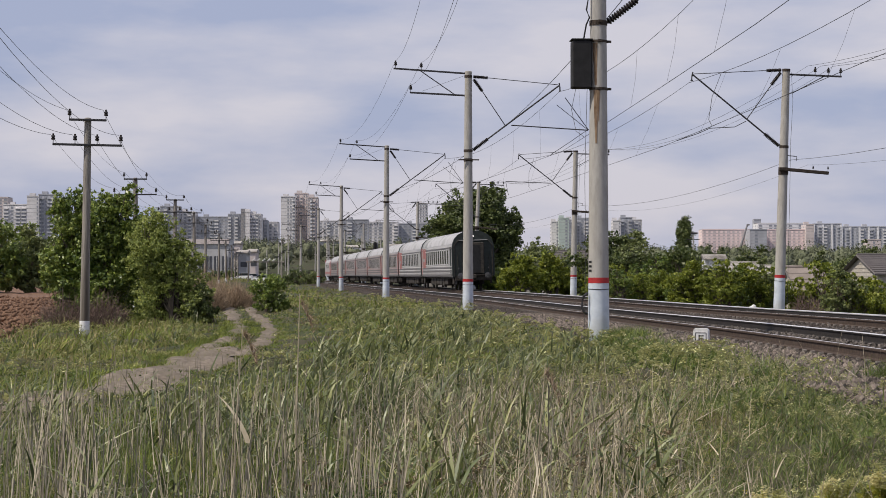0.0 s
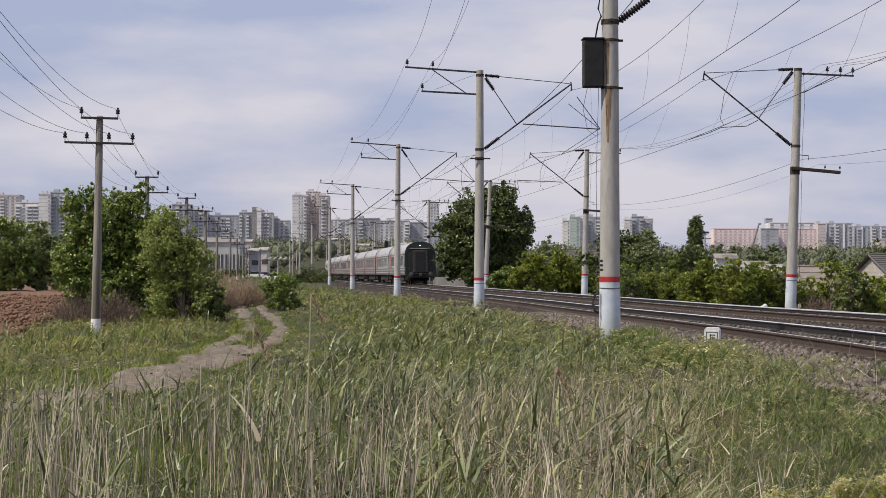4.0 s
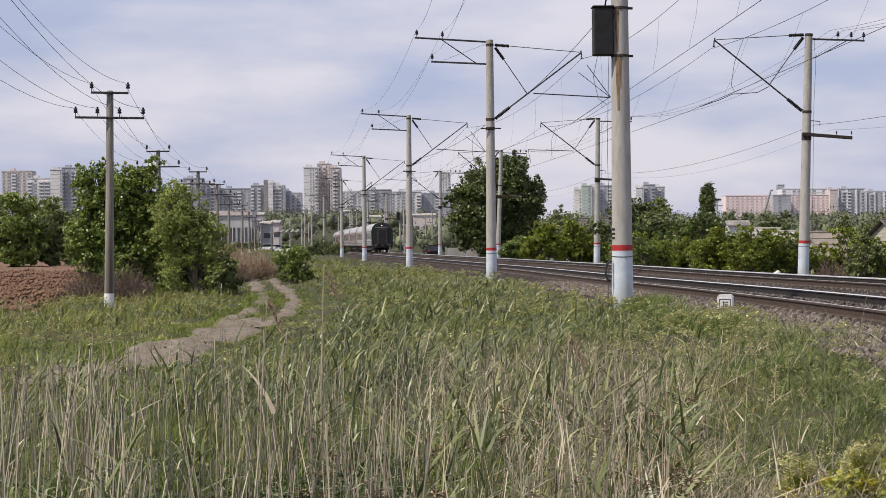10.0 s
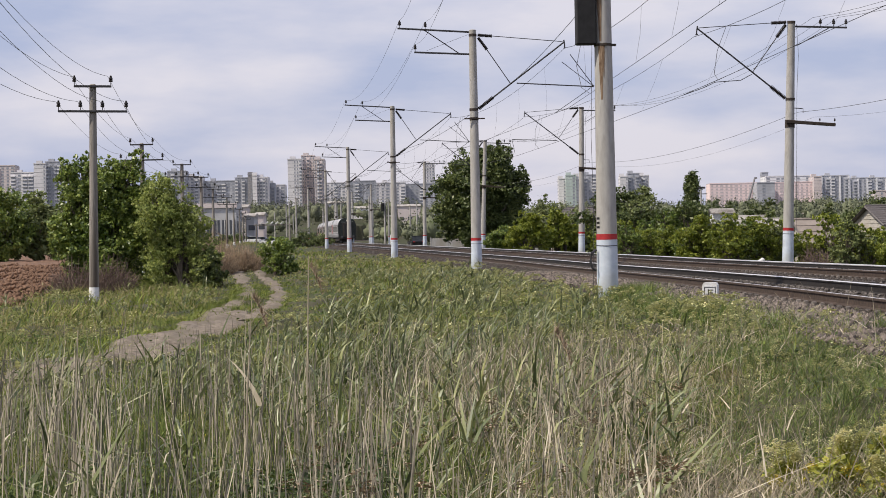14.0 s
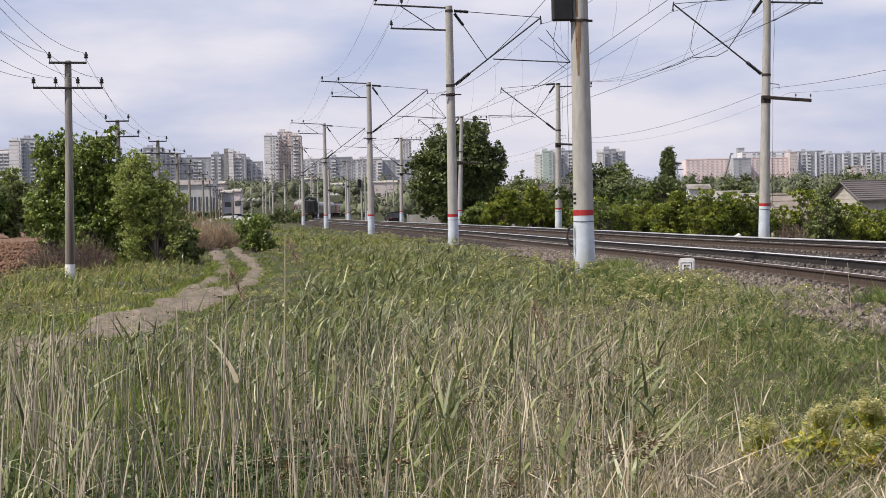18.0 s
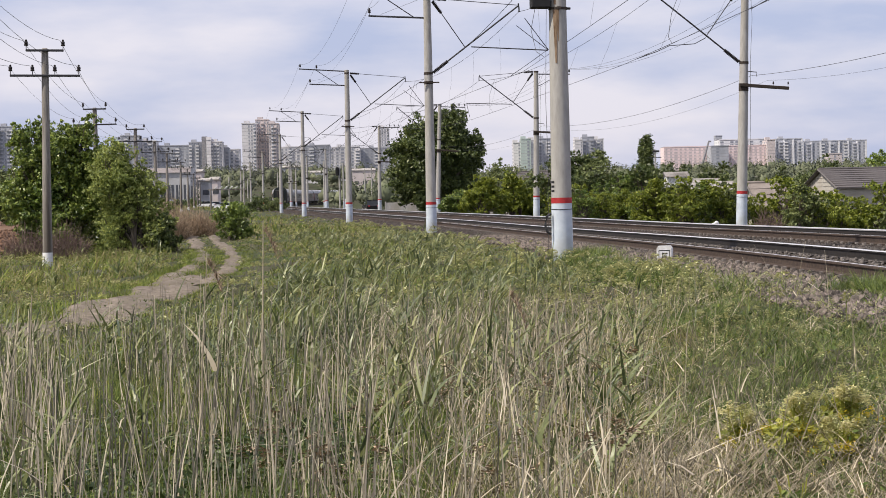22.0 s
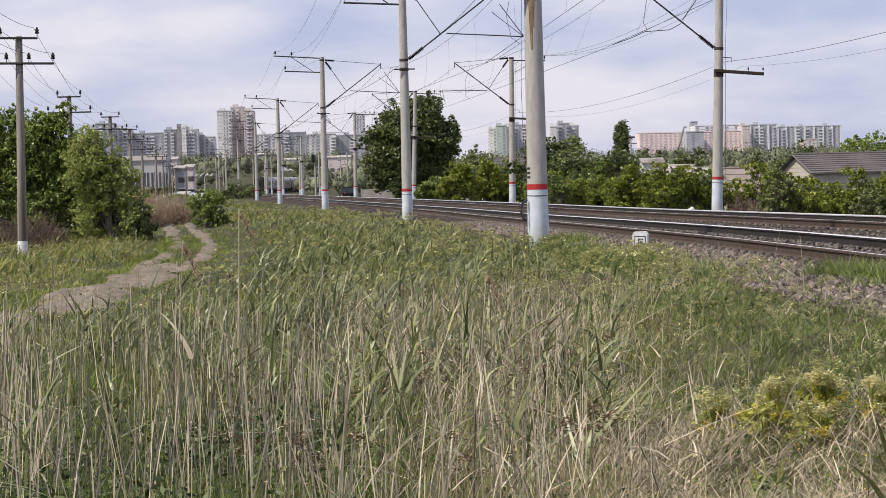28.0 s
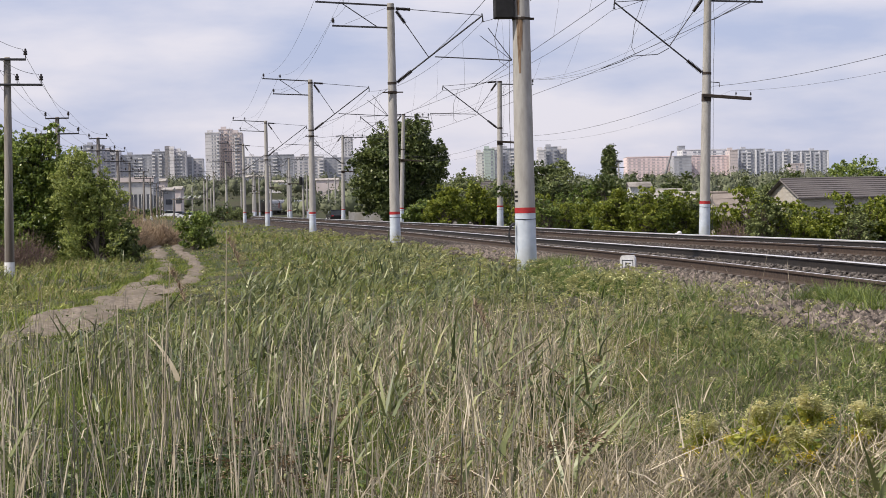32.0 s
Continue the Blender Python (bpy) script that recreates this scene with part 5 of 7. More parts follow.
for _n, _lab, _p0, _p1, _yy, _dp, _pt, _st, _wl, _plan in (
        # white block gives the tower's sunlit left face, tan ones its duller front
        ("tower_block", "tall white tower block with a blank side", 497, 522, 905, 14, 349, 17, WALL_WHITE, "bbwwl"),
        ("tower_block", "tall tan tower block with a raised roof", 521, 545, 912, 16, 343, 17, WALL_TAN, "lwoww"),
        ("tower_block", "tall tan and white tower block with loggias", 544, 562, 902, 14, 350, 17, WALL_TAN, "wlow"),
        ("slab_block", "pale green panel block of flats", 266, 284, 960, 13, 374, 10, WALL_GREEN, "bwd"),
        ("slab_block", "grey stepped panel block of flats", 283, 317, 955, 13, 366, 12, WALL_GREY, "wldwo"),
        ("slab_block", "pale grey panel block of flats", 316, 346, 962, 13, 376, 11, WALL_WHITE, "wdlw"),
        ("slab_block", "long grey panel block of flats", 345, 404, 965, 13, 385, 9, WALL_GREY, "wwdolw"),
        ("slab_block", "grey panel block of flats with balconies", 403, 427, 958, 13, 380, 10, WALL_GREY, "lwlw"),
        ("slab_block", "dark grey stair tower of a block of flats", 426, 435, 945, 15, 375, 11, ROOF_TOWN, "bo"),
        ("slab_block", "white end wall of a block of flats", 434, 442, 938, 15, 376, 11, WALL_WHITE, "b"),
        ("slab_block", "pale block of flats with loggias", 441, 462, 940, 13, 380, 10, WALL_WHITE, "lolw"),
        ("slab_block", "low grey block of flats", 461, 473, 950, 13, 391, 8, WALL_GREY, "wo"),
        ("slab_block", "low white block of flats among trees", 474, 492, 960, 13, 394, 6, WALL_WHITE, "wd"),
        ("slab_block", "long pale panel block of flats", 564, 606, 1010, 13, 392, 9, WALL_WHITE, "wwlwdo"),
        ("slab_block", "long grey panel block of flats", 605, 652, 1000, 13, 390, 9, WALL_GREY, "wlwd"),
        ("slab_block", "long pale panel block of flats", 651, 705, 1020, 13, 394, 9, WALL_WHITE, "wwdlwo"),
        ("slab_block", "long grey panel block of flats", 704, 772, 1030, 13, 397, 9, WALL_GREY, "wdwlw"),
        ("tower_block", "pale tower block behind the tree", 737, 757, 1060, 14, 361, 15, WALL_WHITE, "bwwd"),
        # sunlit side wall coloured white, shaded front of the same tower grey
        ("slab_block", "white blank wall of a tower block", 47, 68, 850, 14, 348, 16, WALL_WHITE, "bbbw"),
        ("slab_block", "tower block with balconies, its shaded front coloured grey", 67, 94, 852, 14, 345, 16, WALL_GREY, "lowol"),
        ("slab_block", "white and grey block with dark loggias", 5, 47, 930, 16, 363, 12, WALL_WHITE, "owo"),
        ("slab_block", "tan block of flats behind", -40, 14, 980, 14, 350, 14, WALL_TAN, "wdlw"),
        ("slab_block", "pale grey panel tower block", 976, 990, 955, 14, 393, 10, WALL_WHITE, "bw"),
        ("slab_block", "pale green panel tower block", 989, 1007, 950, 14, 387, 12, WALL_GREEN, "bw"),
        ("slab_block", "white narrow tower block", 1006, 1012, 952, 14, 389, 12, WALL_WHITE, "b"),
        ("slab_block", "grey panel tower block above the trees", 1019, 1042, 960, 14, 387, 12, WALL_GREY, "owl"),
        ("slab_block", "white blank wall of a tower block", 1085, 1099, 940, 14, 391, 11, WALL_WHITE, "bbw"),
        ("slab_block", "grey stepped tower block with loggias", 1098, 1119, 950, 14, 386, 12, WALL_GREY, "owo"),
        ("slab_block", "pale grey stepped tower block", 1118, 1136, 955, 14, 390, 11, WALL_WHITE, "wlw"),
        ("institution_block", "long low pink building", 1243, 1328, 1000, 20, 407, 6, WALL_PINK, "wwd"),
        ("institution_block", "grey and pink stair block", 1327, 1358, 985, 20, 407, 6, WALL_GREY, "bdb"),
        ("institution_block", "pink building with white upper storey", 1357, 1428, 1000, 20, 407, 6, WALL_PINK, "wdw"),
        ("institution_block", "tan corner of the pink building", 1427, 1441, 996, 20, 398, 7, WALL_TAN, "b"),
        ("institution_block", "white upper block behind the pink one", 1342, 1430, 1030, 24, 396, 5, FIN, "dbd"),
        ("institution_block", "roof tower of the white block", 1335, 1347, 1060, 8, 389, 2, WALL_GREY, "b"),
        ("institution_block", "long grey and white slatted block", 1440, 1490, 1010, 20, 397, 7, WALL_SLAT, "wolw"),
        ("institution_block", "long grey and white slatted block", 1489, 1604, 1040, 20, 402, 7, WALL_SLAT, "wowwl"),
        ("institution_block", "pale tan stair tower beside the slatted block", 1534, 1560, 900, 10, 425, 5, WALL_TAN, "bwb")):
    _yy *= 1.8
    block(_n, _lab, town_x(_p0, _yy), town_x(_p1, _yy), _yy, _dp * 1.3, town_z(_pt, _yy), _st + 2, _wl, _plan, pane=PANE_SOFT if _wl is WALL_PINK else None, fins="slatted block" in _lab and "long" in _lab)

_crane = thing("mobile_crane_boom", "dark raised crane boom against the pink building", "crane", Matrix.Translation((town_x(1302, 940), 940, place(town_x(1302, 940), 940))))
part("boom", Geo().tube([(0, 0, 0), (town_x(1323, 940) - town_x(1302, 940), 0, town_z(398, 940) - place(town_x(1302, 940), 940))], [0.8, 0.45], 6), ROOF_TOWN, _crane)
part("boom_tip", Geo().box(town_x(1323, 940) - town_x(1302, 940) + 0.4, 0, town_z(398, 940) - place(town_x(1302, 940), 940), 1.4, 0.8, 0.8), ROOF_TOWN, _crane)


# ---- the white trade building, cars and sheds at the end of the meadow ----
WALL_DUSTY = mat("dusty_white_wall", (0.40, 0.40, 0.41), (0.54, 0.54, 0.55), 0.3, 0.9, bump=0.0, big=0.1, stain=(0.36, 0.36, 0.37))
SHOP_GLASS = mat("dark_shop_window", (0.05, 0.055, 0.065), (0.10, 0.105, 0.12), 0.5, 0.2, bump=0.0)
_shop = thing("trade_building", "low white trade building with wide dark windows", "building", Matrix.Translation((town_x(322, 440), 440, place(town_x(322, 440), 440) - 0.3)))
_w = town_x(404, 440) - town_x(322, 440)
_h = town_z(424, 440) - (place(town_x(322, 440), 440) - 0.3)
part("wall", Geo().box(_w / 2, 6, _h / 2, _w, 12, _h), WALL_DUSTY, _shop)
part("fascia", Geo().box(_w / 2, -0.15, _h - 0.5, _w + 0.4, 0.5, 1.1), WALL_TAN, _shop)
for _k in range(6):
    _win = part("window", Geo().box((_k + 0.5) * _w / 6, -0.03, _h * 0.40, _w / 6 * 0.72, 0.1, _h * 0.36), SHOP_GLASS, _shop)
    part("mullion", Geo().box((_k + 0.5) * _w / 6, -0.10, _h * 0.40, 0.12, 0.06, _h * 0.36), WHITEWASH, _win)
for _k in range(4):
    part("side_window", Geo().box(_w + 0.03, 1.6 + _k * 2.9, _h * 0.40, 0.1, 1.7, _h * 0.30), SHOP_GLASS, _shop)

SIDING = mat("cream_brick_siding", (0.37, 0.345, 0.31), (0.48, 0.45, 0.41), 4, 0.9, bump=0.2, big=0.5, stain=(0.40, 0.36, 0.31))
ROOF_DARK = mat("brown_roof_sheet", (0.085, 0.075, 0.075), (0.14, 0.125, 0.12), 3, 0.6, bump=0.15, stretch=(0.3, 3, 1))
ROOF_PALE = mat("asbestos_roof", (0.32, 0.30, 0.28), (0.45, 0.42, 0.39), 2, 0.9, bump=0.2, big=0.4, stain=(0.24, 0.22, 0.20))
ROOF_BROWN = mat("old_brown_roof", (0.22, 0.185, 0.16), (0.32, 0.275, 0.245), 2, 0.9, bump=0.2, big=0.4, stain=(0.20, 0.17, 0.145))


def house(name, label, x, y, turn, length, width, eave, ridge, wall, roof, base=None, courses=9, boards=0):
    """A gabled house; its gable end stands at local x = 0, the ridge runs along local x."""
    z0 = place(x, y) - 0.2 if base is None else base
    t = thing(name, label, "house", Matrix.Translation((x, y, z0)) @ Matrix.Rotation(radians(turn), 4, "Z"), "garden houses")
    e, r = eave - z0, ridge - z0
    part("wall", Geo().prism([(0, 0), (width, 0), (width, e), (width / 2, r - 0.06), (0, e)], 0, length), wall, t)
    for s in (0, 1):
        ya, yb = (-0.35, width / 2) if s == 0 else (width + 0.35, width / 2)
        za = e - (r - e) * 0.35 / (width / 2)
        slab = part("roof_slope", Geo().add([(-0.3, ya, za), (length + 0.3, ya, za), (length + 0.3, yb, r), (-0.3, yb, r), (-0.3, ya, za + 0.1), (length + 0.3, ya, za + 0.1), (length + 0.3, yb, r + 0.1), (-0.3, yb, r + 0.1)],
                                            [(0, 1, 2, 3), (4, 5, 6, 7), (0, 1, 5, 4), (1, 2, 6, 5), (2, 3, 7, 6), (3, 0, 4, 7)]), roof, t)
        for c in range(1, courses):
            u = c / courses
            part("roof_course", Geo().box(length / 2, ya + (yb - ya) * u, za + (r - za) * u + 0.115, length + 0.6, 0.12, 0.04, Euler(((-1 if s else 1) * math.atan2(r - za, abs(yb - ya)), 0, 0)).to_matrix()), roof, slab)
    part("ridge_cap", Geo().tube([(-0.3, width / 2, r + 0.1), (length + 0.3, width / 2, r + 0.1)], 0.09, 8), roof, t)
    part("bargeboard", Geo().tube([(-0.32, -0.35, e - (r - e) * 0.35 / (width / 2) + 0.03), (-0.32, width / 2, r + 0.03), (-0.32, width + 0.35, e - (r - e) * 0.35 / (width / 2) + 0.03)], 0.07, 4), ROOF_DARK, t)
    for c in range(boards):
        z = e * 0.35 + c * 0.3
        half = width / 2 * min(1.0, (r - z) / (r - e)) if z > e else width / 2
        if half > 0.15:
            part("siding_course", Geo().box(-0.012, width / 2, z, 0.03, half * 2 - 0.08, 0.012).box(length / 2, -0.012, min(z, e - 0.1), length - 0.2, 0.03, 0.012), wall, t)
    return t


house("garden_house", "cream brick house with a dark brown ridged roof", 31.0, 137, 12.5, 13, 5.6, 1.2, 2.42, SIDING, ROOF_DARK, boards=14)
house("shed", "old shed with a sagging brown roof", 21.9, 118, 12, 1.9, 3.4, 0.2, 1.45, SIDING, ROOF_BROWN, courses=4)
house("shed", "low shed with a pale asbestos roof", 24.5, 165, 5, 4.0, 4.0, 1.0, 1.75, SIDING, ROOF_PALE, courses=4)
house("shed", "low shed with a pale asbestos roof", 31.0, 205, -8, 2.6, 3.0, 1.6, 2.3, WHITEWASH, ROOF_PALE)
house("shed", "small white outbuilding among the gardens", 43.4, 318, 0, 3.4, 4.0, 3.7, 4.3, WHITEWASH, ROOF_PALE)
house("garden_house", "house with a dark roof behind the shrubs", 12.2, 215, 10, 6.0, 5.0, 2.2, 3.7, WALL_TAN, ROOF_DARK)

# garages and sheds at the yard, and low town houses between the trees
for _p0, _p1, _yy, _pt, _wl, _lab in ((420, 436, 452, 449, WALL_DUSTY, "low white garage at the yard"), (438, 452, 470, 447, WALL_TAN, "low tan yard shed"), (404, 424, 520, 432, WALL_TAN, "yellowish low warehouse behind the yard"),
                                      (352, 398, 620, 430, ROOF_PALE, "long low pale warehouse roofline"), (470, 500, 700, 440, WALL_WHITE, "low white house among the trees"), (566, 600, 760, 428, WALL_GREY, "low grey house among the trees"),
                                      (604, 640, 720, 438, WALL_WHITE, "low pale house among the trees"), (690, 730, 700, 436, WALL_TAN, "low tan house among the trees")):
    _x0, _x1 = town_x(_p0, _yy), town_x(_p1, _yy)
    _zb = place((_x0 + _x1) / 2, _yy) - 0.4
    _hh = max(2.2, town_z(_pt, _yy) - _zb)
    _g = thing("low_building", _lab, "building", Matrix.Translation((_x0, _yy, _zb)), "low buildings at the yard")
    _gw = _x1 - _x0
    part("wall", Geo().box(_gw / 2, 4, _hh / 2, _gw, 8, _hh), _wl, _g)
    part("roof", Geo().prism([(-0.3, _hh), (8.3, _hh), (8.3, _hh + 0.2), (4, _hh + 0.9), (-0.3, _hh + 0.2)], -0.3, _gw + 0.3), ROOF_PALE, _g)
    for _k in range(max(1, int(_gw / 3))):
        part("window", Geo().box((_k + 0.5) * 3, -0.02, _hh * 0.6, 1.5, 0.12, 1.2), SHOP_GLASS, _g)


# ---- the meadow: reeds, dry stems, grass and flowers ----
REED_DRY = mat("dry_reed_stem", (0.19, 0.158, 0.108), (0.52, 0.45, 0.33), 2.5, 0.8, bump=0.0, per_island=0.5)
REED_GREY = mat("grey_reed_stem", (0.15, 0.13, 0.098), (0.48, 0.42, 0.32), 2.5, 0.8, bump=0.0, per_island=0.6)
REED_GREEN = mat("reed_leaf", (0.084, 0.113, 0.036), (0.24, 0.262, 0.108), 1.2, 0.42, bump=0.0, per_island=0.55, leaf=0.14, spec=0.6)
LUSH = mat("lush_grass_blade", (0.068, 0.108, 0.022), (0.185, 0.238, 0.056), 0.8, 0.45, bump=0.0, per_island=0.5, leaf=0.2)
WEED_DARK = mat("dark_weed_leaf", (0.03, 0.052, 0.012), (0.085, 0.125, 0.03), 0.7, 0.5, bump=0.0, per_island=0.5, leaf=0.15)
TURF = mat("short_turf", (0.085, 0.118, 0.032), (0.205, 0.25, 0.08), 0.6, 0.6, bump=0.0, per_island=0.45, leaf=0.2)
STRAW_PALE = mat("bleached_straw", (0.36, 0.31, 0.225), (0.54, 0.48, 0.37), 2.5, 0.8, bump=0.0, per_island=0.3)
GRASS = mat("meadow_grass", (0.078, 0.116, 0.014), (0.215, 0.262, 0.046), 0.5, 0.6, bump=0.0, per_island=0.55, leaf=0.15)
WEED = mat("weed_leaf", (0.034, 0.062, 0.010), (0.135, 0.195, 0.034), 0.7, 0.55, bump=0.0, per_island=0.55, leaf=0.14)
GRASS_DRY = mat("dry_grass", (0.22, 0.19, 0.085), (0.36, 0.31, 0.15), 0.6, 0.75, bump=0.0, per_island=0.35, leaf=0.2)
CREAM = mat("cream_flower_head", (0.60, 0.56, 0.27), (0.78, 0.74, 0.46), 3, 0.7, bump=0.0, per_island=0.2, leaf=0.4)
SPURGE = mat("yellow_green_flower", (0.43, 0.43, 0.18), (0.60, 0.60, 0.33), 3, 0.7, bump=0.0, per_island=0.3, leaf=0.2)
HERB = mat("yellow_green_herb", (0.25, 0.28, 0.045), (0.45, 0.46, 0.10), 2, 0.6, bump=0.0, per_island=0.4, leaf=0.4)
YELLOW = mat("yellow_petal", (0.62, 0.48, 0.02), (0.72, 0.60, 0.04), 3, 0.6, bump=0.0, per_island=0.2, leaf=0.2)


def blades(x, y, h, w, rng, lean=0.18, curl=0.25, segs=3, taper=0.9, wind=0.35, z0=None, droop=0.35):
    """Ribbons of given height and width standing on the ground, bent a little to the right by the wind."""
    n = len(x)
    az = rng.normal(0, 1.1, n) * 1.0 + rng.choice([0, math.pi], n, p=[0.5 + wind / 2, 0.5 - wind / 2])
    ln, cu = np.abs(rng.normal(0, lean, n)), np.abs(rng.normal(0, curl, n))
    face = rng.normal(0, 0.9, n)
    u = np.linspace(0, 1, segs + 1)[None]
    out = h[:, None] * (ln[:, None] * u + cu[:, None] * u ** 2)
    up = h[:, None] * (u - droop * cu[:, None] * u ** 2)
    z = (ground_z(x, y) if z0 is None else z0)[:, None] + up - 0.02
    px, py = x[:, None] + out * np.cos(az)[:, None], y[:, None] + out * np.sin(az)[:, None]
    half = w[:, None] / 2 * (1 - taper * u ** 1.6)
    cx, cy = np.cos(face)[:, None] * half, np.sin(face)[:, None] * half
    L, R = np.stack([px - cx, py - cy, z], -1), np.stack([px + cx, py + cy, z], -1)
    V = np.stack([L, R], 2).reshape(-1, 3)
    k = (segs + 1) * 2
    q = np.array([(2 * s, 2 * s + 1, 2 * s + 3, 2 * s + 2) for s in range(segs)])
    F = (np.arange(n)[:, None, None] * k + q[None]).reshape(-1, 4)
    return V, F


def field(n, y0, y1, rng, power=1.0, left=-0.262, right=0.30):
    """Random places in the wedge of meadow before the camera."""
    u = rng.random(n)
    y = (y0 ** (2 - power) + u * (y1 ** (2 - power) - y0 ** (2 - power))) ** (1 / (2 - power)) if power != 2 else y0 * (y1 / y0) ** u
    x = y * (left + (right - left) * rng.random(n))
    return x, y


def patch(x, y, scale, seed):
    """Smooth patchiness between 0 and 1."""
    s = seed * 1.7
    v = np.sin(x / scale + s) * np.cos(y / scale * 0.8 - s * 2) + 0.6 * np.sin((x + y) / scale * 1.9 + s * 3) + 0.4 * np.sin((x - 1.3 * y) / scale * 3.1 + s)
    return smooth01(0.5 + v / 3.2)


def offset(x, y):
    return (x - track_x(y))


def on_path(x, y):
    p = np.interp(y, _py, _px) + 0.06 * np.sin(y * 0.9)
    return ((x > p - 0.92) & (x < p - 0.30)) | ((x > p + 0.08) & (x < p + 0.68)) | ((x > p - 0.4) & (x < p + 0.55 - 0.2 * np.maximum(0, y - 39)) & (y < 42) & (y > 22))


def low(x, y):
    """How high things grow beside the trodden path, as a share of their height elsewhere."""
    side = x - np.interp(y, _py, _px)
    return np.where(y > 25, 0.35 + 0.65 * smooth01((np.abs(side) - 1.1) / np.where(side > 0, 2.4, 1.2)), 1.0)


def keep(x, y, chance, rng, path=True, bank=-2.65):
    ok = (rng.random(len(x)) < chance) & (offset(x, y) < bank + 0.35 * smooth01((34 - y) / 6) - 0.8 * patch(x, y, 0.9, 5))
    if path:
        ok &= ~on_path(x + rng.normal(0, 1, len(x)) * (0.09 + 0.14 * smooth01((42 - y) / 8)), y) | (rng.random(len(x)) < np.where(y < 30, 0.6, np.where(y < 36, 0.22, 0.05)))
    ok &= ~((x < -12.6 - 0.15 * (y - 56) + 0.4 * np.sin(y * 1.3)) & (y > 55.5) & (y < 191))
    return x[ok], y[ok]


def grow(name, label, V, F, material, category="grass"):
    tagged(soup(name, V, F, material), label, category, kind="stuff")


def umbels(x, y, h, r, rng, florets=26):
    """Flat flower heads: many small petals on a stalk's end."""
    n = len(x)
    z = ground_z(x, y) + h
    a, q = rng.random((n, florets)) * 6.283, np.sqrt(rng.random((n, florets)))
    px = x[:, None] + r[:, None] * q * np.cos(a)
    py = y[:, None] + r[:, None] * q * np.sin(a)
    pz = z[:, None] - 0.6 * r[:, None] * q ** 2 + rng.normal(0, 0.012, (n, florets))
    p = np.stack([px, py, pz], -1).reshape(-1, 3)
    s = (0.40 * r[:, None] * rng.uniform(0.5, 1.0, (n, florets))).reshape(-1, 1)
    t = rng.normal(size=(len(p), 3)) * np.array([1, 1, 0.35])
    t /= np.linalg.norm(t, axis=1)[:, None]
    b = np.cross(t, np.array([0, 0.45, 1.0]))
    V = np.stack([p - t * s, p - b * s * 0.8, p + t * s, p + b * s * 0.8], 1).reshape(-1, 3)
    return V, np.arange(len(V)).reshape(-1, 4)


def clustered(n, per, y0, y1, rng, power, spread, left=-0.262, right=0.30):
    """Places gathered round random centres."""
    cx, cy = field(max(1, n // per), y0, y1, rng, power, left, right)
    k = rng.integers(0, len(cx), n)
    return cx[k] + rng.normal(0, spread, n), cy[k] + rng.normal(0, spread, n)


def stalks(x, y, h, rng, leaf_count, leaf_len, leaf_w):
    """Reed stalks, each with several long leaves that stand off it and arch over."""
    V1, F1 = blades(x, y, h, rng.uniform(0.005, 0.008, len(x)), rng, 0.08, 0.05, 2, 0.5)
    xs, ys, hs = np.repeat(x, leaf_count), np.repeat(y, leaf_count), np.repeat(h, leaf_count)
    n = len(xs)
    z = ground_z(xs, ys) + hs * rng.uniform(0.25, 0.97, n)
    V2, F2 = blades(xs, ys, leaf_len * rng.uniform(0.6, 1.25, n), leaf_w * rng.uniform(0.7, 1.3, n), rng, 0.55, 0.75, 4, 0.95, 0.6, z0=z, droop=0.9)
    return np.concatenate([V1, V2]), np.concatenate([F1, F2 + len(V1)])


def undergrowth(n, y0, y1, size, top, rng, sc, seed, left=-0.27, right=0.31, power=1.2):
    """Small leaves close to the ground, in uneven cushions."""
    x, y = clustered(n, 60, y0, y1, rng, power, 0.010 * y0 + 0.08, left, right)
    x, y = keep(x, y, (0.15 + 0.85 * patch(x, y, sc, seed)) * np.where((x / y > 0.12) & (y < 24), 0.3, 1), rng)
    n = len(x)
    z = ground_z(x, y) + low(x, y) * top * rng.random(n) ** 1.3 * (0.4 + 0.9 * patch(x, y, sc * 0.4, seed + 2))
    p = np.stack([x, y, z], -1)
    nrm = rng.normal(size=(n, 3)) * 0.7 + np.array([0, -0.25, 0.8])
    nrm /= np.linalg.norm(nrm, axis=1)[:, None]
    t = np.cross(nrm, rng.normal(size=(n, 3)))
    t /= np.linalg.norm(t, axis=1)[:, None]
    b = np.cross(nrm, t)
    sz = size * rng.uniform(0.5, 1.4, n)[:, None]
    V = np.stack([p - t * sz, p + b * sz * 0.4, p + t * sz, p - b * sz * 0.4], 1).reshape(-1, 3)
    return V, np.arange(len(V)).reshape(-1, 4)


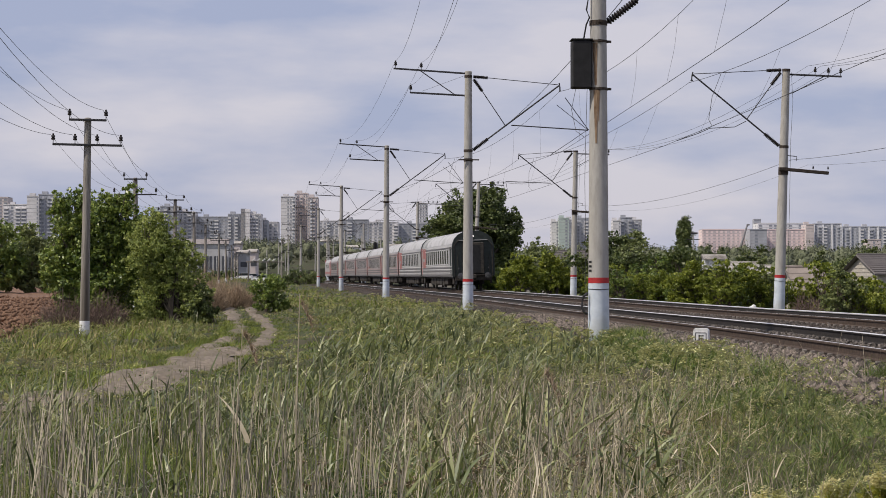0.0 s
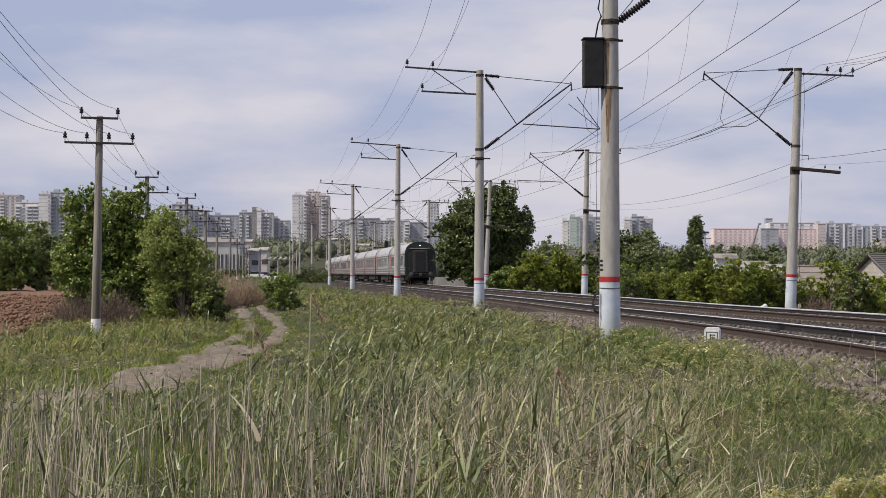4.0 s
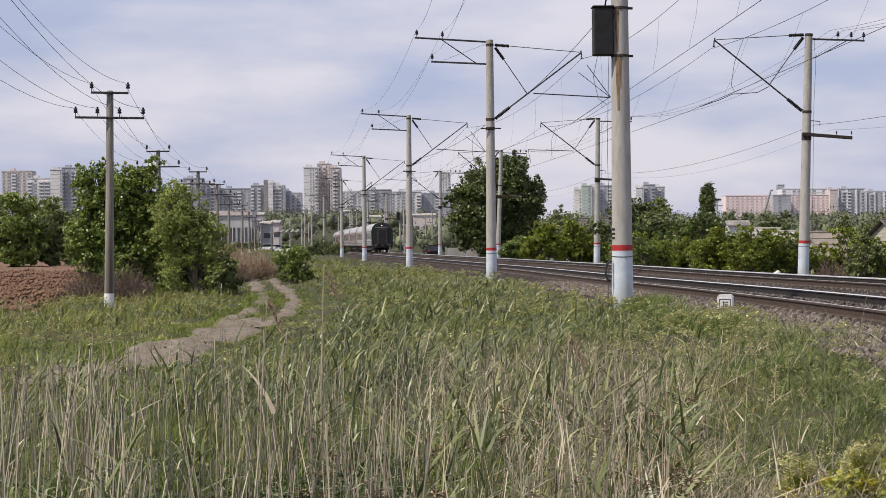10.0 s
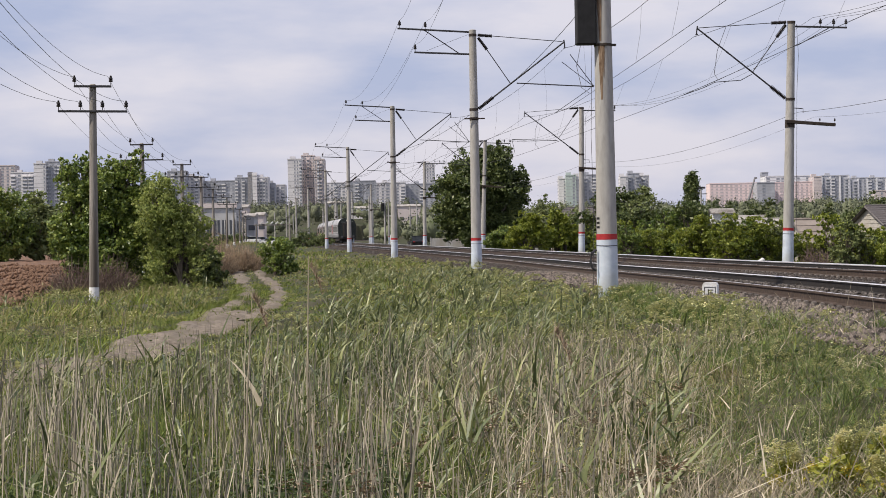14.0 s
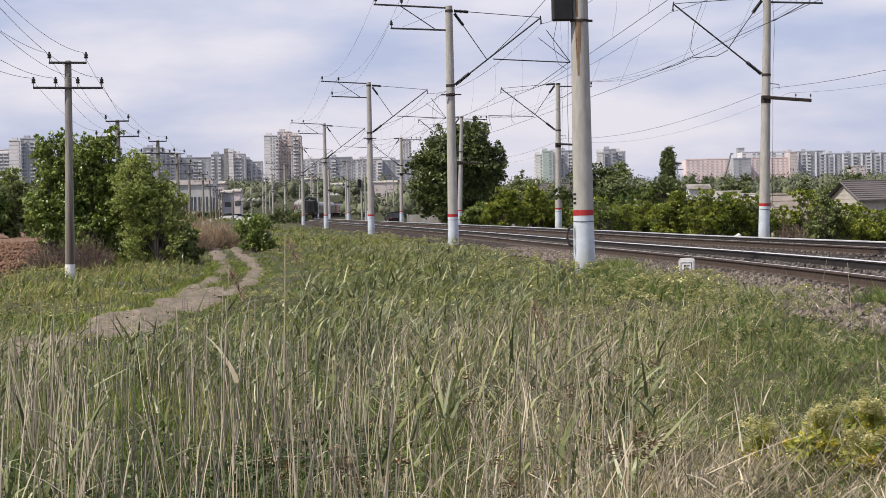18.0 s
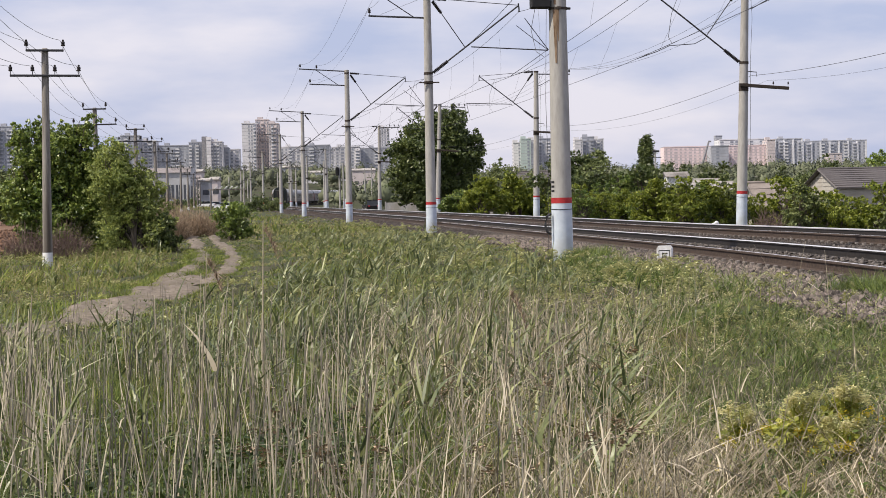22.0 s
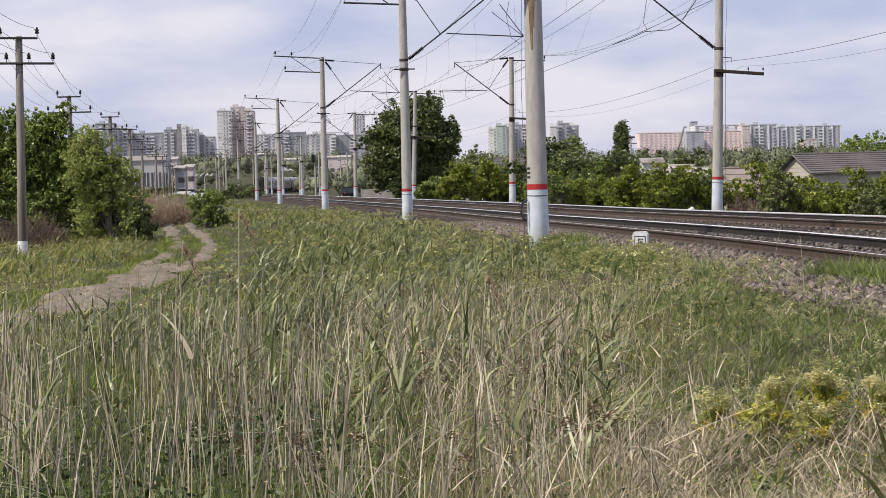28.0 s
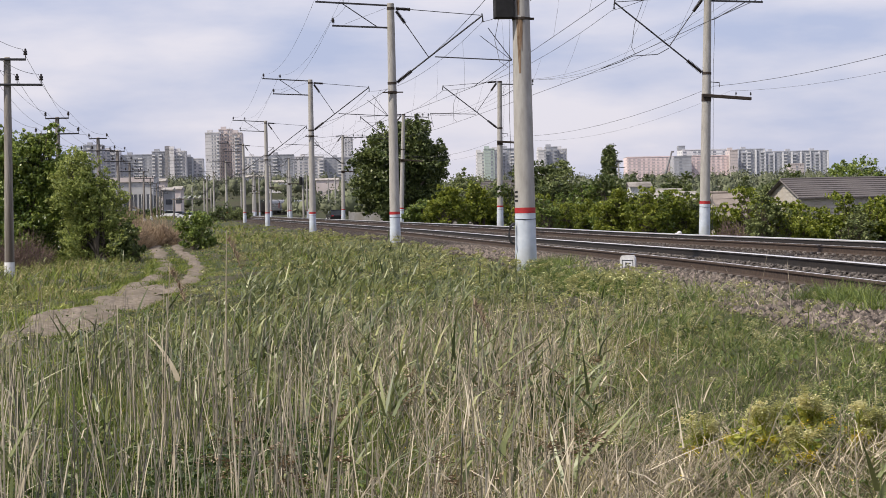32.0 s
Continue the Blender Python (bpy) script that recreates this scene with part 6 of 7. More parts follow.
def meadow():
    rng = np.random.default_rng(40)
    # dead straw stems in clumps, thick in the middle of the foreground
    x, y = clustered(60000, 22, 8.0, 25, rng, 1.3, 0.17)
    q = x / y
    x, y = keep(x, y, (0.06 + 0.94 * patch(x, y, 1.5, 1) ** 1.5) * np.exp(-((q - 0.055) / 0.075) ** 2), rng)
    V, F = blades(x, y, rng.uniform(0.18, 0.66, len(x)) * rng.uniform(0.6, 1.15, len(x)), rng.uniform(0.003, 0.008, len(x)), rng, 0.24, 0.2, 3, 0.5, 0.1)
    grow("dry_reeds", "dead straw-coloured reed stems standing in the meadow", V, F, REED_DRY, "reeds")
    # taller weathered stems in loose clumps, most of them to the left
    x, y = clustered(6400, 6, 7.6, 21, rng, 1.3, 0.12)
    q = x / y
    x, y = keep(x, y, (0.07 + 0.93 * patch(x, y, 0.9, 4) ** 1.6) * np.where(q < -0.02, 1.0, 0.3) * np.where(q > 0.11, 0.06, 1), rng)
    V, F = blades(x, y, rng.uniform(0.35, 1.0, len(x)), rng.uniform(0.0035, 0.0095, len(x)), rng, 0.10, 0.05, 3, 0.4)
    grow("grey_reeds", "weathered grey reed stems standing in the meadow", V, F, REED_GREY, "reeds")
    # broken leaves and stems lying across
    x, y = field(2900, 8.5, 26, rng, 1.4)
    q = x / y
    x, y = keep(x, y, (0.15 + 0.85 * patch(x, y, 2.0, 2)) * np.maximum(np.exp(-((q - 0.06) / 0.09) ** 2), 0.12), rng)
    z = ground_z(x, y) + rng.uniform(0.03, 0.45, len(x))
    V, F = blades(x, y, rng.uniform(0.08, 0.30, len(x)), rng.uniform(0.006, 0.015, len(x)), rng, 1.0, 0.7, 3, 0.8, z0=z, droop=0.8)
    grow("fallen_straw", "bleached broken reed leaves lying across the stems", V, F, STRAW_PALE, "straw")
    # young reeds: stalks with arching leaves
    for n, a, b, h0, h1, ll, lw, seed in ((330, 9, 16, 0.3, 0.72, 0.30, 0.019, 5), (2300, 16, 32, 0.24, 0.62, 0.30, 0.022, 7), (5200, 30, 78, 0.22, 0.56, 0.34, 0.034, 8)):
        x, y = clustered(n, 14, a, b, rng, 1.0, 0.012 * a + 0.12)
        q = x / y
        x, y = keep(x, y, (0.03 + 0.97 * patch(x, y, 2.0, seed) ** 1.3) * smooth01((-offset(x, y) - 3.4) / 1.5) * np.where(q > 0.13, 0.08, 1) * np.where(q < -0.13, np.where(y > 24, 0.1, 0.7), 1), rng)
        tall = low(x, y) > 0.8
        x, y = x[tall], y[tall]
        V, F = stalks(x, y, rng.uniform(h0, h1, len(x)), rng, 5, ll, lw)
        grow("green_reeds", "young green reeds with arching leaves in the wind", V, F, REED_GREEN, "reeds")
    # dark leafy weeds at the feet of the near stems, deepened in colour for the shade there
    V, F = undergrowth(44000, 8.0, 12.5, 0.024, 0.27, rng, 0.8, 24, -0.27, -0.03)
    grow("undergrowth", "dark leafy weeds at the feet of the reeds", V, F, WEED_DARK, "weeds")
    # leafy undergrowth
    for n, a, b, size, top, sc, seed in ((80000, 8.5, 20, 0.020, 0.20, 0.9, 14), (60000, 19, 44, 0.030, 0.18, 1.4, 15), (90000, 42, 125, 0.034, 0.2, 2.5, 16)):
        V, F = undergrowth(n, a, b, size, top, rng, sc, seed)
        grow("undergrowth", "low leafy green weeds between the grasses", V, F, WEED, "weeds")
    # grass, near to far, with wider blades further off
    for k, (n, a, b, h0, h1, w0, w1) in enumerate(((90000, 8.5, 21, 0.06, 0.32, 0.004, 0.009), (80000, 19, 44, 0.07, 0.28, 0.008, 0.016), (95000, 42, 120, 0.09, 0.34, 0.02, 0.038), (64000, 95, 420, 0.12, 0.42, 0.06, 0.12))):
        x, y = clustered(n, 35, a, b, rng, 1.2, 0.007 * a + 0.07, -0.28, 0.31)
        x, y = keep(x, y, 0.62 + 0.38 * patch(x, y, 2.6, 3 + k), rng)
        q = x / y
        dryness = (0.07 if k == 0 else 0.20) + 0.35 * patch(x, y, 2.3, 9) ** 2 + 0.55 * np.exp(-((q - 0.062) / 0.075) ** 2) * (y < 22) + 0.7 * (q > 0.11) * smooth01((13.5 - y) / 3)
        dry = rng.random(len(x)) < dryness
        h = rng.uniform(h0, h1, len(x)) * (0.4 + 0.6 * smooth01((-offset(x, y) - 2.8) / 3)) * (0.55 + 0.75 * patch(x, y, 1.3, 11)) * np.where((q < -0.1) & (y > 24), 1.35, 1) * np.where((q > 0.12) & (y < 24), 0.72, 1)
        h *= low(x, y)
        turf = ~dry & (q + rng.normal(0, 0.015, len(x)) > 0.135) & (y < 26)
        for mask, m, nm, lab in ((turf, TURF, "short_grass", "short trodden grey-green grass"), (~dry & ~turf, GRASS, "meadow_grass", "fresh green meadow grass in tufts"), (dry, GRASS_DRY, "dry_grass", "yellowed dry grass among the green")):
            V, F = blades(x[mask], y[mask], h[mask], rng.uniform(w0, w1, mask.sum()), rng, 0.42, 0.5, 2, 0.95)
            grow(nm, lab, V, F, m)
    # short grass round the standpoint
    x, y = rng.uniform(-6, 4.5, 16000), rng.uniform(-5, 8.6, 16000)
    x, y = keep(x, y, 0.95, rng)
    V, F = blades(x, y, rng.uniform(0.06, 0.26, len(x)), rng.uniform(0.005, 0.011, len(x)), rng, 0.42, 0.5, 2, 0.95)
    grow("meadow_grass", "fresh green meadow grass in tufts", V, F, GRASS)
    # lush tufts at the ballast's edge and round the nearest mast's foot
    n = 12000
    y = 14 + 11 * rng.random(n)
    x = track_x(y) + rng.normal(-1.72, 0.26, n)
    ok = patch(x, y, 0.8, 13) > 0.6
    x2, y2 = 3.2 + rng.normal(0.42, 0.26, 2200), 39.0 + rng.normal(0, 0.35, 2200)
    y3 = rng.uniform(24, 37, 6500)
    x3 = track_x(y3) + rng.normal(-3.15, 0.33, 6500)
    ok3 = patch(x3, y3, 0.7, 17) > 0.42
    x, y = np.concatenate([x[ok], x2, x3[ok3]]), np.concatenate([y[ok], y2, y3[ok3]])
    V, F = blades(x, y, rng.uniform(0.08, 0.36, len(x)), rng.uniform(0.008, 0.017, len(x)), rng, 0.5, 0.7, 3, 0.95)
    grow("bank_grass", "lush green grass tufts on the ballast's edge", V, F, LUSH, "grass")
    # ragged fringe of the path
    y = rng.uniform(19, 72, 20000)
    p = np.interp(y, _py, _px)
    side = rng.choice([-0.92, -0.26, 0.06, 0.7], len(y), p=[0.36, 0.14, 0.14, 0.36])
    x = p + side + rng.normal(0, 0.13, len(y)) + 0.14 * np.sin(y * 1.9 + side * 7)
    ok = ~((np.abs(side) < 0.3) & (y < 43))
    x, y = x[ok], y[ok]
    V, F = blades(x, y, rng.uniform(0.03, 0.17, len(x)) * np.where(x < np.interp(y, _py, _px), 1.3, 0.7), rng.uniform(0.010, 0.02, len(x)), rng, 0.5, 0.6, 2, 0.95)
    grow("path_fringe", "short ragged grass along the dirt path", V, F, GRASS)
    y = rng.uniform(19, 60, 5200)
    x = np.interp(y, _py, _px) + rng.uniform(-1.0, 0.8, len(y))
    V, F = blades(x, y, rng.uniform(0.02, 0.09, len(x)), rng.uniform(0.008, 0.018, len(x)), rng, 1.0, 0.6, 2, 0.9)
    grow("path_litter", "dry straw and stubble on the dirt path", V, F, GRASS_DRY, "straw")
    # fresh upright grass between the grey stems
    x, y = clustered(34000, 60, 8.6, 20, rng, 1.1, 0.22, -0.26, 0.03)
    x, y = keep(x, y, patch(x, y, 0.8, 33) ** 1.5, rng)
    V, F = blades(x, y, rng.uniform(0.12, 0.42, len(x)), rng.uniform(0.004, 0.009, len(x)), rng, 0.16, 0.25, 3, 0.95)
    grow("fresh_grass", "fresh upright green grass between the reeds", V, F, LUSH)
    # close short turf on the trodden side
    x, y = clustered(52000, 40, 9.5, 27, rng, 1.0, 0.16, 0.10, 0.31)
    x, y = keep(x, y, 0.85, rng, bank=-2.9)
    V, F = blades(x, y, rng.uniform(0.03, 0.13, len(x)) * (0.6 + 0.7 * patch(x, y, 0.7, 19)), rng.uniform(0.005, 0.011, len(x)), rng, 0.5, 0.6, 2, 0.95)
    grow("short_grass", "short trodden grey-green grass", V, F, TURF)
    # tussocks and dry litter on the trodden side
    x, y = clustered(9000, 70, 9.0, 24, rng, 1.1, 0.13, 0.12, 0.31)
    x, y = keep(x, y, 0.9, rng)
    V, F = blades(x, y, rng.uniform(0.06, 0.26, len(x)), rng.uniform(0.004, 0.010, len(x)), rng, 0.4, 0.6, 3, 0.95)
    grow("tussocks", "darker green grass tussocks in the short turf", V, F, LUSH)
    x, y = clustered(15000, 26, 8.2, 19, rng, 1.6, 0.2, 0.10, 0.31)
    x, y = keep(x, y, 0.12 + 0.88 * smooth01((13.5 - y) / 3), rng)
    z = ground_z(x, y) + rng.uniform(0.02, 0.16, len(x))
    V, F = blades(x, y, rng.uniform(0.06, 0.20, len(x)), rng.uniform(0.004, 0.009, len(x)), rng, 1.0, 0.6, 3, 0.7, z0=z, droop=0.7)
    grow("straw_litter", "dry straw lying over the short grass", V, F, REED_DRY, "straw")
    # spurge and umbels
    for k, (n, a, b, lo, hi, size, sc) in enumerate(((2000, 24, 62, -0.30, 0.25, 0.085, 2.0), (600, 11, 26, 0.05, 0.30, 0.030, 1.5), (1800, 60, 130, -0.28, 0.1, 0.10, 4.0))):
        x, y = field(n * 4, a, b, rng, 1.2, lo, hi)
        near_bank = np.exp(-((offset(x, y) + 3.7) / 1.3) ** 2)
        x, y = keep(x, y, np.clip(patch(x, y, sc, 21 + k) ** 3 + 0.9 * near_bank, 0, 1) * 0.6, rng)
        V, F = umbels(x, y, rng.uniform(0.16, 0.34, len(x)) * low(x, y), rng.uniform(0.6, 1.3, len(x)) * size, rng)
        grow("spurge_flowers", "yellow-green flower heads among the grass", V, F, SPURGE, "flowers")
    # cream umbels on stalks along the ballast's foot
    y = rng.uniform(18, 34, 80)
    x = track_x(y) - 3.0 - np.abs(rng.normal(0, 0.8, 80)) - 0.5 * (y > 30)
    h = rng.uniform(0.2, 0.42, len(x))
    V, F = umbels(x, y, h, rng.uniform(0.024, 0.05, len(x)), rng, 40)
    grow("cream_umbels", "cream flower umbels standing over the grass", V, F, SPURGE, "flowers")
    V, F = blades(x, y, h, np.full(len(x), 0.008), rng, 0.02, 0.02, 2, 0.3)
    grow("umbel_stalks", "thin green stalks below the cream umbels", V, F, GRASS, "flowers")
    # brown seed heads and single bleached stems
    x, y = clustered(150, 16, 8.8, 15, rng, 1.0, 0.12, -0.1, 0.13)
    V, F = umbels(x, y, rng.uniform(0.25, 0.55, len(x)), rng.uniform(0.02, 0.045, len(x)), rng, 22)
    grow("seed_heads", "dull brown withered seed heads among the stems", V, F, TWIG, "flowers")
    x, y = field(900, 8, 20, rng, 1.2)
    x, y = keep(x, y, np.where(x / y > 0.10, 0.0, 0.5), rng)
    V, F = blades(x, y, rng.uniform(0.3, 0.8, len(x)), rng.uniform(0.006, 0.011, len(x)), rng, 0.16, 0.12, 3, 0.5)
    grow("bleached_stems", "single bleached reed stems catching the light", V, F, STRAW_PALE, "reeds")
    x, y = field(700, 9.0, 20, rng, 1.0, -0.2, 0.28)
    x, y = keep(x, y, patch(x, y, 1.2, 31) ** 2, rng)
    V, F = umbels(x, y, rng.uniform(0.10, 0.25, len(x)), rng.uniform(0.012, 0.022, len(x)), rng, 8)
    grow("yellow_flowers", "small bright yellow flowers in the grass", V, F, YELLOW, "flowers")


meadow()


def leafy_plant(x, y, h, r, seed, flowers):
    """A bushy yellow-flowered herb close to the camera."""
    rng = np.random.default_rng(seed)
    t = thing("flowering_herb", "bushy green herb with yellow flower heads" if flowers else "leafy dark green weed in the grass", "plant", Matrix.Translation((x, y, place(x, y))), "herbs in the foreground")
    v, f = leaves([(0, 0, h * 0.33, r, r, h * 0.33)], 800 if flowers else 900, 0.032 if flowers else 0.03, rng, 120, 0.2, 0.9)
    soup("foliage", v, f, HERB if flowers else LEAF, t)
    heads = 9 if flowers else 6
    crowns, tufts, blossoms = [], [], []
    for k in range(heads):
        a, q = rng.uniform(0, 6.28), math.sqrt(rng.random())
        top = Vector((q * r * math.cos(a), q * r * math.sin(a), h * rng.uniform(0.65, 1.1)))
        part("stalk", Geo().tube([(top.x * 0.35, top.y * 0.35, -0.02), (top.x * 0.7, top.y * 0.7, top.z * 0.55), top], [0.006, 0.005, 0.004], 5), HERB, t)
        if not flowers:
            continue
        n = np.zeros(4)
        crowns.append(umbels(n + top.x + rng.normal(0, 0.02, 4), n + top.y + rng.normal(0, 0.02, 4), n + top.z + rng.normal(0, 0.012, 4) - ground_z(n + top.x, n + top.y), n + rng.uniform(0.026, 0.04), rng, 34))
        tufts.append(blades(np.full(9, top.x * 0.7), np.full(9, top.y * 0.7), np.full(9, 0.08), np.full(9, 0.012), rng, 0.8, 0.6, 2, 0.9, z0=rng.uniform(0.25, 0.9, 9) * top.z))
    for k in range(7 if flowers else 0):
        px, py, pz = rng.normal(0, r * 0.8), rng.normal(-0.15, r * 0.4), h * rng.uniform(0.3, 0.55)
        o = np.zeros(3)
        blossoms.append(umbels(o + px + rng.normal(0, 0.015, 3), o + py, o + pz - ground_z(o + px, o + py), o + 0.024, rng, 16))
    for name, sets, m in (("cream_bloom", crowns[::2], CREAM), ("green_bloom", crowns[1::2], SPURGE), ("leaf_tuft", tufts, HERB), ("yellow_bloom", blossoms, YELLOW)):
        if sets:
            starts = np.cumsum([0] + [len(v) for v, _ in sets[:-1]])
            ob = soup(name, np.concatenate([v for v, _ in sets]), np.concatenate([f + k for (_, f), k in zip(sets, starts)]), m, t)
            tagged(ob, kind="stuff")
    return t


leafy_plant(2.30, 11.5, 0.36, 0.17, 1, True)
leafy_plant(2.70, 11.9, 0.38, 0.13, 2, True)
leafy_plant(2.02, 11.8, 0.31, 0.13, 3, True)
leafy_plant(2.52, 11.2, 0.26, 0.12, 6, True)
leafy_plant(2.95, 11.3, 0.32, 0.12, 7, True)
leafy_plant(2.0, 9.9, 0.26, 0.14, 4, False)
leafy_plant(-1.75, 10.6, 0.25, 0.25, 5, False)


# single tall reeds with drooping plumes
def plume_reed(x, y, h, lean, plume):
    t = thing("tall_reed", "single tall dry reed stem" + (" with a dark drooping plume" if plume else " above the grass"), "reed", Matrix.Translation((x, y, place(x, y))), "tall reeds in the foreground")
    tip = Vector((lean * h, 0, h))
    part("stem", Geo().tube([(0, 0, -0.05), (lean * h * 0.3, 0, h * 0.5), tip], [0.006, 0.005, 0.003], 6), REED_DRY, t)
    if plume:
        rng = np.random.default_rng(int(abs(x) * 100))
        n = 90
        u = rng.random(n)
        px, pz = lean * h + 0.09 * u * math.copysign(1, lean), h - 0.02 - 0.20 * u ** 1.4
        V, F = blades(px, rng.normal(0, 0.008, n), np.full(n, 0.07), np.full(n, 0.006), rng, 0.3, 0.6, 2, 0.8, 0.8, z0=pz - 0.03, droop=1.2)
        soup("plume", V, F, TWIG, t)


plume_reed(-1.0, 13.0, 1.56, 0.02, True)
plume_reed(-1.36, 12.4, 1.40, 0.05, True)
plume_reed(-2.9, 12.0, 1.75, -0.05, False)
plume_reed(-2.2, 11.0, 1.25, 0.04, False)
plume_reed(0.55, 11.5, 1.05, 0.06, True)


def broad_reed(x, y, h, count, seed, label, width=0.03, m=None):
    """A young reed close by: one stalk with a few broad leaves, each a part."""
    rng = np.random.default_rng(seed)
    t = thing("broad_leaved_reed", label, "reed", Matrix.Translation((x, y, place(x, y))), "broad-leaved reeds in the foreground")
    part("stem", Geo().tube([(0, 0, -0.05), (0.02, 0, h * 0.5), (0.05, 0, h)], [0.006, 0.005, 0.003], 6), m or REED_GREEN, t)
    for k in range(count):
        one = np.zeros(1)
        V, F = blades(one + 0.03 * k / count, one, one + rng.uniform(0.25, 0.42), one + width * rng.uniform(0.7, 1.2), rng, 0.5, 0.7, 6, 0.95, 0.6, z0=one + h * (0.35 + 0.6 * k / count), droop=0.8)
        soup("leaf", V, F, m or REED_GREEN, t)


broad_reed(2.28, 8.7, 0.55, 5, 1, "young broad-leaved green reed beside the straw")
broad_reed(2.42, 8.9, 0.42, 4, 2, "young broad-leaved green reed beside the straw")
broad_reed(0.62, 10.2, 0.50, 4, 3, "young broad-leaved green reed among dry stems")
broad_reed(0.98, 9.6, 0.42, 4, 4, "young broad-leaved green reed among dry stems")
broad_reed(1.3, 12.6, 0.5, 5, 5, "young broad-leaved green reed among dry stems")
broad_reed(-1.15, 13.6, 0.75, 5, 6, "young broad-leaved green reed among grey stems")
broad_reed(-0.75, 14.4, 0.8, 5, 7, "young broad-leaved green reed among grey stems")
broad_reed(-1.9, 14.0, 0.7, 5, 8, "young broad-leaved green reed among grey stems")
broad_reed(-1.8, 9.6, 0.40, 2, 9, "bleached reed with a broken pale leaf", 0.05, STRAW_PALE)
broad_reed(-1.32, 12.9, 0.85, 2, 10, "bleached reed with a broken pale leaf", 0.04, STRAW_PALE)


# ---- small things beside the line ----
_mk = thing("line_marker", "small white concrete marker post beside the ballast", "marker post", Matrix.Translation((4.84, 36.0, place(4.84, 36.0) - 0.34)) @ Matrix.Rotation(radians(-14), 4, "Z"))
part("post", Geo().box(0, 0, 0.27, 0.29, 0.20, 0.62, None, 0.012), WHITEWASH, _mk)
part("cap", Geo().prism([(-0.145, 0.575), (0.145, 0.575), (0.11, 0.62), (-0.11, 0.62)], -0.1, 0.1, "y"), WHITEWASH, _mk)
for _b in ((0, 0.535, 0.20, 0.012), (0, 0.33, 0.20, 0.012), (-0.10, 0.43, 0.012, 0.21), (0.10, 0.43, 0.012, 0.21), (-0.03, 0.43, 0.022, 0.13), (0.02, 0.48, 0.08, 0.018), (0.02, 0.43, 0.06, 0.018), (0.02, 0.38, 0.08, 0.018)):
    part("mark_bar", Geo().box(_b[0], -0.102, _b[1], _b[2], 0.006, _b[3]), BLACK_BOX, _mk)

# dry shrubs: bare twigs
def dry_shrub(x, y, h, r, count, seed, label, wood=None):
    rng = np.random.default_rng(seed)
    t = thing("dry_shrub", label, "shrub", Matrix.Translation(at(x, y)))
    g = Geo()
    for k in range(count):
        a, q = rng.uniform(0, 6.28), math.sqrt(rng.random()) * r * 1.1
        b = Vector((0.45 * q * math.cos(a) + rng.uniform(-0.2, 0.2), 0.45 * q * math.sin(a), -0.05))
        e = Vector((q * math.cos(a), q * math.sin(a), h * rng.uniform(0.3, 1.0) * (1.1 - 0.5 * (q / r) ** 2)))
        m = b.lerp(e, 0.55) + Vector((rng.uniform(-0.08, 0.08), rng.uniform(-0.08, 0.08), 0.05))
        g.tube([b, m, e], [0.014, 0.010, 0.004], 4)
        for q2 in range(4):
            s = b.lerp(e, rng.uniform(0.4, 0.85))
            g.tube([s, s + Vector((rng.uniform(-0.3, 0.3), rng.uniform(-0.3, 0.3), rng.uniform(-0.02, 0.3)))], [0.008, 0.003], 3)
    part("brushwood", g, wood or TWIG, t)


dry_shrub(-13.4, 67.8, 1.5, 1.1, 150, 3, "bare dark brown brushwood below the bushes", TWIG_DARK)
dry_shrub(-12.0, 67.6, 1.5, 1.0, 150, 4, "bare dark brown brushwood below the bushes", TWIG_DARK)
dry_shrub(-10.3, 94, 1.8, 1.3, 420, 5, "dry reddish brown shrub beside the path")
dry_shrub(-11.4, 92, 1.9, 1.2, 360, 10, "dry reddish brown shrub beside the path")
dry_shrub(-12.2, 99, 2.2, 1.1, 300, 6, "dry reddish brown shrub beside the path")
dry_shrub(14.9, 79, 1.2, 0.6, 40, 7, "bare grey brushwood in the hedge", TWIG_DARK)
dry_shrub(15.6, 80, 1.1, 0.5, 35, 8, "bare grey brushwood in the hedge", TWIG_DARK)
dry_shrub(12.9, 112, 2.1, 1.4, 120, 9, "bare grey brown shrub in the hedge")

# light signal beyond the far track
_sg = thing("railway_signal", "black light signal head on a concrete mast", "signal", mast_frame(-9.8, 285))
part("mast", Geo().lathe([(0.14, -0.6), (0.11, 6.0)], 10), CONCRETE, _sg)
part("signal_head", Geo().box(-0.3, -0.2, 5.4, 0.5, 0.25, 1.25, None, 0.08), BLACK_BOX, _sg)
for _z in (5.0, 5.4, 5.8):
    part("hood", Geo().lathe([(0.13, 0), (0.13, 0.25)], 10, (-0.3, -0.36, _z), Euler((radians(90), 0, 0)).to_matrix()), BLACK_BOX, _sg)
part("ladder", Geo().tube([(0.15, -0.3, 0), (0.1, -0.2, 5.6)], 0.03, 4).tube([(0.45, -0.3, 0), (0.4, -0.2, 5.6)], 0.03, 4), STEEL, _sg)
part("relay_cabinet", Geo().box(1.2, 0, 0.6, 0.9, 0.7, 1.4, None, 0.03), WHITEWASH, _sg)


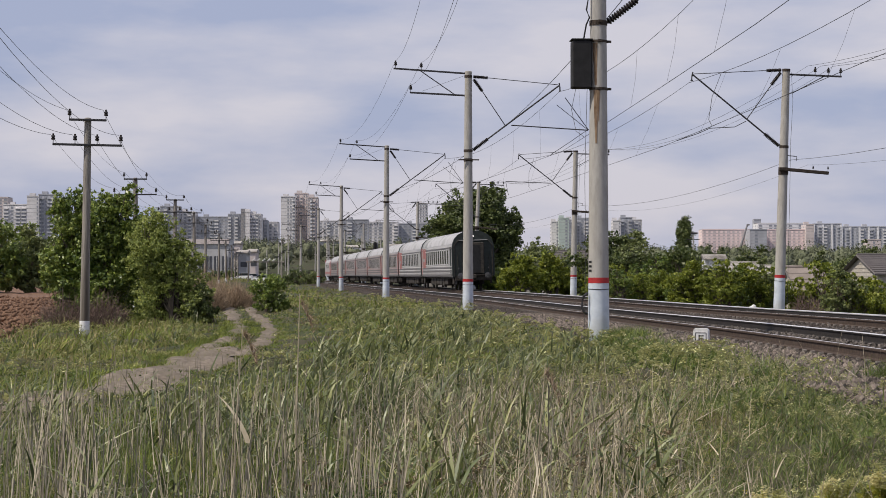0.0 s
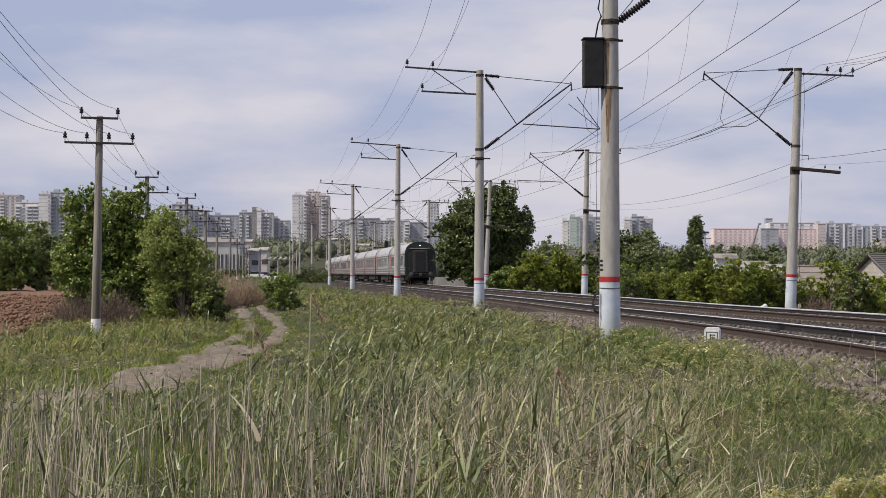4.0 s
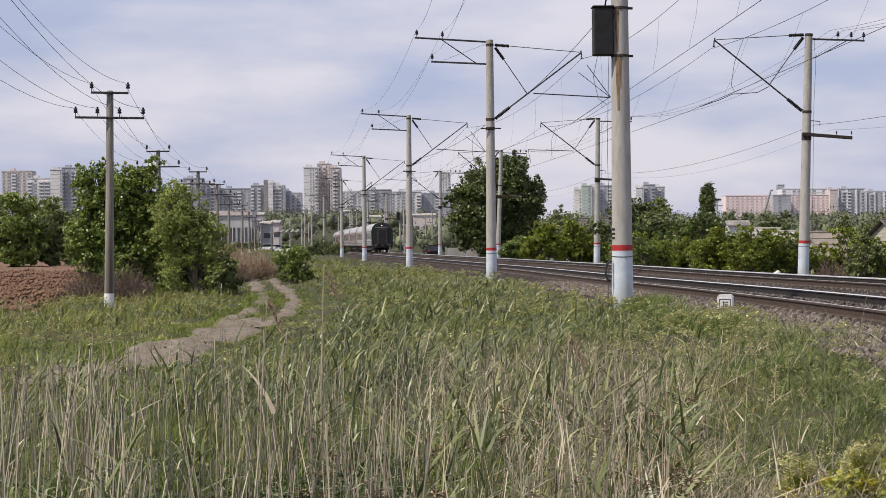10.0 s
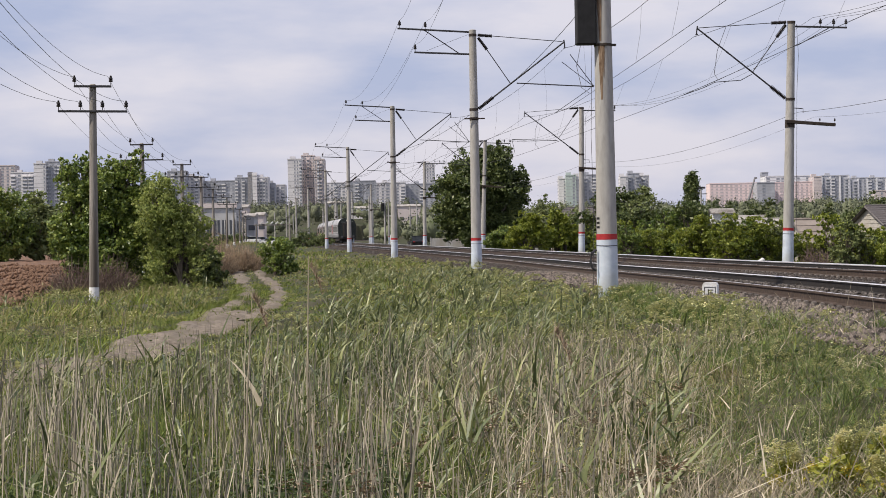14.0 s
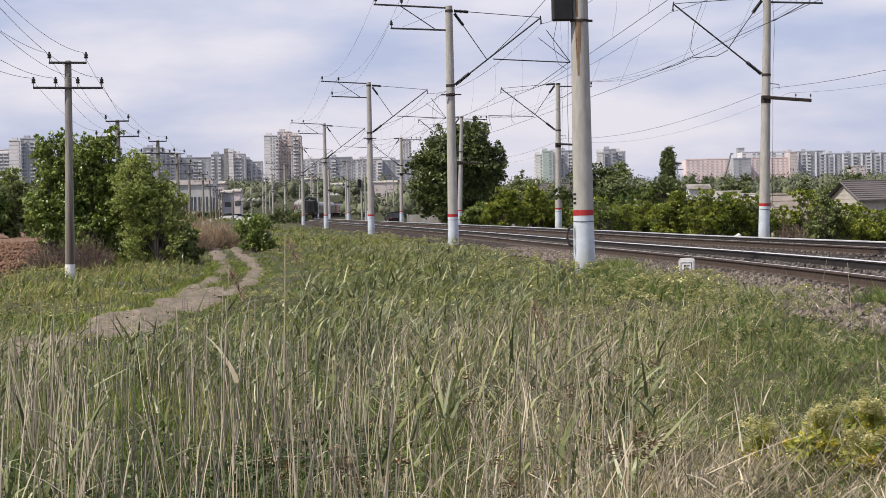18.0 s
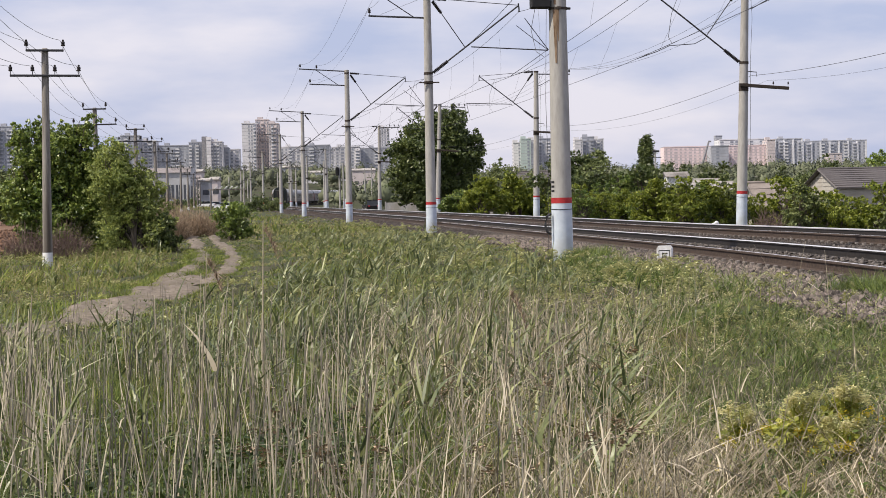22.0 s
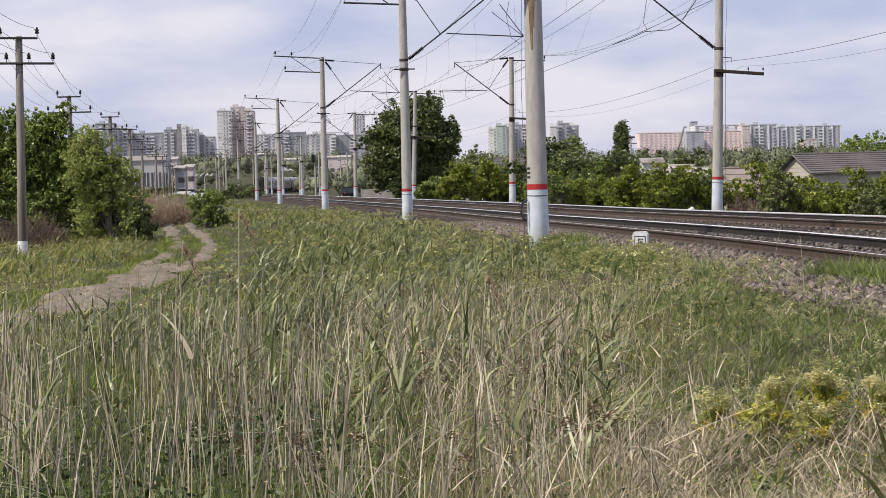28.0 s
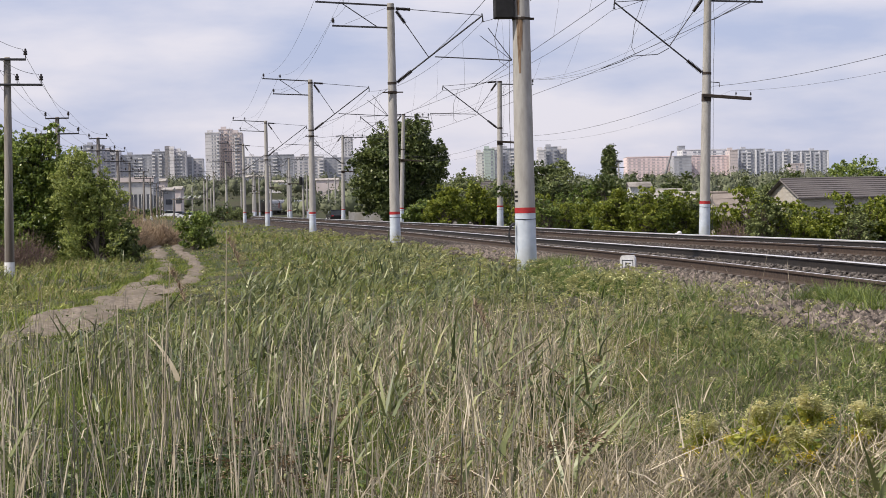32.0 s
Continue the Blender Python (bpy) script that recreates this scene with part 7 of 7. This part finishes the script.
# timber portal with pale insulators where the wires cross
_pt = thing("line_portal", "low timber portal carrying a row of pale insulators", "portal", Matrix.Translation((-27.8, 300, place(-27.8, 300))))
for _px0 in (-2.6, 2.6):
    part("post", Geo().lathe([(0.14, -0.6), (0.10, 3.7)], 10, (_px0, 0, 0)), WOOD_POLE, _pt)
part("beam", Geo().box(0, 0, 3.5, 6.0, 0.14, 0.18, None, 0.02), WOOD_POLE, _pt)
for _k in range(5):
    part("insulator", rod_insulator((-2.0 + _k * 0.8, -0.1, 3.62), (-1.55 + _k * 0.8, -0.1, 4.0), 5, 0.14), WHITEWASH, _pt, "pale strain insulator", True)

# pale bag caught at the hedge's foot
_bg = thing("plastic_bag", "crumpled white plastic bag at the hedge's foot", "bag", Matrix.Translation(at(12.45, 77.6, 0.1)))
_brng = np.random.default_rng(77)
_bag = Geo()
for _bx, _bz, _br in ((0, 0, 0.15), (0.1, 0.12, 0.1), (-0.12, -0.02, 0.11)):
    _ring = [(_br * math.sin(math.pi * _k / 6) * _brng.uniform(0.7, 1.15) + 0.004, _br * -math.cos(math.pi * _k / 6)) for _k in range(7)]
    _bag.lathe(_ring, 9, (_bx, 0, _bz))
part("sheet", _bag, WHITEWASH, _bg)


# cars
def car(x, y, turn, paint, label):
    t = thing("car", label, "car", Matrix.Translation(at(x, y)) @ Matrix.Rotation(radians(turn), 4, "Z"), "parked cars")
    part("body", Geo().prism([(-2.1, 0.3), (2.1, 0.3), (2.15, 0.7), (1.9, 0.85), (-1.9, 0.9), (-2.12, 0.75)], -0.85, 0.85, "y"), paint, t)
    part("cabin", Geo().prism([(-1.5, 0.87), (1.0, 0.87), (0.35, 1.42), (-1.1, 1.45)], -0.72, 0.72, "y"), GLASS, t)
    part("roof", Geo().box(-0.4, 0, 1.455, 1.5, 1.36, 0.05, None, 0.02), paint, t)
    for wx in (-1.3, 1.3):
        for wy in (-0.8, 0.8):
            w = part("wheel", Geo().lathe([(0.31, -0.1), (0.31, 0.1)], 14, (wx, wy, 0.31), Euler((radians(90), 0, 0)).to_matrix()), UNDER, t)
            part("rim", Geo().lathe([(0.18, -0.11), (0.18, 0.11)], 10, (wx, wy, 0.31), Euler((radians(90), 0, 0)).to_matrix()), COACH_TRIM, w)
    for wy in (-0.6, 0.6):
        part("headlight", Geo().box(2.1, wy, 0.68, 0.1, 0.3, 0.14), COACH_TRIM, t)
        part("tail_light", Geo().box(-2.1, wy, 0.72, 0.08, 0.28, 0.14), RED_PAINT, t)
    return t


CAR_WHITE = mat("white_car_paint", (0.68, 0.69, 0.70), (0.78, 0.78, 0.79), 2, 0.3, bump=0.0)
CAR_SILVER = mat("silver_car_paint", (0.40, 0.42, 0.45), (0.5, 0.52, 0.54), 2, 0.3, 0.4, bump=0.0)
CAR_BLACK = mat("black_car_paint", (0.012, 0.012, 0.014), (0.02, 0.02, 0.022), 2, 0.25, bump=0.0)
for _px, _yy, _cp, _lb in ((430, 425, CAR_WHITE, "white car parked by the trade building"), (446, 430, CAR_SILVER, "silver car parked by the trade building"), (462, 428, CAR_WHITE, "white car parked by the trade building"), (478, 432, CAR_WHITE, "white car parked by the trade building"), (414, 432, CAR_SILVER, "silver car parked by the trade building")):
    car(town_x(_px, _yy), _yy, 170, _cp, _lb)
car(-4.6, 252, 100, CAR_BLACK, "black car standing beyond the tracks")

# a slender utility pole among the gardens
_up = thing("utility_pole", "thin grey utility pole with a lamp among the gardens", "pole", Matrix.Translation(at(32.6, 250)))
part("shaft", Geo().lathe([(0.16, -0.3), (0.10, 8.6)], 8), CONCRETE, _up)
part("lamp_head", Geo().box(0.1, 0, 8.6, 0.9, 0.3, 0.25, None, 0.05), STEEL, _up)
part("cross_arm", Geo().box(0, 0, 7.8, 1.6, 0.1, 0.1), STEEL, _up)

# further masts and poles where the lines bend away
for _px, _d in ((558, 540), (583, 520), (590, 470), (640, 400), (646, 455), (668, 500), (674, 430), (712, 520), (724, 470), (735, 560), (505, 560), (472, 520)):
    mast("line_pole", town_x(_px, _d), _d, -1, "distant line poles", fittings=False, top=9.4 if _px > 520 else 8.0, bottom=-0.8, label="distant grey concrete line pole")
# level crossing and a pale concrete fence beyond the far track
strip("crossing_road", lambda y: float(track_x(y)) + 7.6, lambda y: float(track_x(y)) + 30, 251, 259, 1.0, 0.05, DIRT, "pale dirt road at the crossing beyond the tracks", "road", 12)
for _k in range(9):
    _fence_x = -3.2 + _k * 2.6
    _fp = thing("fence_panel", "pale grey concrete fence panel beyond the crossing", "fence", Matrix.Translation(at(_fence_x, 300)), "fence panels beyond the crossing")
    part("panel", Geo().box(1.25, 0, 0.9, 2.5, 0.12, 2.0, None, 0.02), CONCRETE, _fp)
    part("post", Geo().box(0, 0, 0.95, 0.2, 0.2, 2.2, None, 0.02), CONCRETE, _fp)

# low scrub before the trade building's yard
for _k, _px0 in enumerate((318, 334, 349, 362, 380, 396, 408)):
    _sx, _h = town_x(_px0, 416), (2.2, 1.6, 2.4, 1.5, 2.0, 1.7, 1.9)[_k]
    tree("scrub", "low dull green scrub beside the yard", "shrub", at(_sx, 416 + 2 * (_k % 3)), [(0, 0, _h * 0.5, 1.3, 1.1, _h * 0.5), (1.0, 0, _h * 0.36, 1.0, 1.0, _h * 0.36), (-1.0, 0, _h * 0.34, 1.0, 1.0, _h * 0.34)],
         1800, 0.16, LEAF_DARK if _k % 3 else LEAF_OLIVE, 0.05, 340 + _k, 2, "scrub beside the yard")

# low dark scrub where the line bends
for _k, (_sx, _sy, _w, _h, _l) in enumerate(((-22, 292, 2.0, 2.6, LEAF_DARK), (-19.5, 288, 1.5, 1.9, LEAF_OLIVE), (-26, 310, 1.6, 1.6, LEAF_OLIVE))):
    tree("scrub", "low dull green scrub beside the line", "shrub", at(_sx, _sy), [(0, 0, _h * 0.5, _w * 0.8, _w * 0.7, _h * 0.5), (_w * 0.6, 0, _h * 0.36, _w * 0.6, _w * 0.6, _h * 0.36), (-_w * 0.6, 0, _h * 0.34, _w * 0.6, _w * 0.6, _h * 0.34)],
         2600, 0.13, _l, 0.05, 300 + _k, 2, "scrub beside the line")


motions()
